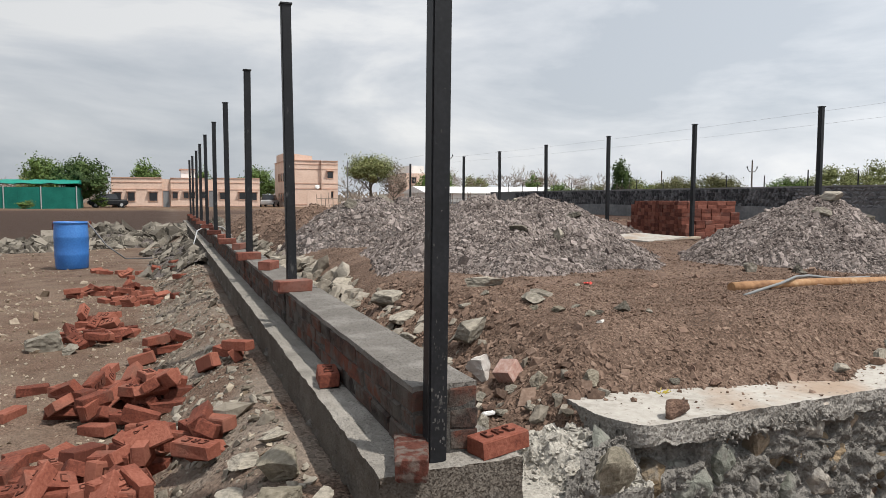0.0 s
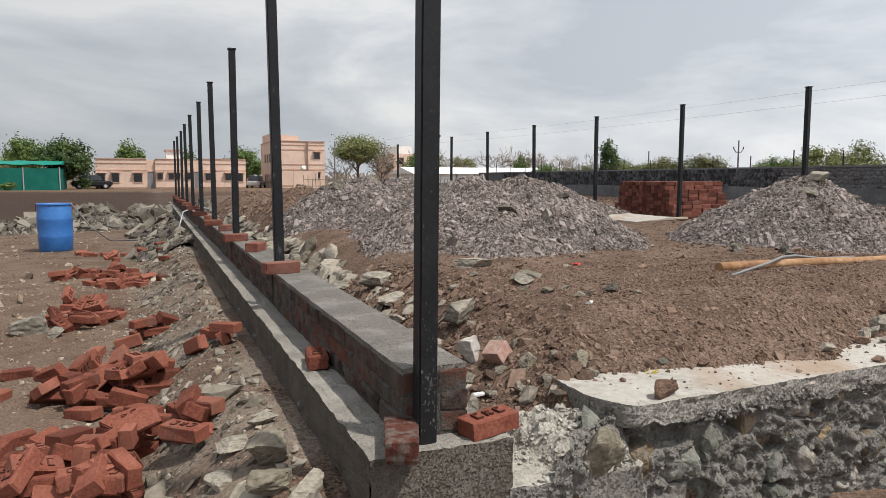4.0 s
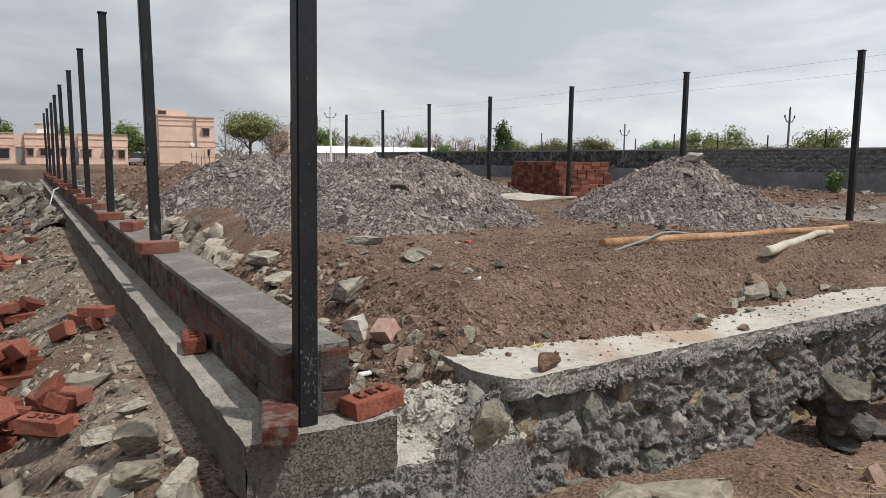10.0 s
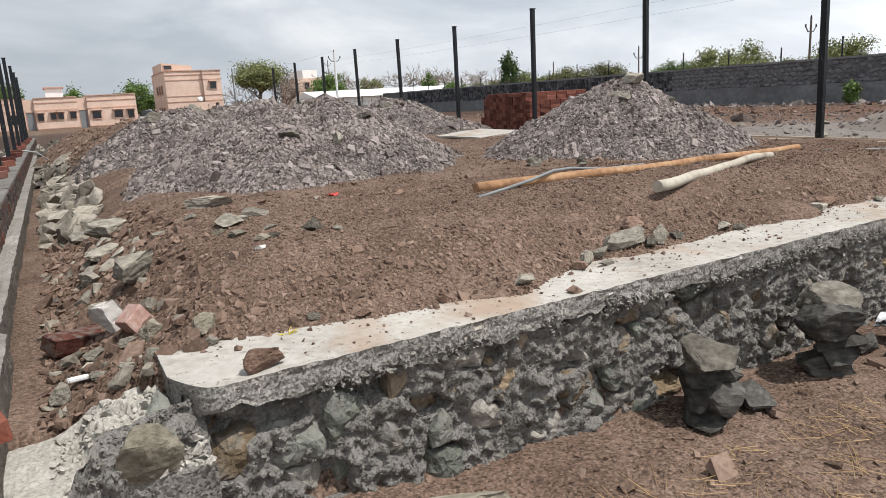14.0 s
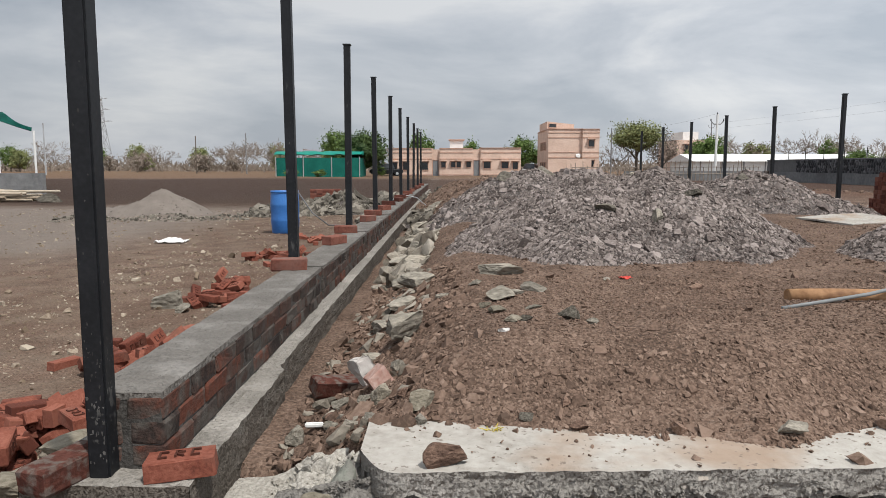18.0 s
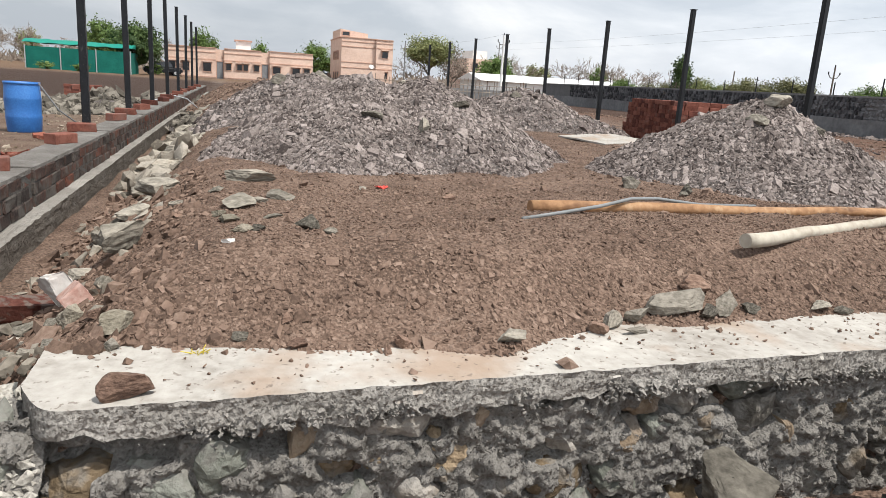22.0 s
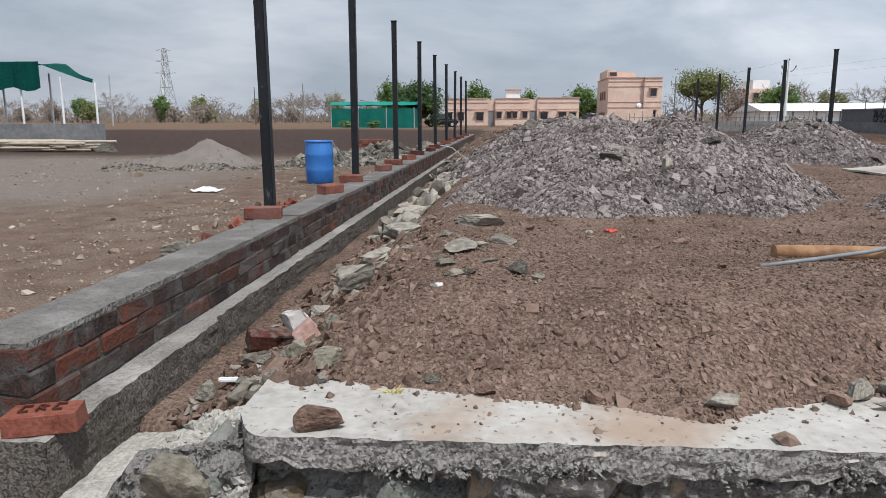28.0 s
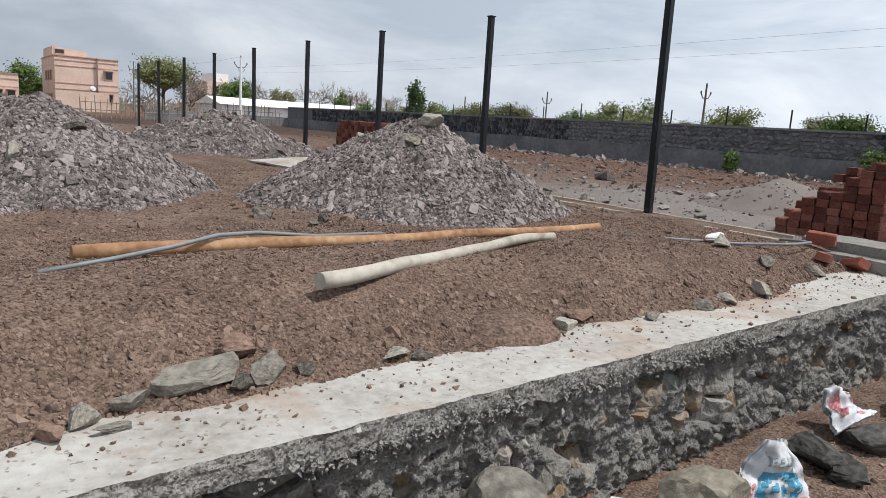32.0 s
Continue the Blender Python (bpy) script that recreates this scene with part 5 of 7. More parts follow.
# ---- single stones in the court ----
GS, DS, RS_ = "grey angular stone lying on the court earth", "dark broken stone beside the coping slab", "red-brown stone on the earth"
lay_rock("stone", 0.983, 0.095, 0.125, 0.095, 0.078, 15, M_REDROCK, 1, "red-brown stone resting on the coping slab", z=SLAB_T, sink=0.06)
for x, y, sx_, sy_, sz_, rz, m, lab in (
        (1.32, 2.45, 0.31, 0.20, 0.10, 5, M_ROCK, "flat grey slab of stone on the earth"), (1.25, 1.64, 0.22, 0.14, 0.09, 12, M_ROCK, GS), (1.42, 1.90, 0.16, 0.10, 0.07, -20, M_DARKROCK, GS),
        (1.20, 1.29, 0.11, 0.07, 0.045, 8, M_BROWNROCK, GS), (1.25, 1.06, 0.09, 0.06, 0.04, 30, M_BROWNROCK, GS), (1.31, 1.08, 0.055, 0.05, 0.04, 0, M_DARKROCK, GS), (1.38, 1.40, 0.10, 0.06, 0.03, 15, M_ROCK, GS),
        (1.21, 0.91, 0.055, 0.035, 0.025, 10, M_WHITEROCK, "small pale stone on the earth"), (1.13, 2.06, 0.09, 0.06, 0.05, 40, M_ROCK, GS), (1.33, 1.75, 0.12, 0.08, 0.05, 35, M_ROCK, GS), (1.16, 1.48, 0.09, 0.06, 0.04, 65, M_BROWNROCK, GS),
        (1.511, 1.14, 0.11, 0.09, 0.10, 20, M_DARKROCK, GS), (1.58, 1.02, 0.07, 0.05, 0.03, 10, M_ROCK, GS), (0.94, 1.95, 0.10, 0.06, 0.05, 15, M_ROCK, GS), (0.98, 1.60, 0.08, 0.05, 0.04, 70, M_REDROCK, RS_),
        (0.67, 2.38, 0.23, 0.17, 0.14, 10, M_ROCK, GS), (0.76, 2.92, 0.24, 0.20, 0.17, 30, M_ROCK, GS), (0.60, 2.02, 0.14, 0.11, 0.09, 60, M_ROCK, GS), (0.72, 4.15, 0.24, 0.22, 0.18, 50, M_ROCK, GS), (0.60, 3.45, 0.26, 0.20, 0.15, 20, M_ROCK, GS),
        (0.55, 4.75, 0.28, 0.22, 0.18, 20, M_ROCK, GS), (0.66, 5.4, 0.30, 0.24, 0.20, 70, M_ROCK, GS), (0.58, 6.3, 0.32, 0.24, 0.20, 30, M_ROCK, GS), (0.60, 7.3, 0.34, 0.26, 0.22, 0, M_ROCK, GS), (0.57, 8.6, 0.36, 0.26, 0.22, 50, M_ROCK, GS),
        (0.55, 10.0, 0.38, 0.28, 0.22, 40, M_ROCK, GS), (0.60, 1.46, 0.15, 0.11, 0.09, 12, M_ROCK, GS), (0.77, 1.02, 0.09, 0.08, 0.12, 30, M_ROCK, GS), (0.88, 0.50, 0.13, 0.07, 0.08, 40, M_BROWNROCK, RS_), (0.89, 0.42, 0.07, 0.06, 0.05, 0, M_DARKROCK, GS),
        (0.74, 0.68, 0.09, 0.08, 0.10, 20, M_BROWNROCK, GS), (0.56, 0.90, 0.10, 0.08, 0.06, 50, M_ROCK, GS), (0.43, 0.61, 0.11, 0.08, 0.09, 70, M_ROCK, GS), (0.54, 0.66, 0.065, 0.05, 0.05, 10, M_ROCK, GS), (0.53, 0.78, 0.07, 0.05, 0.045, 0, M_REDROCK, RS_),
        (0.64, 0.56, 0.08, 0.06, 0.05, 33, M_ROCK, GS), (0.72, 0.50, 0.07, 0.06, 0.05, 63, M_DARKROCK, GS), (0.66, 0.80, 0.07, 0.05, 0.05, 20, M_ROCK, GS), (0.82, 0.58, 0.06, 0.05, 0.05, 63, M_REDROCK, RS_),
        (1.66, 0.29, 0.055, 0.04, 0.055, 70, M_REDROCK, RS_), (1.72, 0.33, 0.075, 0.05, 0.06, 20, M_REDROCK, RS_), (1.24, 0.42, 0.055, 0.04, 0.04, 0, M_DARKROCK, RS_), (1.40, 0.36, 0.065, 0.05, 0.04, 20, M_REDROCK, RS_), (1.38, 0.47, 0.07, 0.05, 0.05, 50, M_REDROCK, RS_),
        (2.05, 0.29, 0.11, 0.07, 0.06, 15, M_ROCK, GS), (2.41, 0.38, 0.075, 0.06, 0.085, 60, M_REDROCK, RS_), (2.48, 0.42, 0.075, 0.045, 0.13, 25, M_ROCK, "upright flake of stone beside the slab"), (2.60, 0.47, 0.13, 0.07, 0.085, 10, M_DARKROCK, DS),
        (2.77, 0.50, 0.23, 0.15, 0.155, 15, M_DARKROCK, DS), (2.93, 0.60, 0.15, 0.10, 0.10, -10, M_REDROCK, RS_), (3.00, 0.49, 0.16, 0.09, 0.12, 30, M_DARKROCK, DS), (2.90, 0.46, 0.08, 0.06, 0.07, 40, M_DARKROCK, DS), (3.12, 0.50, 0.09, 0.07, 0.06, 0, M_DARKROCK, DS),
        (3.53, 0.46, 0.09, 0.06, 0.06, 0, M_DARKROCK, DS), (3.45, 0.50, 0.11, 0.08, 0.065, 15, M_ROCK, GS), (4.30, 0.52, 0.13, 0.09, 0.08, 30, M_ROCK, GS), (4.42, 0.56, 0.14, 0.08, 0.09, -15, M_REDROCK, RS_), (4.80, 0.48, 0.13, 0.08, 0.07, 40, M_ROCK, GS),
        (5.20, 0.47, 0.14, 0.10, 0.07, 10, M_DARKROCK, DS), (5.40, 0.50, 0.13, 0.09, 0.06, 70, M_ROCK, GS), (5.75, 0.52, 0.16, 0.10, 0.09, 70, M_ROCK, GS), (6.12, 1.0, 0.17, 0.12, 0.12, 20, M_ROCK, GS), (6.2, 1.12, 0.22, 0.13, 0.10, 20, M_WHITEROCK, "pale chunk of mortar on the earth"),
        (6.2, 0.75, 0.16, 0.10, 0.09, 20, M_ROCK, GS), (6.7, 0.70, 0.20, 0.13, 0.09, 60, M_ROCK, GS), (3.76, 2.50, 0.18, 0.15, 0.15, 20, M_DARKROCK, DS.replace("coping slab", "gravel heap")), (4.05, 2.28, 0.12, 0.09, 0.09, 50, M_DARKROCK, DS.replace("coping slab", "gravel heap")), (2.35, 2.98, 0.13, 0.10, 0.09, 10, M_DARKROCK, GS),
        (2.3, 1.9, 0.08, 0.07, 0.05, 15, M_REDROCK, RS_), (1.9, 2.2, 0.06, 0.05, 0.03, 0, M_ROCK, GS), (3.9, 2.1, 0.07, 0.06, 0.05, 0, M_DARKROCK, GS)):
    lay_rock("stone", x, y, sx_, sy_, sz_ * 0.85, rz, m, int(1000 * x + 77 * y), lab, group="stones on the court earth", sink=0.16)
lay_rock("stone", 0.625, 1.04, 0.17, 0.11, 0.13, 62, M_WHITEROCK, 501, "lime-whitened stone beside the trench", z=0.535, group="stones on the court earth", sink=0.10)
lay_rock("stone", 0.765, 1.47, 0.25, 0.20, 0.19, 8, M_ROCK, 502, "large grey block beside the trench", z=0.605, group="stones on the court earth", sink=0.12)
lay_rock("stone", 4.02, 0.53, 0.34, 0.24, 0.085, -20, M_GROUND, 777, "rounded lump of packed brown earth beside the coping slab", sink=0.50, tilt=(18, 6), cuts=4)
lay_rock("stone", 2.55, 0.36, 0.12, 0.055, 0.03, 12, M_DARKROCK, 778, "thin flake of dark stone on the coping slab", z=SLAB_T, sink=0.05)
for fn, x, y, sx_, sy_, sz_, m in ((PILE1, 2.23, 3.70, 0.26, 0.14, 0.10, M_ROCK), (PILE1, 2.61, 3.63, 0.18, 0.15, 0.13, M_ROCK), (PILE1, 2.63, 4.55, 0.09, 0.08, 0.08, M_ROCK), (PILE5, 1.75, 7.9, 0.26, 0.2, 0.18, M_DARKROCK),
                                   (PILE5, 2.35, 8.2, 0.28, 0.2, 0.18, M_DARKROCK), (PILE1, 3.0, 4.0, 0.16, 0.12, 0.1, M_DARKROCK), (PILE2, 5.26, 3.02, 0.24, 0.16, 0.14, M_ROCK), (PILE2, 5.0, 2.9, 0.22, 0.12, 0.12, M_ROCK),
                                   (PILE2, 5.45, 2.72, 0.14, 0.11, 0.10, M_DARKROCK), (PILE3, 5.4, 8.8, 0.3, 0.2, 0.2, M_DARKROCK)):
    lay_rock("stone", x, y, sx_, sy_, sz_, 20 * x, m, int(900 * x + 31 * y), "larger stone lying on a gravel heap", z=float(fn(np.array([x]), np.array([y]))[0]), group="stones on the gravel heaps", sink=0.30)
thing("brick", pose(0.50, 1.12, at_z(0.50, 1.12) + 0.03, 12, 8, 30), "lime-smeared dark red brick lying in the trench", "brick", data=brick_mesh("brick", M_BRICK_DIRTY, 56, 0.006))
thing("brick", pose(0.700, 0.90, 0.575, -35, 10, 110) @ Matrix.Diagonal((0.48, 0.9, 0.9, 1)), "half brick smeared with pink mortar by the trench", "brick", data=brick_mesh("brick", M_BRICK_PINK, 57, 0.006))
bm = bmesh.new()
box(bm, -0.035, -0.010, -0.008, 0.035, 0.010, 0.008)
bmesh.ops.bevel(bm, geom=bm.edges[:], offset=0.004, segments=2, affect="EDGES")
thing("tile_piece", pose(0.49, 0.66, at_z(0.49, 0.66) + 0.03, 0, 5, 20), "white broken piece of tile in the trench", "tile", data=to_mesh("tile_piece", bm, M_WHITE))
bm = bmesh.new()
for k in range(26):
    r_ = random.Random(k)
    tube(bm, (r_.uniform(-0.02, 0.02), r_.uniform(-0.015, 0.015), 0), (r_.uniform(-0.045, 0.045), r_.uniform(-0.03, 0.03), r_.uniform(0.01, 0.035)), 0.003, 0.001, 4)
thing("dry_weed", pose(1.12, 0.36, at_z(1.12, 0.36)), "small yellow dried weed at the edge of the slab", "plant", data=to_mesh("dry_weed", bm, M_YELLOW))
bm = bmesh.new()
bmesh.ops.create_grid(bm, x_segments=6, y_segments=4, size=0.5)
for v in bm.verts:
    v.co = Vector((v.co.x * 0.07, v.co.y * 0.05, 0.012 + 0.014 * noise.noise(v.co * 7)))
bmesh.ops.solidify(bm, geom=bm.faces[:], thickness=0.002)
thing("wrapper", pose(2.02, 2.25, at_z(2.02, 2.25), 0, 0, 30), "crumpled red and white snack wrapper on the earth", "wrapper", data=to_mesh("wrapper", bm, M_RED))

# ---- timber poles, pipes, board ----


def pole(name, p, q, r0, r1, material, label, seed, bend=0.03, lift=None):
    n = 26
    pts, rad = [], []
    for i in range(n):
        t = i / (n - 1)
        x, y = p[0] + (q[0] - p[0]) * t, p[1] + (q[1] - p[1]) * t
        w = noise.noise(Vector((t * 3.3, seed, 0))) * bend
        z = p[2] + (q[2] - p[2]) * t
        pts.append((x, y + w, z + 0.3 * w))
        rad.append((r0 + (r1 - r0) * t) * (1 + 0.10 * noise.noise(Vector((t * 9, seed, 5)))))
    bm = bmesh.new()
    sweep(bm, pts, rad, 12)
    me = to_mesh(name, bm, material, True)
    for p_ in me.polygons:
        if len(p_.vertices) > 4:
            p_.use_smooth = False
    return thing(name, Matrix(), label, "timber pole", data=me)


pole("timber_pole", (2.62, 1.53, 0.795), (5.68, 1.60, 0.770), 0.034, 0.027, M_TIMBER, "long peeled orange-brown timber pole on the earth", 3, 0.05)
pole("timber_pole", (3.31, 0.81, 0.790), (5.05, 1.42, 0.785), 0.032, 0.024, M_TIMBER_GREY, "shorter weathered grey timber pole on the earth", 8, 0.05)
bm = bmesh.new()
sweep(bm, [(2.48, 1.28, 0.785), (2.72, 1.40, 0.79), (2.98, 1.47, 0.815), (3.18, 1.535, 0.842), (3.38, 1.60, 0.835), (3.70, 1.66, 0.795), (4.1, 1.70, 0.785)], [0.0095] * 7, 8)
thing("pipe", Matrix(), "grey plastic pipe laid across the timber pole", "pipe", data=to_mesh("pipe", bm, M_PIPE, True))
bm = bmesh.new()
sweep(bm, [(5.70, 1.42, 0.755), (6.0, 1.22, 0.745), (6.35, 1.02, 0.735), (6.75, 0.88, 0.735), (7.02, 0.90, 0.73), (7.08, 1.0, 0.72), (6.98, 1.10, 0.72)], [0.009] * 7, 8)
thing("hose", Matrix(), "dark hose curled on the earth", "hose", data=to_mesh("hose", bm, M_PIPE, True))
bm = bmesh.new()
box(bm, -0.5, -0.42, 0, 0.5, 0.42, 0.02)
bmesh.ops.subdivide_edges(bm, edges=bm.edges[:], cuts=6, use_grid_fill=True)
for v in bm.verts:
    v.co.z += 0.02 * v.co.x * v.co.x + 0.012 * noise.noise(v.co * 3)
thing("board", pose(5.88, 6.62, 0.775, 2, -2, 18), "pale whitish board lying on the court fill", "board", data=to_mesh("board", bm, M_SLAB))
bm = bmesh.new()
box(bm, -0.6, -0.05, 0, 0.6, 0.05, 0.03)
thing("plank", pose(6.75, 7.0, 0.72, 0, 0, 10), "grey plank beside the pale board", "plank", data=to_mesh("plank", bm, M_PLANK))

# ---- eastern edge of the court ----
east_ys = list(np.arange(0.3, 6.0, 0.10)) + list(np.arange(6.0, 24.6, 0.5))
thing("trim_east_beam", Matrix(), "low grey concrete edge beam of the court", "edge beam", kind="structure",
      data=to_mesh("trim_east_beam", bar("b", edge_run(7.20, 7.46, 0.30, 0.655, 6, 4), east_ys, lambda s, a, b: (a, s, b), 0.006, 14, 5.0), M_BEAM))


def plank(x, y0, y1, z0, z1, lean, label, w=0.03):
    bm = bmesh.new()
    box(bm, -w / 2, 0, 0, w / 2, y1 - y0, z1 - z0)
    bmesh.ops.bevel(bm, geom=bm.edges[:], offset=0.004, segments=1, affect="EDGES")
    return thing("plank", pose(x, y0, z0, 0, lean, 0), label, "plank", "formwork planks on the edge beam", data=to_mesh("plank", bm, M_PLANK))


plank(7.175, 2.56, 5.2, 0.58, 0.70, -2, "weathered formwork plank along the edge beam")
plank(7.185, 1.15, 2.40, 0.58, 0.695, -3, "weathered formwork plank along the edge beam")
plank(7.475, 1.25, 5.0, 0.57, 0.70, 2, "weathered formwork plank along the edge beam")
plank(7.175, 5.35, 8.1, 0.58, 0.68, -2, "weathered formwork plank along the edge beam")
bm = bar("b", edge_run(7.36, 7.74, 0.10, 0.725, 6, 6), list(np.arange(0.28, 1.16, 0.05)), lambda s, a, b: (a, s, b), 0.006, 17, 6.0)
thing("trim_corner_block", Matrix(), "grey concrete corner block of the edge beam", "concrete block", kind="structure", data=to_mesh("trim_corner_block", bm, M_BEAM))
loose_brick(pose(7.27, 0.95, at_z(7.0, 0.95) + 0.06, 80, 0, 100), "red brick leaning on the corner block", stamp=True)
loose_brick(pose(7.16, 0.66, at_z(7.0, 0.66) + 0.05, 30, 15, 60), "red brick tumbled beside the corner block")
loose_brick(pose(7.02, 0.80, at_z(7.0, 0.8) + 0.03, 10, 8, 20), "red brick tumbled beside the corner block")
for x, y, s_ in ((8.6, 3.3, 0.16), (8.9, 3.05, 0.14), (8.5, 2.75, 0.18), (10.4, 4.4, 0.2), (11.5, 3.2, 0.2), (9.6, 5.2, 0.22)):
    lay_rock("stone", x, y, s_, s_ * 0.7, s_ * 0.4, 40 * x, M_ROCK, int(60 * x), "grey stone lying on the concrete patch", group="stones beside the court", sink=0.1)
mound("sand_heap", [(10.7, 3.1, 0.98, 0.9, 1.1), (11.6, 2.6, 0.9, 0.9, 1.2)], "grey-brown heap of sand beside the brick stack", 83, 500, 0.03, bed=M_SAND, material=M_GRAVEL, gap=0.06)

# ---- front: boulders, sacks, straw ----
for x, y, sx_, sy_, sz_, rz, m in ((1.12, -0.16, 0.28, 0.20, 0.15, 10, M_BROWNROCK), (1.40, -0.24, 0.40, 0.28, 0.20, -25, M_BROWNROCK), (1.22, -0.34, 0.20, 0.14, 0.09, 30, M_BROWNROCK), 
                                   (3.74, -0.24, 0.17, 0.14, 0.14, 60, M_BASALT), (4.36, -0.14, 0.38, 0.25, 0.25, -10, M_BROWNROCK), (3.78, -0.06, 0.20, 0.15, 0.12, 15, M_BASALT),
                                   (5.30, -0.06, 0.36, 0.24, 0.14, 35, M_BASALT), (5.60, -0.16, 0.36, 0.26, 0.16, -15, M_BASALT), (5.25, -0.26, 0.36, 0.20, 0.08, 12, M_BASALT), (6.3, -0.15, 0.4, 0.3, 0.3, 30, M_BASALT), (0.30, -0.30, 0.24, 0.18, 0.14, 30, M_ROCK),
                                   (-0.36, 0.60, 0.26, 0.15, 0.12, 50, M_BROWNROCK), (-0.40, 0.36, 0.20, 0.14, 0.10, 20, M_BROWNROCK), (-0.30, 0.25, 0.16, 0.12, 0.1, 20, M_ROCK), (-0.55, 0.62, 0.13, 0.10, 0.06, 80, M_ROCK), (-0.46, 0.85, 0.15, 0.10, 0.06, 0, M_ROCK),
                                   (-0.62, 0.42, 0.18, 0.13, 0.07, 35, M_ROCK), (-0.72, 0.75, 0.13, 0.10, 0.06, 75, M_ROCK), (-0.34, 0.98, 0.13, 0.09, 0.06, 15, M_ROCK), (-0.50, 0.10, 0.17, 0.12, 0.08, 65, M_ROCK), (-0.80, 0.25, 0.15, 0.11, 0.07, 5, M_ROCK)):
    lay_rock("stone", x, y, sx_, sy_, sz_, rz, m, int(800 * x + 50 * y + 9000), "broken building stone lying at the foot of the wall", group="stones along the wall foot", sink=0.12)


for cx_, cy_, n_, w_ in ((2.66, -0.09, 5, 0.36), (3.44, -0.10, 6, 0.34)):
    for k in range(n_):
        lay_rock("stone", cx_ + 0.02 * math.sin(5 * k + cx_), cy_ + 0.02 * math.cos(4 * k), w_ - 0.02 * k, 0.26, 0.17, 40 * math.sin(3 * k + cx_), M_BASALT if (k + 1) % n_ else M_DARKROCK,
                 int(700 * cx_) + k, "rough dark building stone piled against the rubble wall", z=at_z(cx_, cy_) - 0.02 + 0.055 * k, tilt=(3 * math.sin(5 * k), 3 * math.cos(7 * k)), group="stones along the wall foot", sink=0.08)
lay_rock("stone", 2.92, -0.13, 0.24, 0.16, 0.10, 25, M_BASALT, 2050, "rough dark building stone piled against the rubble wall", group="stones along the wall foot", sink=0.10)


def sack(name, m, w, h, label, seed, panel):
    """A crumpled empty sack standing or lying, with its printed panels."""
    nx, ny = 22, 28

    def shape(u, v, off=0.0):
        a = Vector((u * 2.2 + seed, v * 2.6, seed))
        fold = 0.035 * noise.fractal(a * 1.6, 1.0, 2.0, 5) + 0.012 * math.sin(v * 9 + 3 * u + seed)
        taper = 1 - 0.82 * v
        return Vector(((u - 0.5) * w * taper + 0.10 * w * v + 0.03 * noise.noise(a * 1.7), fold + off - 0.02 * math.cos(math.pi * (u - 0.5)), v * h))

    ob = thing(name, m, label, "sack", "empty cement sacks")
    bm = bmesh.new()
    for s_ in (-1, 1):
        g = [[bm.verts.new(shape(i / nx, j / ny, s_ * (0.012 + 0.03 * math.sin(math.pi * i / nx) * math.sin(math.pi * j / ny)))) for i in range(nx + 1)] for j in range(ny + 1)]
        for j in range(ny):
            for i in range(nx):
                bm.faces.new((g[j][i], g[j][i + 1], g[j + 1][i + 1], g[j + 1][i]))
    part("cloth", bm, M_BAG, ob, smooth=True)

    def printed(pname, u0, u1, v0, v1, material, holes=None):
        bm = bmesh.new()
        n_, k_ = 14, 14
        g = {}
        for j in range(k_ + 1):
            for i in range(n_ + 1):
                u, v = u0 + (u1 - u0) * i / n_, v0 + (v1 - v0) * j / k_
                g[i, j] = bm.verts.new(shape(u, v, -(0.012 + 0.03 * math.sin(math.pi * u) * math.sin(math.pi * v)) - 0.003))
        for j in range(k_):
            for i in range(n_):
                if holes and not holes(i / (n_ - 1), j / (k_ - 1)):
                    continue
                bm.faces.new((g[i, j], g[i + 1, j], g[i + 1, j + 1], g[i, j + 1]))
        for v in [v for v in bm.verts if not v.link_faces]:
            bm.verts.remove(v)
        part(pname, bm, material, ob)

    if panel == "blue":
        ring = lambda a, b: not (0.24 < math.hypot(a - 0.5, b - 0.5) < 0.36 or (abs(a - 0.5 - 0.25 * (b - 0.5)) < 0.09 and abs(b - 0.5) < 0.22))
        printed("blue_panel", 0.22, 0.84, 0.16, 0.60, M_BAGBLUE, ring)
        printed("grey_lettering", 0.26, 0.80, 0.68, 0.80, M_BAGGREY, lambda a, b: int(a * 12) % 2 == 0)
        printed("pink_panel", 0.03, 0.20, 0.04, 0.45, M_BAGPINK, lambda a, b: (a * 3 + b * 2) % 1 < 0.6)
        printed("pink_corner", 0.86, 0.97, 0.05, 0.28, M_BAGPINK)
    else:
        printed("pink_panel", 0.12, 0.34, 0.2, 0.75, M_BAGPINK)
        printed("pink_stripe", 0.60, 0.72, 0.1, 0.85, M_BAGPINK, lambda a, b: int(b * 9) % 2 == 0)
    return ob


sack("cement_sack", pose(4.70, -0.20, at_z(4.70, -0.20) - 0.01, -14, 0, -32), 0.42, 0.29, "empty white cement sack with a blue printed panel", 2.0, "blue")
sack("cement_sack", pose(4.08, -0.27, at_z(4.08, -0.27) + 0.03, -76, 8, 20), 0.40, 0.30, "crumpled white and pink cement sack on the ground", 5.0, "pink")
sack("cement_sack", pose(5.62, -0.10, at_z(5.62, -0.1) + 0.07, -60, -10, -10), 0.28, 0.20, "crumpled white and pink sack against the rubble wall", 9.0, "pink")
bm = bmesh.new()
r_ = random.Random(4)
for _ in range(1500):
    x, y = r_.uniform(1.6, 6.5), -0.35 - 2.0 * r_.random() ** 1.3
    a, l_ = r_.uniform(0, math.pi), r_.uniform(0.03, 0.16)
    z = at_z(x, y) + 0.006
    tube(bm, (x, y, z), (x + l_ * math.cos(a), y + l_ * math.sin(a), z + r_.uniform(0, 0.03)), 0.0014, 0.0008, 3, False)
thing("straw", Matrix(), "dry straw scattered over the earth path", "straw", kind="stuff", data=to_mesh("straw", bm, M_STRAW))

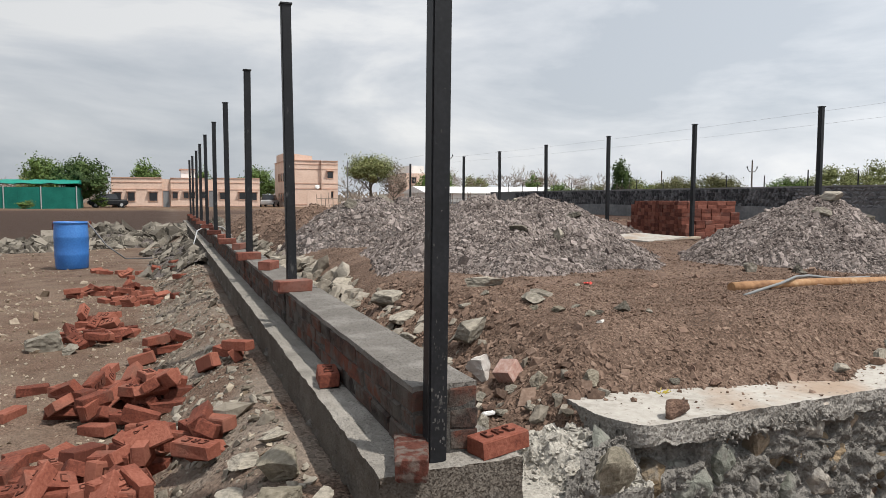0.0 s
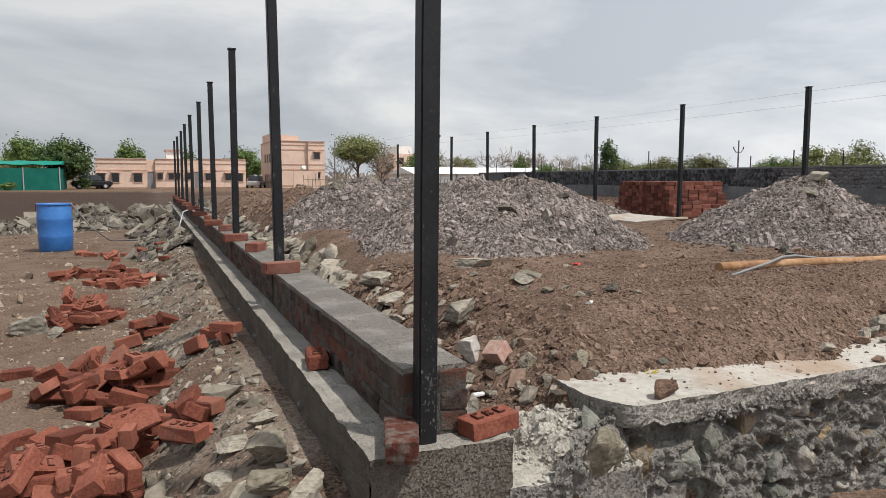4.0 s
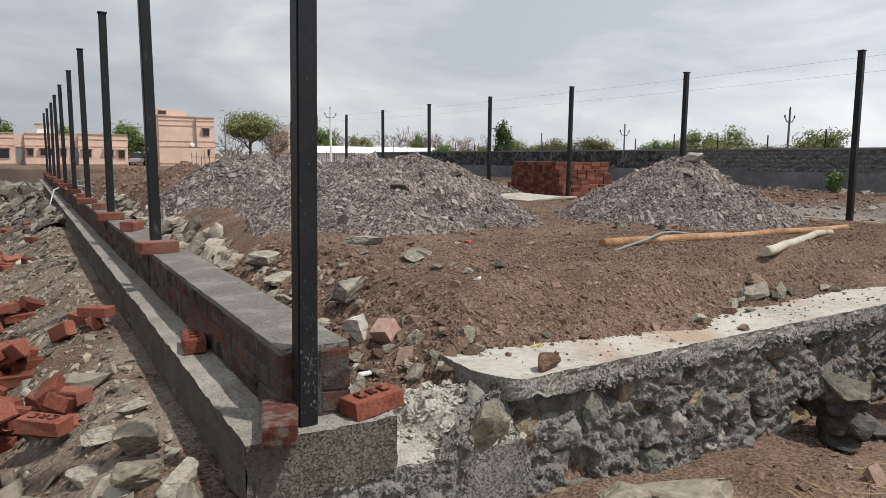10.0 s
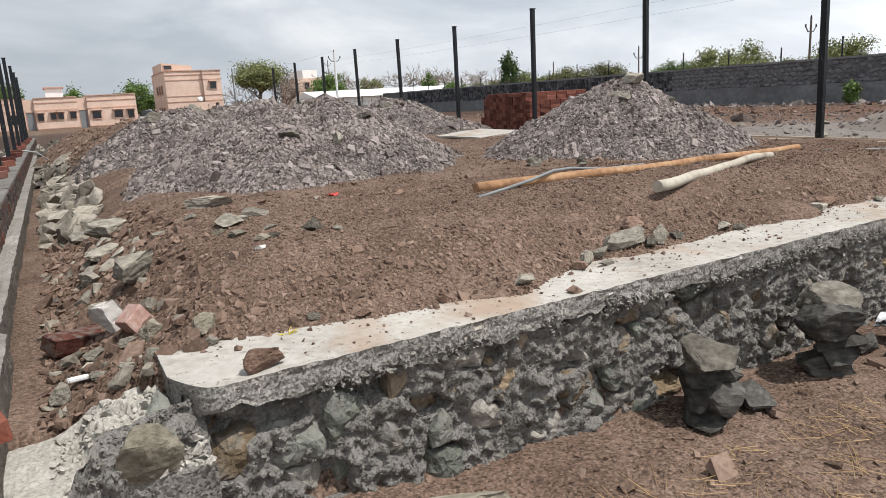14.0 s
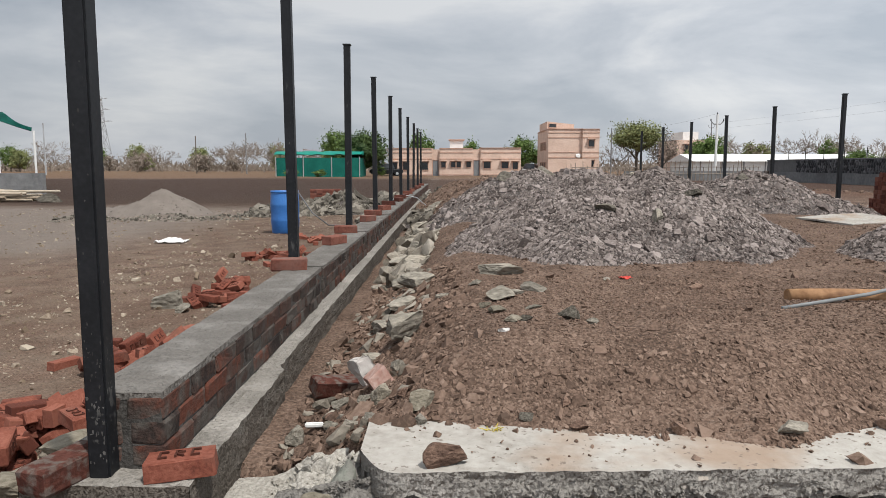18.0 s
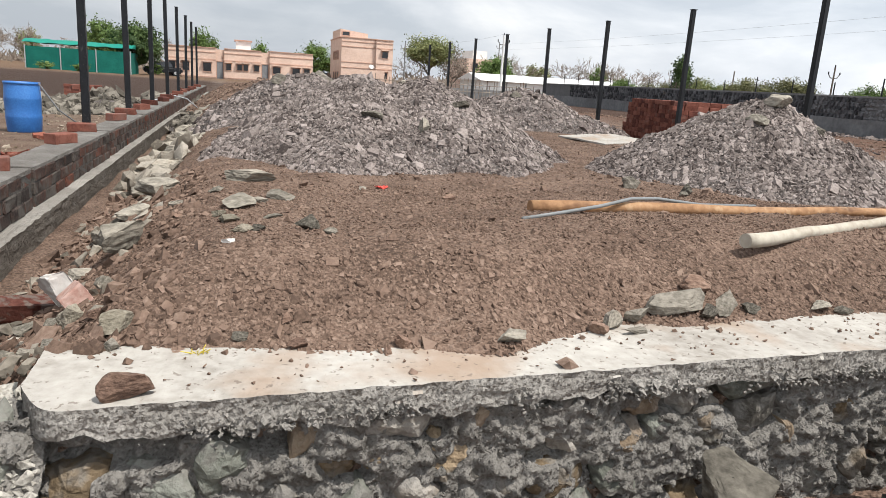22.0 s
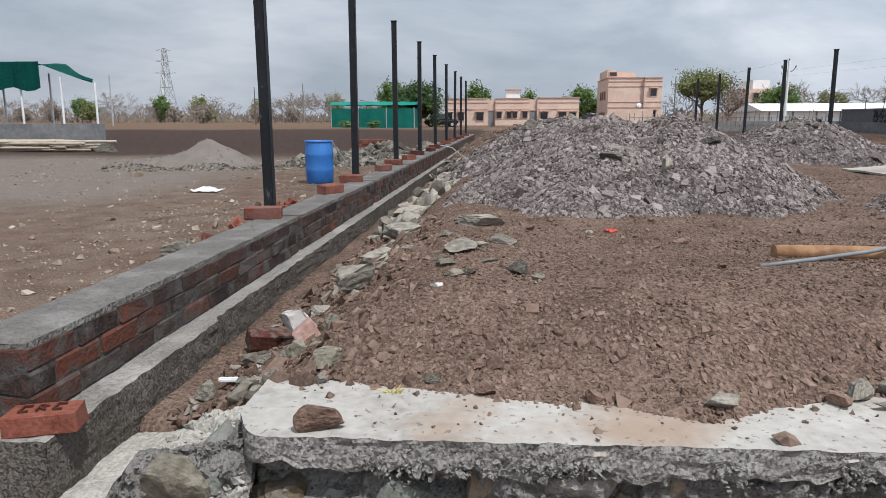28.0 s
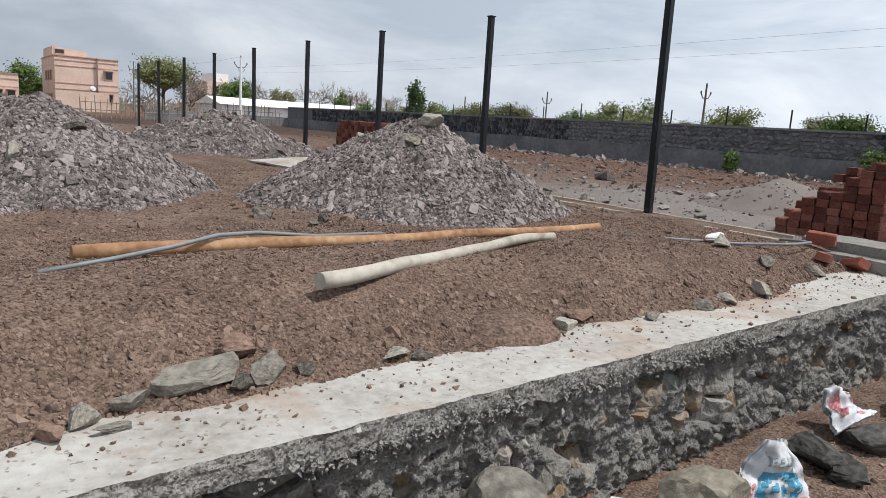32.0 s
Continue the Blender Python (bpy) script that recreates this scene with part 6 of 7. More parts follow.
# ---- yard beyond the wall ----
lay_rock("stone", -1.74, 4.74, 0.38, 0.26, 0.24, 10, M_ROCK, 90, "pale grey building stone in the yard", sink=0.1)
lay_rock("stone", -1.52, 4.55, 0.18, 0.13, 0.10, 60, M_ROCK, 91, "small grey stone in the yard", sink=0.1)
mound("rubble_heap", [(-3.4, 17.6, 0.42, 0.9, 1.4), (-1.9, 18.6, 0.48, 1.2, 1.2), (-0.9, 19.8, 0.55, 1.3, 1.0), (-2.4, 20.6, 0.5, 1.3, 1.4)], "low heap of grey building stones in the yard", 91, 1900, 0.13, bed=M_GRAVEL_BED, material=M_RUBBLE, gap=0.1)
mound("rubble_heap", [(-0.70, 10.2, 0.22, 0.6, 0.6), (-0.65, 12.4, 0.26, 0.8, 0.5), (-0.65, 15.0, 0.30, 1.0, 0.6)], "grey stones heaped along the wall foot", 93, 500, 0.085, bed=M_GRAVEL_BED, material=M_RUBBLE, gap=0.1)
mound("sand_heap", [(-7.15, 17.9, 0.82, 1.15, 1.15), (-8.4, 18.3, 0.32, 1.0, 1.4)], "grey cone of sand in the yard", 95, 300, 0.03, bed=M_SAND, material=M_SAND, gap=0.06)
mound("earth_ridge", [(-8.0, 15.3, 0.22, 0.5, 2.0), (-6.2, 15.6, 0.24, 0.45, 2.2), (-4.9, 15.9, 0.2, 0.4, 1.6)], "broken crust of dark earth in the yard", 97, 900, 0.05, bed=M_GROUND, material=M_RUBBLE, gap=0.1)
brick_stack(-4.2, 24.0, 5, 6, 7, at_z(-4.2, 24.0), 12, "small stack of red bricks at the far end of the yard", 10, 0.0)
for k in range(3):
    loose_brick(pose(-1.75 + 0.3 * k, 10.9 - 0.2 * k, at_z(-1.7, 10.9) + 0.034, 0, 0, 10 + 25 * k), "red brick lying beside the drum", "bricks tipped beside the wall")
bm = bmesh.new()
bmesh.ops.create_grid(bm, x_segments=24, y_segments=16, size=0.5)
for v in bm.verts:
    r2 = v.co.x ** 2 + v.co.y ** 2
    v.co = Vector((v.co.x * 0.50, v.co.y * 0.36, 0.02 + 0.24 * max(0.0, 0.22 - r2) + 0.05 * abs(noise.fractal(v.co * 5.0, 1.0, 2.0, 4))))
bmesh.ops.solidify(bm, geom=bm.faces[:], thickness=0.01)
thing("sack_cloth", pose(-4.0, 10.55, at_z(-4.0, 10.55)), "crumpled white sack lying in the yard", "sack", data=to_mesh("sack_cloth", bm, M_CLOTH, True))
bm = bmesh.new()
sweep(bm, [(-2.06, 12.1, 0.93), (-1.96, 12.05, 0.8), (-1.75, 12.0, 0.5), (-1.45, 12.1, 0.25), (-1.0, 12.4, 0.22)], [0.014] * 5, 6)
thing("rope", Matrix(), "dark rope hanging from the drum", "rope", data=to_mesh("rope", bm, M_CABLE, True))
bm = bmesh.new()
sweep(bm, [(-0.32, 11.6, 0.38), (-0.2, 12.0, 0.75), (0.05, 12.4, 0.84), (0.30, 12.6, 0.78), (0.55, 12.8, 0.55), (0.9, 13.0, 0.60)], [0.012] * 6, 6)
thing("hose", Matrix(), "pale hose draped over the dwarf wall", "hose", data=to_mesh("hose", bm, M_STEEL, True))

# ---- land beyond ----
bm = bar("b", edge_run(29.9, 30.15, 0.0, 1.12, 2, 6), list(np.arange(-40.0, -17.2, 0.4)), lambda s, a, b: (s, a, b), 0.01, 23, 1.5)
thing("wall_yard", Matrix(), "grey concrete yard wall with a worn face", "concrete wall", kind="structure", data=to_mesh("wall_yard", bm, M_RENDER))
r_ = random.Random(6)
for k in range(20):
    x, y = -17.2 + r_.uniform(-1.4, 0.8), 24.6 + r_.uniform(-0.8, 0.8) * (1 - k / 30)
    l_, a = r_.uniform(3.0, 5.0), r_.uniform(-0.20, 0.20)
    z = at_z(x, y) + 0.06 + 0.085 * (k // 4)
    bm = bmesh.new()
    tube(bm, (-l_ / 2, 0, 0), (l_ / 2, 0, 0), 0.06, 0.05, 8)
    thing("timber_pole", pose(x, y, z, 0, 0, math.degrees(a)), "weathered wooden pole stacked by the yard wall", "timber pole", "poles stacked by the yard wall", data=to_mesh("timber_pole", bm, M_PLANK))
lay_rock("stone", -14.4, 24.6, 1.1, 0.6, 0.45, 10, M_DARKROCK, 401, "dark lump of broken earth near the poles", sink=0.1)

# shade net on posts
net = thing("shade_net", Matrix(), "green shade net stretched over white posts", "shade net")
for x, zt in ((-37.5, 4.3), (-33.2, 4.2), (-28.9, 4.0), (-25.9, 3.9), (-23.5, 3.65), (-21.5, 3.35)):
    for yy in (36.0, 38.6) if x < -24 else (36.0,):
        bm = bmesh.new()
        tube(bm, (x, yy, 0.0), (x, yy, zt + (0.1 if yy > 37 else 0)), 0.06, 0.06, 8)
        part("post", bm, M_WHITE, net, "white-painted post")
bm = bmesh.new()
nx_, ny_ = 60, 14
g = []
for j in range(ny_ + 1):
    r = []
    for i in range(nx_ + 1):
        x = -38.0 + 16.4 * i / nx_
        zt = 4.35 - 0.10 * max(0, x + 33) / 4 - 0.95 * max(0.0, (x + 24.6)) / 3.0
        sag = 0.10 * math.sin(math.pi * ((x + 38) % 4.2) / 4.2) + 0.12 * math.sin(math.pi * j / ny_)
        r.append(bm.verts.new((x, 35.9 + 2.8 * (1 - 0.95 * step(-25.5, -21.6, x)) * j / ny_, zt + 0.15 * j / ny_ - sag + 0.28)))
    g.append(r)
for j in range(ny_):
    for i in range(nx_):
        bm.faces.new((g[j][i], g[j][i + 1], g[j + 1][i + 1], g[j + 1][i]))
bmesh.ops.solidify(bm, geom=bm.faces[:], thickness=0.03)
part("roof_net", bm, M_NET, net)
bm = bmesh.new()
for i in range(32):
    x0, x1 = -38 + 0.42 * i, -38 + 0.42 * (i + 1)
    d0, d1 = 1.5 + 0.12 * math.sin(i * 1.3), 1.5 + 0.12 * math.sin((i + 1) * 1.3)
    vs = [bm.verts.new(v) for v in ((x0, 35.86 + 0.05 * math.sin(i * 2.1), 4.48), (x1, 35.86 + 0.05 * math.sin(i * 2.1 + 2.1), 4.48), (x1, 35.88 + 0.08 * math.sin(i * 2.1 + 2.1), 4.48 - d1), (x0, 35.88 + 0.08 * math.sin(i * 2.1), 4.48 - d0))]
    bm.faces.new(vs)
bmesh.ops.solidify(bm, geom=bm.faces[:], thickness=0.02)
part("side_net", bm, M_NET, net, "darker hanging net side")

# green net shed
shed = thing("net_shed", Matrix(), "long green shade-net shed with an arched roof", "shed")
bm = bmesh.new()
box(bm, -17.45, 72, 0.15, -8.5, 77, 2.35)
part("side_net", bm, M_NET, shed, "dark green net walls")
bm = bmesh.new()
ring = []
for i in range(13):
    x = -17.6 + 9.25 * i / 12
    ring.append([bm.verts.new((x, 71.9 + 5.2 * j / 8, 2.30 + 0.78 * math.sin(math.pi * (0.12 + 0.76 * j / 8)) ** 0.7 + 0.05 * math.sin(i * 2.3 + j))) for j in range(9)])
for a, b in zip(ring, ring[1:]):
    for j in range(8):
        bm.faces.new((a[j], b[j], b[j + 1], a[j + 1]))
bm.faces.new(ring[0])
bm.faces.new(ring[-1][::-1])
part("roof_net", bm, M_NETROOF, shed, "bright green net roof")
for x in (-17.4, -14.5, -11.5, -8.55):
    bm = bmesh.new()
    tube(bm, (x, 71.93, 0.1), (x, 71.93, 2.45), 0.05, 0.05, 6)
    part("post", bm, M_STEEL, shed)


def window(parent, x0, x1, z0, z1, y, shade=True, axis_=0, material=None):
    """A window on a wall facing -y (or -x): frame, pane, sill and sunshade."""
    def put(bm, a0, b0, c0, a1, b1, c1):
        if axis_ == 0:
            box(bm, a0, y + b0, c0, a1, y + b1, c1)
        else:
            box(bm, y + b0, a0, c0, y + b1, a1, c1)
    fr = bmesh.new()
    w = 0.07
    put(fr, x0 - w, -0.07, z0 - w, x0, 0.04, z1 + w)
    put(fr, x1, -0.07, z0 - w, x1 + w, 0.04, z1 + w)
    put(fr, x0, -0.068, z1, x1, 0.04, z1 + w)
    put(fr, x0, -0.068, z0 - w, x1, 0.04, z0)
    win = part("window", fr, M_PLASTER_LINE, parent)
    pn = bmesh.new()
    put(pn, x0, -0.02, z0, x1, 0.03, z1)
    part("pane", pn, material or M_GLASS, win)
    if shade:
        sh = bmesh.new()
        put(sh, x0 - 0.15, -0.40, z1 + 0.10, x1 + 0.15, 0.03, z1 + 0.17)
        part("sunshade", sh, M_PLASTER, win)
    return win


# single-storey row
row = thing("row_house", Matrix(), "single-storey pink plastered house row with dark windows", "house")
for x0, x1, y0, zt in ((-6.1, -1.1, 80.0, 3.50), (-1.1, -0.25, 80.35, 3.42), (-0.25, 3.64, 80.0, 3.50), (3.64, 4.53, 80.35, 3.42), (4.53, 9.25, 80.0, 3.55)):
    bm = bmesh.new()
    box(bm, x0 + 0.004, y0, 0.0, x1 - 0.004, 88, zt)
    part("wall", bm, M_PLASTER, row)
    if y0 < 80.2:
        for z in (2.28, 3.02, 0.45):
            bm = bmesh.new()
            box(bm, x0, y0 - 0.05, z, x1, y0 + 0.01, z + 0.07)
            part("plaster_band", bm, M_PLASTER_LINE, row)
        bm = bmesh.new()
        box(bm, x0, y0 - 0.08, zt, x1, 88, zt + 0.08)
        part("parapet", bm, M_PLASTER_LINE, row)
for x0, x1, z0, z1 in ((-4.5, -3.85, 1.05, 1.95), (-2.4, -1.6, 1.05, 1.95), (-0.04, 0.47, 1.32, 1.98), (1.11, 1.59, 1.36, 1.98), (1.78, 2.24, 1.36, 1.98), (2.89, 3.41, 1.36, 2.0), (4.92, 5.71, 1.22, 1.96), (7.0, 7.8, 1.22, 1.95), (8.3, 8.9, 1.1, 1.95), (-5.85, -5.2, 1.0, 1.9)):
    window(row, x0, x1, z0, z1, 80.0)
for x0, x1 in ((-1.02, -0.36), (3.74, 4.42)):
    window(row, x0, x1, 0.3, 2.15, 80.35, False, 0, M_DOOR)
bm = bmesh.new()
box(bm, 0.95, 84, 3.4, 2.6, 87, 4.60)
part("roof_cabin", bm, M_WHITE, row, "whitewashed roof cabin")
bm = bmesh.new()
box(bm, 0.8, 83.8, 4.60, 2.75, 87.2, 4.72)
part("cabin_roof", bm, M_PLASTER_LINE, row)

# two-storey house
two = thing("two_storey_house", Matrix(), "two-storey pink plastered house with a roof cabin", "house")
for x0, x1, y0, zt in ((12.4, 16.3, 80.0, 5.72), (16.3, 18.25, 79.6, 5.68)):
    bm = bmesh.new()
    box(bm, x0 + 0.004, y0, 0.0, x1 - 0.004, 90, zt)
    part("wall", bm, M_PLASTER, two)
    for z in (0.6, 2.45, 3.05, 4.75, 5.3):
        bm = bmesh.new()
        box(bm, x0 - 0.04, y0 - 0.05, z, x1, y0 + 0.01, z + 0.06)
        part("plaster_band", bm, M_PLASTER_LINE, two)
    bm = bmesh.new()
    box(bm, x0 - 0.06, y0 - 0.08, zt, x1 + 0.03, 90, zt + 0.09)
    part("parapet", bm, M_PLASTER_LINE, two)
bm = bmesh.new()
vs = box(bm, 12.5, 82, 5.7, 15.7, 89, 6.75)
for v in vs:
    if v.co.z > 6 and v.co.x > 14:
        v.co.z -= 0.35
part("roof_cabin", bm, M_PLASTER, two)
window(two, 12.75, 13.55, 6.05, 6.45, 82.0, False)
window(two, 17.0, 17.65, 3.72, 4.45, 79.6)
window(two, 17.0, 17.65, 1.42, 2.12, 79.6)
for y0 in (82.0, 83.8, 85.6):
    window(two, y0, y0 + 1.0, 3.4, 4.3, 12.4, False, 1)
    window(two, y0, y0 + 1.0, 1.0, 1.9, 12.4, False, 1)
bm = bmesh.new()
box(bm, 14.2, 77.5, 0.0, 16.95, 77.7, 2.30)
part("yard_wall", bm, M_PLASTER, two)
bm = bmesh.new()
bmesh.ops.create_cone(bm, segments=16, radius1=0.30, radius2=0.05, depth=0.12, cap_ends=True, matrix=pose(15.9, 79.85, 2.75, 60, 0, 0))
part("dish", bm, M_WHITE, two, "white satellite dish")

# third house and long white shed far behind
far_house = thing("far_house", Matrix(), "pink plastered house far behind the trees", "house")
bm = bmesh.new()
box(bm, 37.0, 110, 0.0, 43.5, 120, 5.6)
part("wall", bm, M_PLASTER, far_house)
bm = bmesh.new()
box(bm, 38.5, 112, 5.6, 41.0, 118, 7.0)
part("roof_cabin", bm, M_WHITE, far_house)
for x0, z0 in ((38, 1.5), (40.2, 1.5), (42, 1.5), (38, 3.9), (40.2, 3.9), (42, 3.9)):
    window(far_house, x0, x0 + 0.8, z0, z0 + 1.0, 110)
shed2 = thing("white_shed", Matrix(), "long low white-roofed shed beyond the wall", "shed")
bm = bmesh.new()
box(bm, 26.0, 70, 0.0, 46.0, 78, 1.95)
part("wall", bm, M_WHITE, shed2)
bm = bmesh.new()
for x0, x1 in ((25.7, 36.0), (36.0, 46.3)):
    vs = [bm.verts.new(v) for v in ((x0, 69.6, 1.95), (x1, 69.6, 1.95), (x1, 74, 2.75), (x0, 74, 2.75), (x1, 78.4, 1.95), (x0, 78.4, 1.95))]
    bm.faces.new((vs[0], vs[1], vs[2], vs[3]))
    bm.faces.new((vs[3], vs[2], vs[4], vs[5]))
    bm.faces.new((vs[0], vs[3], vs[5]))
    bm.faces.new((vs[1], vs[4], vs[2]))
part("roof", bm, M_WHITE, shed2, "white sheet roof")
for k in range(9):
    bm = bmesh.new()
    box(bm, 26.5 + 2.2 * k, 69.9, 0.2, 26.6 + 2.2 * k, 70.0, 1.95)
    part("mullion", bm, M_RENDER, shed2)

# compound wall: rubble above, render at the foot, coping, fence posts
compound = thing("wall_compound", Matrix(), "dark rubble compound wall with a grey rendered foot", "compound wall", kind="structure")
bm = bmesh.new()
box(bm, 27.50, -30, -0.2, 27.90, 57, 1.90)
part("core", bm, M_COMPOUND_BED, compound)
bm = bar("b", edge_run(27.38, 27.52, -0.1, 0.98, 2, 5), list(np.arange(-30, 57, 0.5)), lambda s, a, b: (a, s, b + 0.02 * math.sin(s)), 0.02, 44, 0.8)
part("rendered_foot", bm, M_FOOT, compound, "grey cement-rendered foot")
bm = bmesh.new()
box(bm, 27.44, -30, 1.90, 27.96, 57, 1.98)
part("coping", bm, M_RENDER, compound)
CS = [boulder_mesh("stone", 500 + k, M_COMPOUND, 1.0, 8, 0.04, 2) for k in range(8)]
r_ = random.Random(15)
jp, jn = [], 0
for c in range(5):
    y = -8.0 + r_.uniform(-0.3, 0)
    while y < 52:
        w = r_.uniform(0.16, 0.36)
        z = 1.05 + 0.185 * c + r_.uniform(-0.03, 0.03)
        m = pose(27.50, y + w / 2, z, r_.uniform(-20, 20), 0, 0) @ Matrix.Diagonal((0.12, w * 0.98, r_.uniform(0.16, 0.21), 1))
        if 9 < y < 23:
            ob = new("stone", CS[r_.randrange(8)])
            ob.matrix_world = m
            ob.parent = compound
        else:
            jp.append(m)
        y += w
v_, f_ = flake(9, 1.0, 1.0)
vv = np.concatenate([(np.array(m)[:3, :3] @ v_.T).T + np.array(m)[:3, 3] for m in jp])
ff = np.concatenate([f_ + len(v_) * k for k in range(len(jp))])
rest = part("rubble_courses", np_mesh("rubble_courses", vv, ff, M_COMPOUND), M_COMPOUND, compound)
tagged(rest, kind="stuff")
for k in range(24):
    bm = bmesh.new()
    tube(bm, (27.7, -6 + 2.6 * k, 1.9), (27.7, -6 + 2.6 * k, 2.55 + 0.1 * (k % 3)), 0.03, 0.03, 6)
    part("fence_stake", bm, M_POST, compound, "thin dark fence stake")
bm = bar("b", edge_run(-0.15, 0.15, 0.0, 1.05, 1, 2), list(np.arange(16.0, 27.6, 0.5)), lambda s, a, b: (s, 57 + a + (s - 27) * -0.15, b), 0.02, 61, 1.0)
thing("wall_north_low", Matrix(), "low grey boundary wall", "boundary wall", kind="structure", data=to_mesh("wall_north_low", bm, M_RENDER))

# stake fence
fence = thing("stake_fence", Matrix(), "rough fence of thin wooden stakes", "fence")
r_ = random.Random(3)
for k in range(46):
    x = 11.0 + 0.34 * k
    bm = bmesh.new()
    tube(bm, (x, 56, 0.1), (x + r_.uniform(-0.1, 0.1), 56, r_.uniform(1.35, 1.95)), 0.04, 0.03, 5)
    part("stake", bm, M_TWIG, fence)
for z in (0.8, 1.35):
    bm = bmesh.new()
    tube(bm, (11, 55.95, z), (26.5, 55.95, z + 0.05), 0.03, 0.03, 5)
    part("rail", bm, M_TWIG, fence)


# ---- trees ----
def branch(bm, p, d, length, r, depth, rs_, tips, spread=0.6, lift=0.12):
    q = p + d * length
    r = max(r, 0.02)
    tube(bm, p, q, r, r * 0.62, 5 if depth > 1 else 3, False)
    tips.append((q, r))
    if depth == 0:
        return
    for _ in range(rs_.choice((2, 3, 3, 4))):
        e_ = (d + Vector((rs_.gauss(0, spread), rs_.gauss(0, spread), rs_.gauss(lift, spread * 0.6)))).normalized()
        branch(bm, p + d * length * rs_.uniform(0.55, 1.0), e_, length * rs_.uniform(0.55, 0.82), r * 0.58, depth - 1, rs_, tips, spread, lift)


def tree(name, x, y, h, crown_r, seed, label, leaf=None, leaves=900, size=0.30, flat=0.75, trunk_r=0.14, low=0.16, z=None, twigs=3, group="trees round the fields", spread=0.15, core=0.40):
    """Trunk and limbs, with a crown of leaf sprays gathered in uneven clumps round the limb ends."""
    rs_ = random.Random(seed)
    z0 = (at_z(x, y) if z is None else z) - 0.05
    ob = thing(name, pose(x, y, z0), label, "tree", group)
    bm, tips = bmesh.new(), []
    th = h * low
    tube(bm, (0, 0, 0), (rs_.uniform(-0.1, 0.1), 0, th), trunk_r, trunk_r * 0.75, 7)
    for k in range(4):
        a = 2 * math.pi * (k + rs_.random()) / 4
        d = Vector((math.cos(a) * 0.75, math.sin(a) * 0.75, 0.9)).normalized()
        branch(bm, Vector((0, 0, th * 0.92)), d, (h - th) * (0.27 if leaf else 0.44), trunk_r * 0.55, twigs, rs_, tips)
    part("trunk", bm, M_BARK if leaf else M_TWIG, ob)
    if leaf:
        r2 = np.random.RandomState(seed)
        leaves, size = int(leaves * 2.4), size * 0.80
        cz, rz_ = th + (h - th) * 0.52, (h - th) * 0.5
        k = 60
        cc = r2.normal(size=(k, 3))
        cc /= np.linalg.norm(cc, axis=1)[:, None]
        cc *= r2.uniform(0.40, 0.88, (k, 1)) * np.array([crown_r, crown_r, rz_ * flat / 0.75])
        cc[:, 2] += cz
        pick = r2.randint(0, k, leaves)
        P = cc[pick] + r2.normal(size=(leaves, 3)) * np.array([crown_r, crown_r, rz_]) * spread
        u = r2.normal(size=(leaves, 3))
        u /= np.linalg.norm(u, axis=1)[:, None]
        w = np.cross(u, r2.normal(size=(leaves, 3)))
        w /= np.linalg.norm(w, axis=1)[:, None]
        s_ = size * r2.uniform(0.5, 1.3, (leaves, 1))
        V = np.stack([P - u * s_ * 0.5, P + w * s_ * 0.28, P + u * s_ * 0.5, P - w * s_ * 0.28], 1).reshape(-1, 3)
        F = np.arange(4 * leaves).reshape(-1, 4)
        if leaf is not M_TWIG:      # dense leaf clumps inside the crown
            hv, hf = hull_rock(seed, 40, 1.0, 1.0)
            F = np.concatenate([F[:, [0, 1, 2]], F[:, [0, 2, 3]]])
            for q in range(0, k, 2):
                F = np.concatenate([F, hf + len(V)])
                V = np.concatenate([V, hv * np.array([crown_r, crown_r, rz_]) * core * r2.uniform(0.6, 1.0) + cc[q] * np.array([0.85, 0.85, 1]) + np.array([0, 0, -0.10 * rz_])])
        part("crown", np_mesh("crown", V, F, leaf), leaf, ob)
    return ob


GT, BT, SH = "broad green tree beyond the field", "bare grey-brown tree without leaves", "round green bush behind the wall"
tree("tree", -8.6, 76.5, 5.0, 2.7, 1, "dark green bushy tree beside the net shed", M_LEAF_DARK, 2600, 0.34, low=0.12)
tree("tree", -14.6, 95, 6.1, 2.5, 2, GT, M_LEAF, 1700, 0.38)
tree("tree", -3.2, 100, 6.0, 2.2, 3, GT, M_LEAF, 1500, 0.38)
tree("tree", 4.0, 101, 5.0, 2.0, 4, GT, M_LEAF, 1100, 0.36)
tree("tree", 11.6, 100, 5.4, 3.0, 5, GT, M_LEAF, 1900, 0.38, low=0.1)
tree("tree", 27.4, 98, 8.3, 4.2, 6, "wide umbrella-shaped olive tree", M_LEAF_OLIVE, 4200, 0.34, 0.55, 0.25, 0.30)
tree("tree", 30.4, 96, 6.2, 2.6, 7, "half-bare brown tree with dry twigs", M_TWIG, 700, 0.30, low=0.2, twigs=4)
tree("tree", 24.6, 97, 5.0, 1.8, 17, BT, None, twigs=4)
tree("tree", 32.5, 84, 5.0, 2.8, 8, GT, M_LEAF, 1900, 0.34, low=0.15)
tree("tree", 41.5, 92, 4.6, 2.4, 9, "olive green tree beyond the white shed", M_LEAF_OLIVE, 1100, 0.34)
for k, (x, y, h) in enumerate(((36.5, 88, 6.3), (39.0, 90, 5.6), (44, 86, 5.8), (47, 84, 6.0), (49.5, 86, 5.4), (52, 84, 5.6), (55, 88, 5.2), (34.4, 90, 5.6), (58, 86, 5.0))):
    tree("tree", x, y, h, 1.5, 20 + k, BT, None, twigs=4, trunk_r=0.10)
tree("tree", 45.8, 82, 4.6, 1.3, 31, "slim green tree among bare ones", M_LEAF, 500, 0.32)
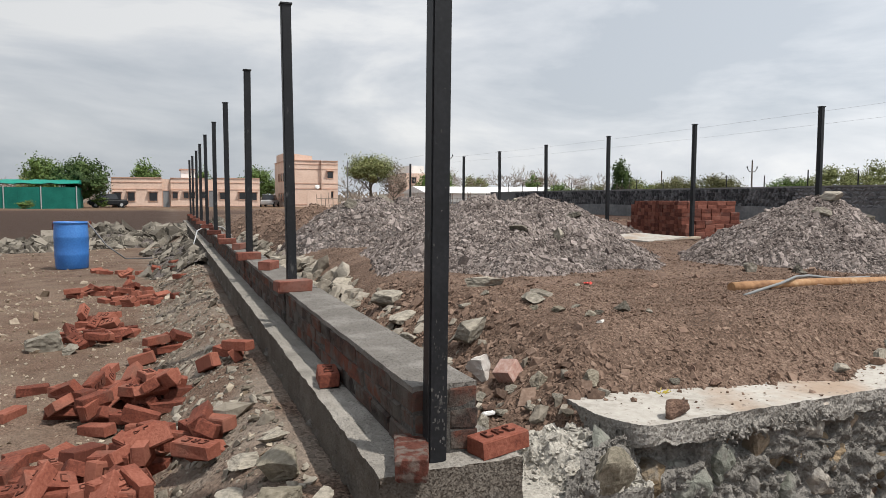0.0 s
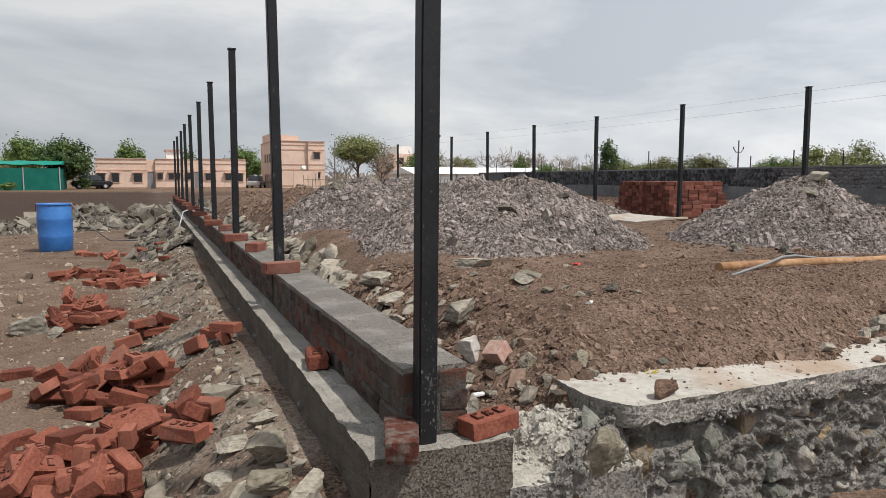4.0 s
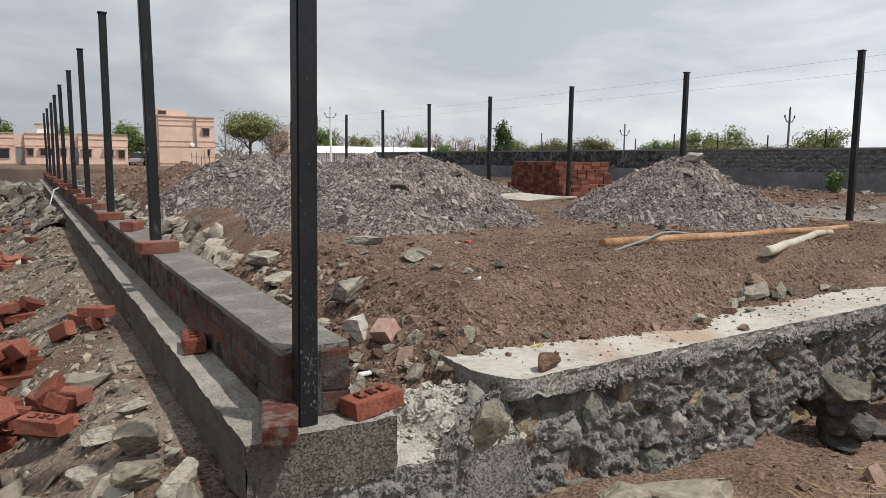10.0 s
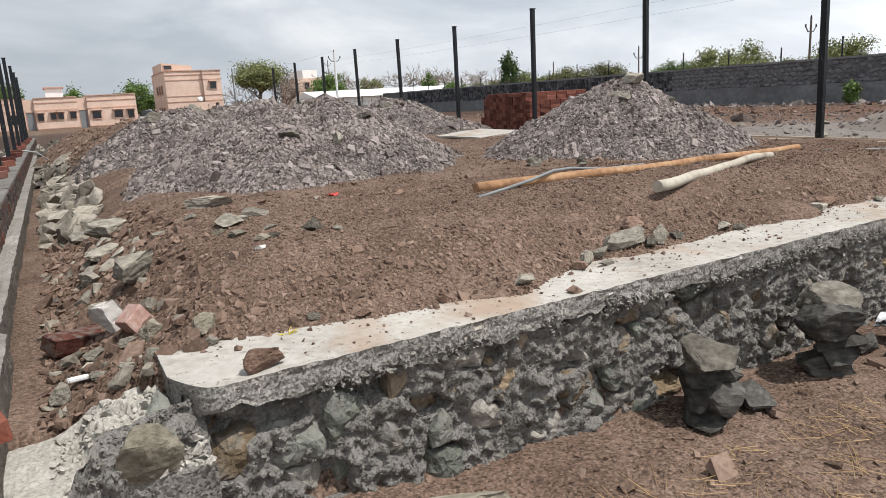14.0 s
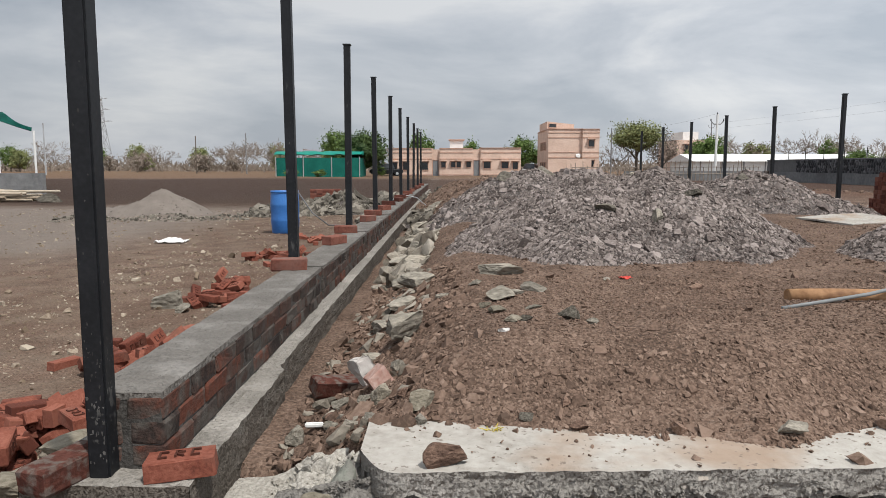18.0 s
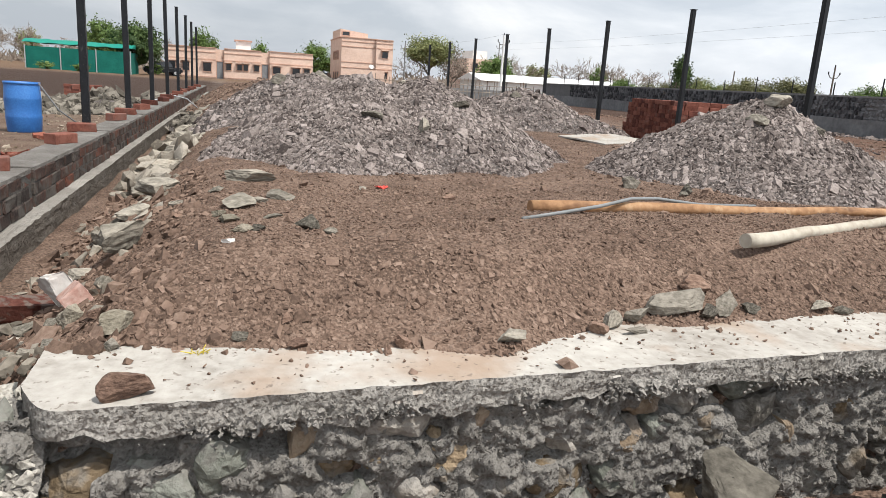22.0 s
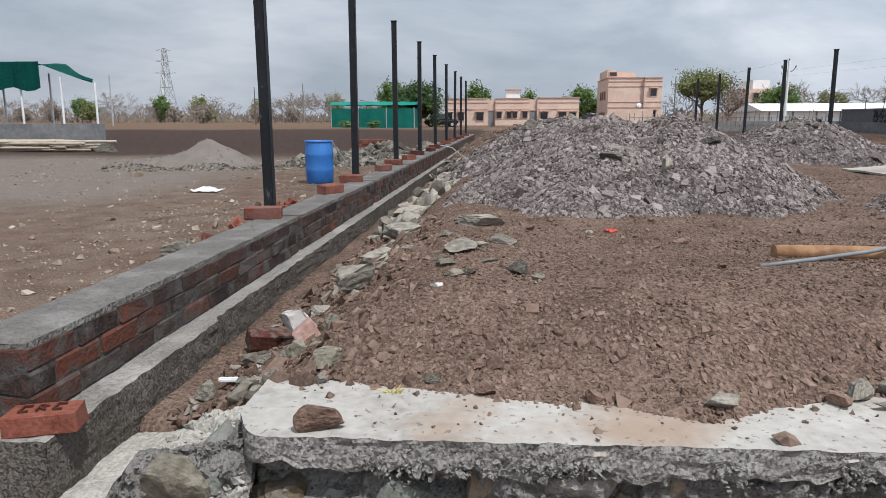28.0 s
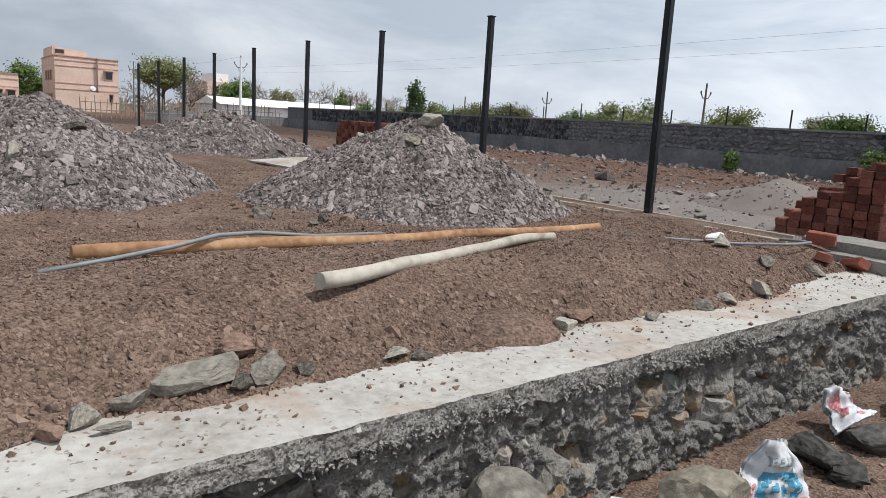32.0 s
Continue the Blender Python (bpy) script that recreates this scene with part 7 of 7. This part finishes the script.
tree("tree", 28.6, 38.5, 3.9, 0.75, 32, "narrow young green tree behind the compound wall", M_LEAF_DARK, 900, 0.22, low=0.2, trunk_r=0.05)
r_ = random.Random(9)
for k in range(32):
    y = -14 + 2.6 * k + r_.uniform(-1, 1)
    x = 43 + r_.uniform(-5, 14)
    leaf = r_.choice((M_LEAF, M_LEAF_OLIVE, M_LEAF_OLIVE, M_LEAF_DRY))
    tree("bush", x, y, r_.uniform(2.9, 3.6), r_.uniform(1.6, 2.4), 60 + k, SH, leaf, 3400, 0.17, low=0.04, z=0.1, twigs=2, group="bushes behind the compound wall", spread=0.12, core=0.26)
for k in range(58):
    x = -125 + 2.0 * k + r_.uniform(-1.5, 1.5)
    y = 128 + r_.uniform(-14, 26)
    kind = r_.random()
    if kind < 0.72:
        tree("tree", x, y, r_.uniform(4.0, 6.8), 1.6, 100 + k, BT, None, twigs=4, trunk_r=0.09)
    elif kind < 0.90:
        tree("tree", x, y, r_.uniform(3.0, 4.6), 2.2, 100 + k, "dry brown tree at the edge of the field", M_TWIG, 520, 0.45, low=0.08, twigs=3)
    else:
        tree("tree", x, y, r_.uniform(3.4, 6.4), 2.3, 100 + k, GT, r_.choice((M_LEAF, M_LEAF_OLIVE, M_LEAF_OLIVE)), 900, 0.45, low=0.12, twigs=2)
# tangled scrub along the horizon
r2 = np.random.RandomState(5)
ns = 9000
px = r2.uniform(-190, 160, ns)
py = 150 + 18 * r2.random_sample(ns) + 0.0004 * px ** 2
hh = (1.3 + 1.5 * np.abs(fbm(px, py * 0, 0.09, 3, 30))) * r2.uniform(0.5, 1.1, ns)
ang, ln = r2.normal(0, 0.5, ns), r2.uniform(0.5, 1.6, ns)
P0 = np.stack([px, py, 0.2 + hh * r2.random_sample(ns)], 1)
P1 = P0 + np.stack([np.sin(ang) * ln, r2.normal(0, 0.2, ns), np.cos(ang) * ln * 0.8], 1)
W = np.stack([np.cos(ang) * 0.16, np.zeros(ns), -np.sin(ang) * 0.16], 1)
thing("scrub", Matrix(), "dry brown scrub along the far edge of the fields", "scrub", kind="stuff",
      data=np_mesh("scrub", np.stack([P0 - W, P0 + W, P1 + W * 0.4, P1 - W * 0.4], 1).reshape(-1, 3), np.arange(4 * ns).reshape(-1, 4), M_TWIG))
# small bushes at the field edge and by the wall
for k, (x, y, h, r) in enumerate(((-12.5, 70.5, 0.9, 0.8), (-15.5, 70.8, 0.8, 0.9), (25.8, 13.2, 0.9, 0.35), (26.4, 8.6, 1.3, 0.5), (26.3, 4.6, 1.6, 0.5), (-7.0, 78.0, 1.3, 0.9))):
    tree("bush", x, y, h, r, 200 + k, "small green weed bush on the ground", M_LEAF, 260, 0.14, low=0.05, trunk_r=0.02, twigs=1, group="weeds")


# ---- poles, pylon, wires ----
def utility_pole(x, y, h, r, material, label, arms=True):
    ob = thing("utility_pole", pose(x, y, at_z(x, y) - 0.1), label, "utility pole", "utility poles")
    bm = bmesh.new()
    tube(bm, (0, 0, 0), (0, 0, h), r, r * 0.7, 8)
    part("pole", bm, material, ob)
    if arms:
        bm = bmesh.new()
        tube(bm, (-0.55, 0, h - 0.55), (-0.30, 0, h - 0.85), 0.04, 0.04, 5)
        tube(bm, (0.55, 0, h - 0.55), (0.30, 0, h - 0.85), 0.04, 0.04, 5)
        tube(bm, (-0.30, 0, h - 0.85), (0.30, 0, h - 0.85), 0.04, 0.04, 5)
        part("cross_arm", bm, M_RENDER, ob)
        for dx, dz in ((-0.55, -0.55), (0.55, -0.55), (0, 0)):
            bm = bmesh.new()
            tube(bm, (dx, 0, h + dz), (dx, 0, h + dz + 0.16), 0.06, 0.04, 6)
            part("insulator", bm, M_POST, ob)
    return ob


utility_pole(24.3, 60, 5.8, 0.13, M_WHITE, "pale concrete utility pole with a forked cross arm")
utility_pole(22.0, 90, 6.0, 0.10, M_RENDER, "utility pole beside the pink house")
utility_pole(45.0, 27.6, 4.9, 0.09, M_BARK, "dark utility pole behind the compound wall")
utility_pole(46.0, 44.0, 4.4, 0.08, M_BARK, "dark utility pole behind the compound wall")
utility_pole(45.0, 54.5, 4.0, 0.08, M_BARK, "dark utility pole behind the compound wall", False)
utility_pole(-50, 86, 6.6, 0.10, M_STEEL, "tall lamp pole at the edge of the field", False)
utility_pole(-27.5, 96, 5.8, 0.09, M_RENDER, "utility pole at the edge of the field", False)
utility_pole(-36.0, 100, 5.6, 0.09, M_BARK, "utility pole at the edge of the field", False)
utility_pole(45.0, -30, 8.85, 0.12, M_RENDER, "tall utility pole beyond the compound wall")
utility_pole(26.0, 6.35, 6.2, 0.10, M_RENDER, "grey utility pole in front of the compound wall")
utility_pole(46.0, 120, 8.8, 0.12, M_RENDER, "tall utility pole beyond the compound wall")
pylon = thing("pylon", pose(-130.5, 262, 0), "grey lattice power pylon far across the fields", "pylon")
lv = [(0, 3.4), (7, 2.4), (13, 1.7), (18, 1.15), (22.5, 0.95), (27.5, 0.6)]
for (z0, w0), (z1, w1) in zip(lv, lv[1:]):
    bm = bmesh.new()
    c0 = [(-w0, -w0, z0), (w0, -w0, z0), (w0, w0, z0), (-w0, w0, z0)]
    c1 = [(-w1, -w1, z1), (w1, -w1, z1), (w1, w1, z1), (-w1, w1, z1)]
    for i in range(4):
        j = (i + 1) % 4
        for p, q in ((c0[i], c1[i]), (c0[i], c1[j]), (c0[j], c1[i]), (c1[i], c1[j])):
            tube(bm, p, q, 0.10, 0.10, 4, False)
    part("lattice_section", bm, M_STEEL, pylon)
for z, w in ((18.2, 4.6), (22.6, 3.8), (26.6, 3.0)):
    bm = bmesh.new()
    for s_ in (-1, 1):
        tube(bm, (0, 0, z), (s_ * w, 0, z + 0.25), 0.10, 0.07, 4, False)
        tube(bm, (0, 0, z + 1.0), (s_ * w, 0, z + 0.25), 0.10, 0.07, 4, False)
    part("cross_arm", bm, M_STEEL, pylon)
for (p, q, sag) in (((46, 120, 7.9), (45, -30, 7.9), 0.9), ((46, 120, 8.8), (45, -30, 8.9), 0.9), ((24.3, 60, 6.03), (22, 90, 6.30), 0.5)):
    bm = bmesh.new()
    sweep(bm, [tuple(Vector(p).lerp(Vector(q), t / 20) - Vector((0, 0, sag * 4 * (t / 20) * (1 - t / 20)))) for t in range(21)], [0.006] * 21, 4)
    thing("overhead_wire", Matrix(), "thin overhead power wire", "wire", data=to_mesh("overhead_wire", bm, M_CABLE))

# ---- parked vehicles near the houses ----


def parked_car(x, y, turn, paint, label):
    ob = thing("car", pose(x, y, at_z(x, y), 0, 0, turn), label, "car")
    bm = bmesh.new()
    box(bm, -1.9, -0.8, 0.25, 1.9, 0.8, 0.85)
    bmesh.ops.bevel(bm, geom=bm.edges[:], offset=0.14, segments=3, affect="EDGES")
    part("body", bm, paint, ob)
    bm = bmesh.new()
    vs = box(bm, -1.2, -0.72, 0.84, 1.0, 0.72, 1.42)
    for v in vs:
        if v.co.z > 1.2:
            v.co.x *= 0.72
            v.co.y *= 0.88
    bmesh.ops.bevel(bm, geom=bm.edges[:], offset=0.06, segments=2, affect="EDGES")
    part("cabin", bm, M_GLASS, ob, "dark glazed cabin")
    for sx_ in (-1.2, 1.2):
        for sy_ in (-0.78, 0.78):
            bm = bmesh.new()
            tube(bm, (sx_, sy_ - 0.09, 0.3), (sx_, sy_ + 0.09, 0.3), 0.3, 0.3, 16)
            wheel = part("wheel", bm, M_POST, ob)
            bm = bmesh.new()
            tube(bm, (sx_, sy_ - 0.1, 0.3), (sx_, sy_ + 0.1, 0.3), 0.17, 0.17, 12)
            part("rim", bm, M_STEEL, wheel)
    return ob


parked_car(10.9, 84, 70, M_STEEL, "silver car parked between the houses")
parked_car(-6.4, 79.0, 10, M_POST, "dark car parked under the bushy tree")
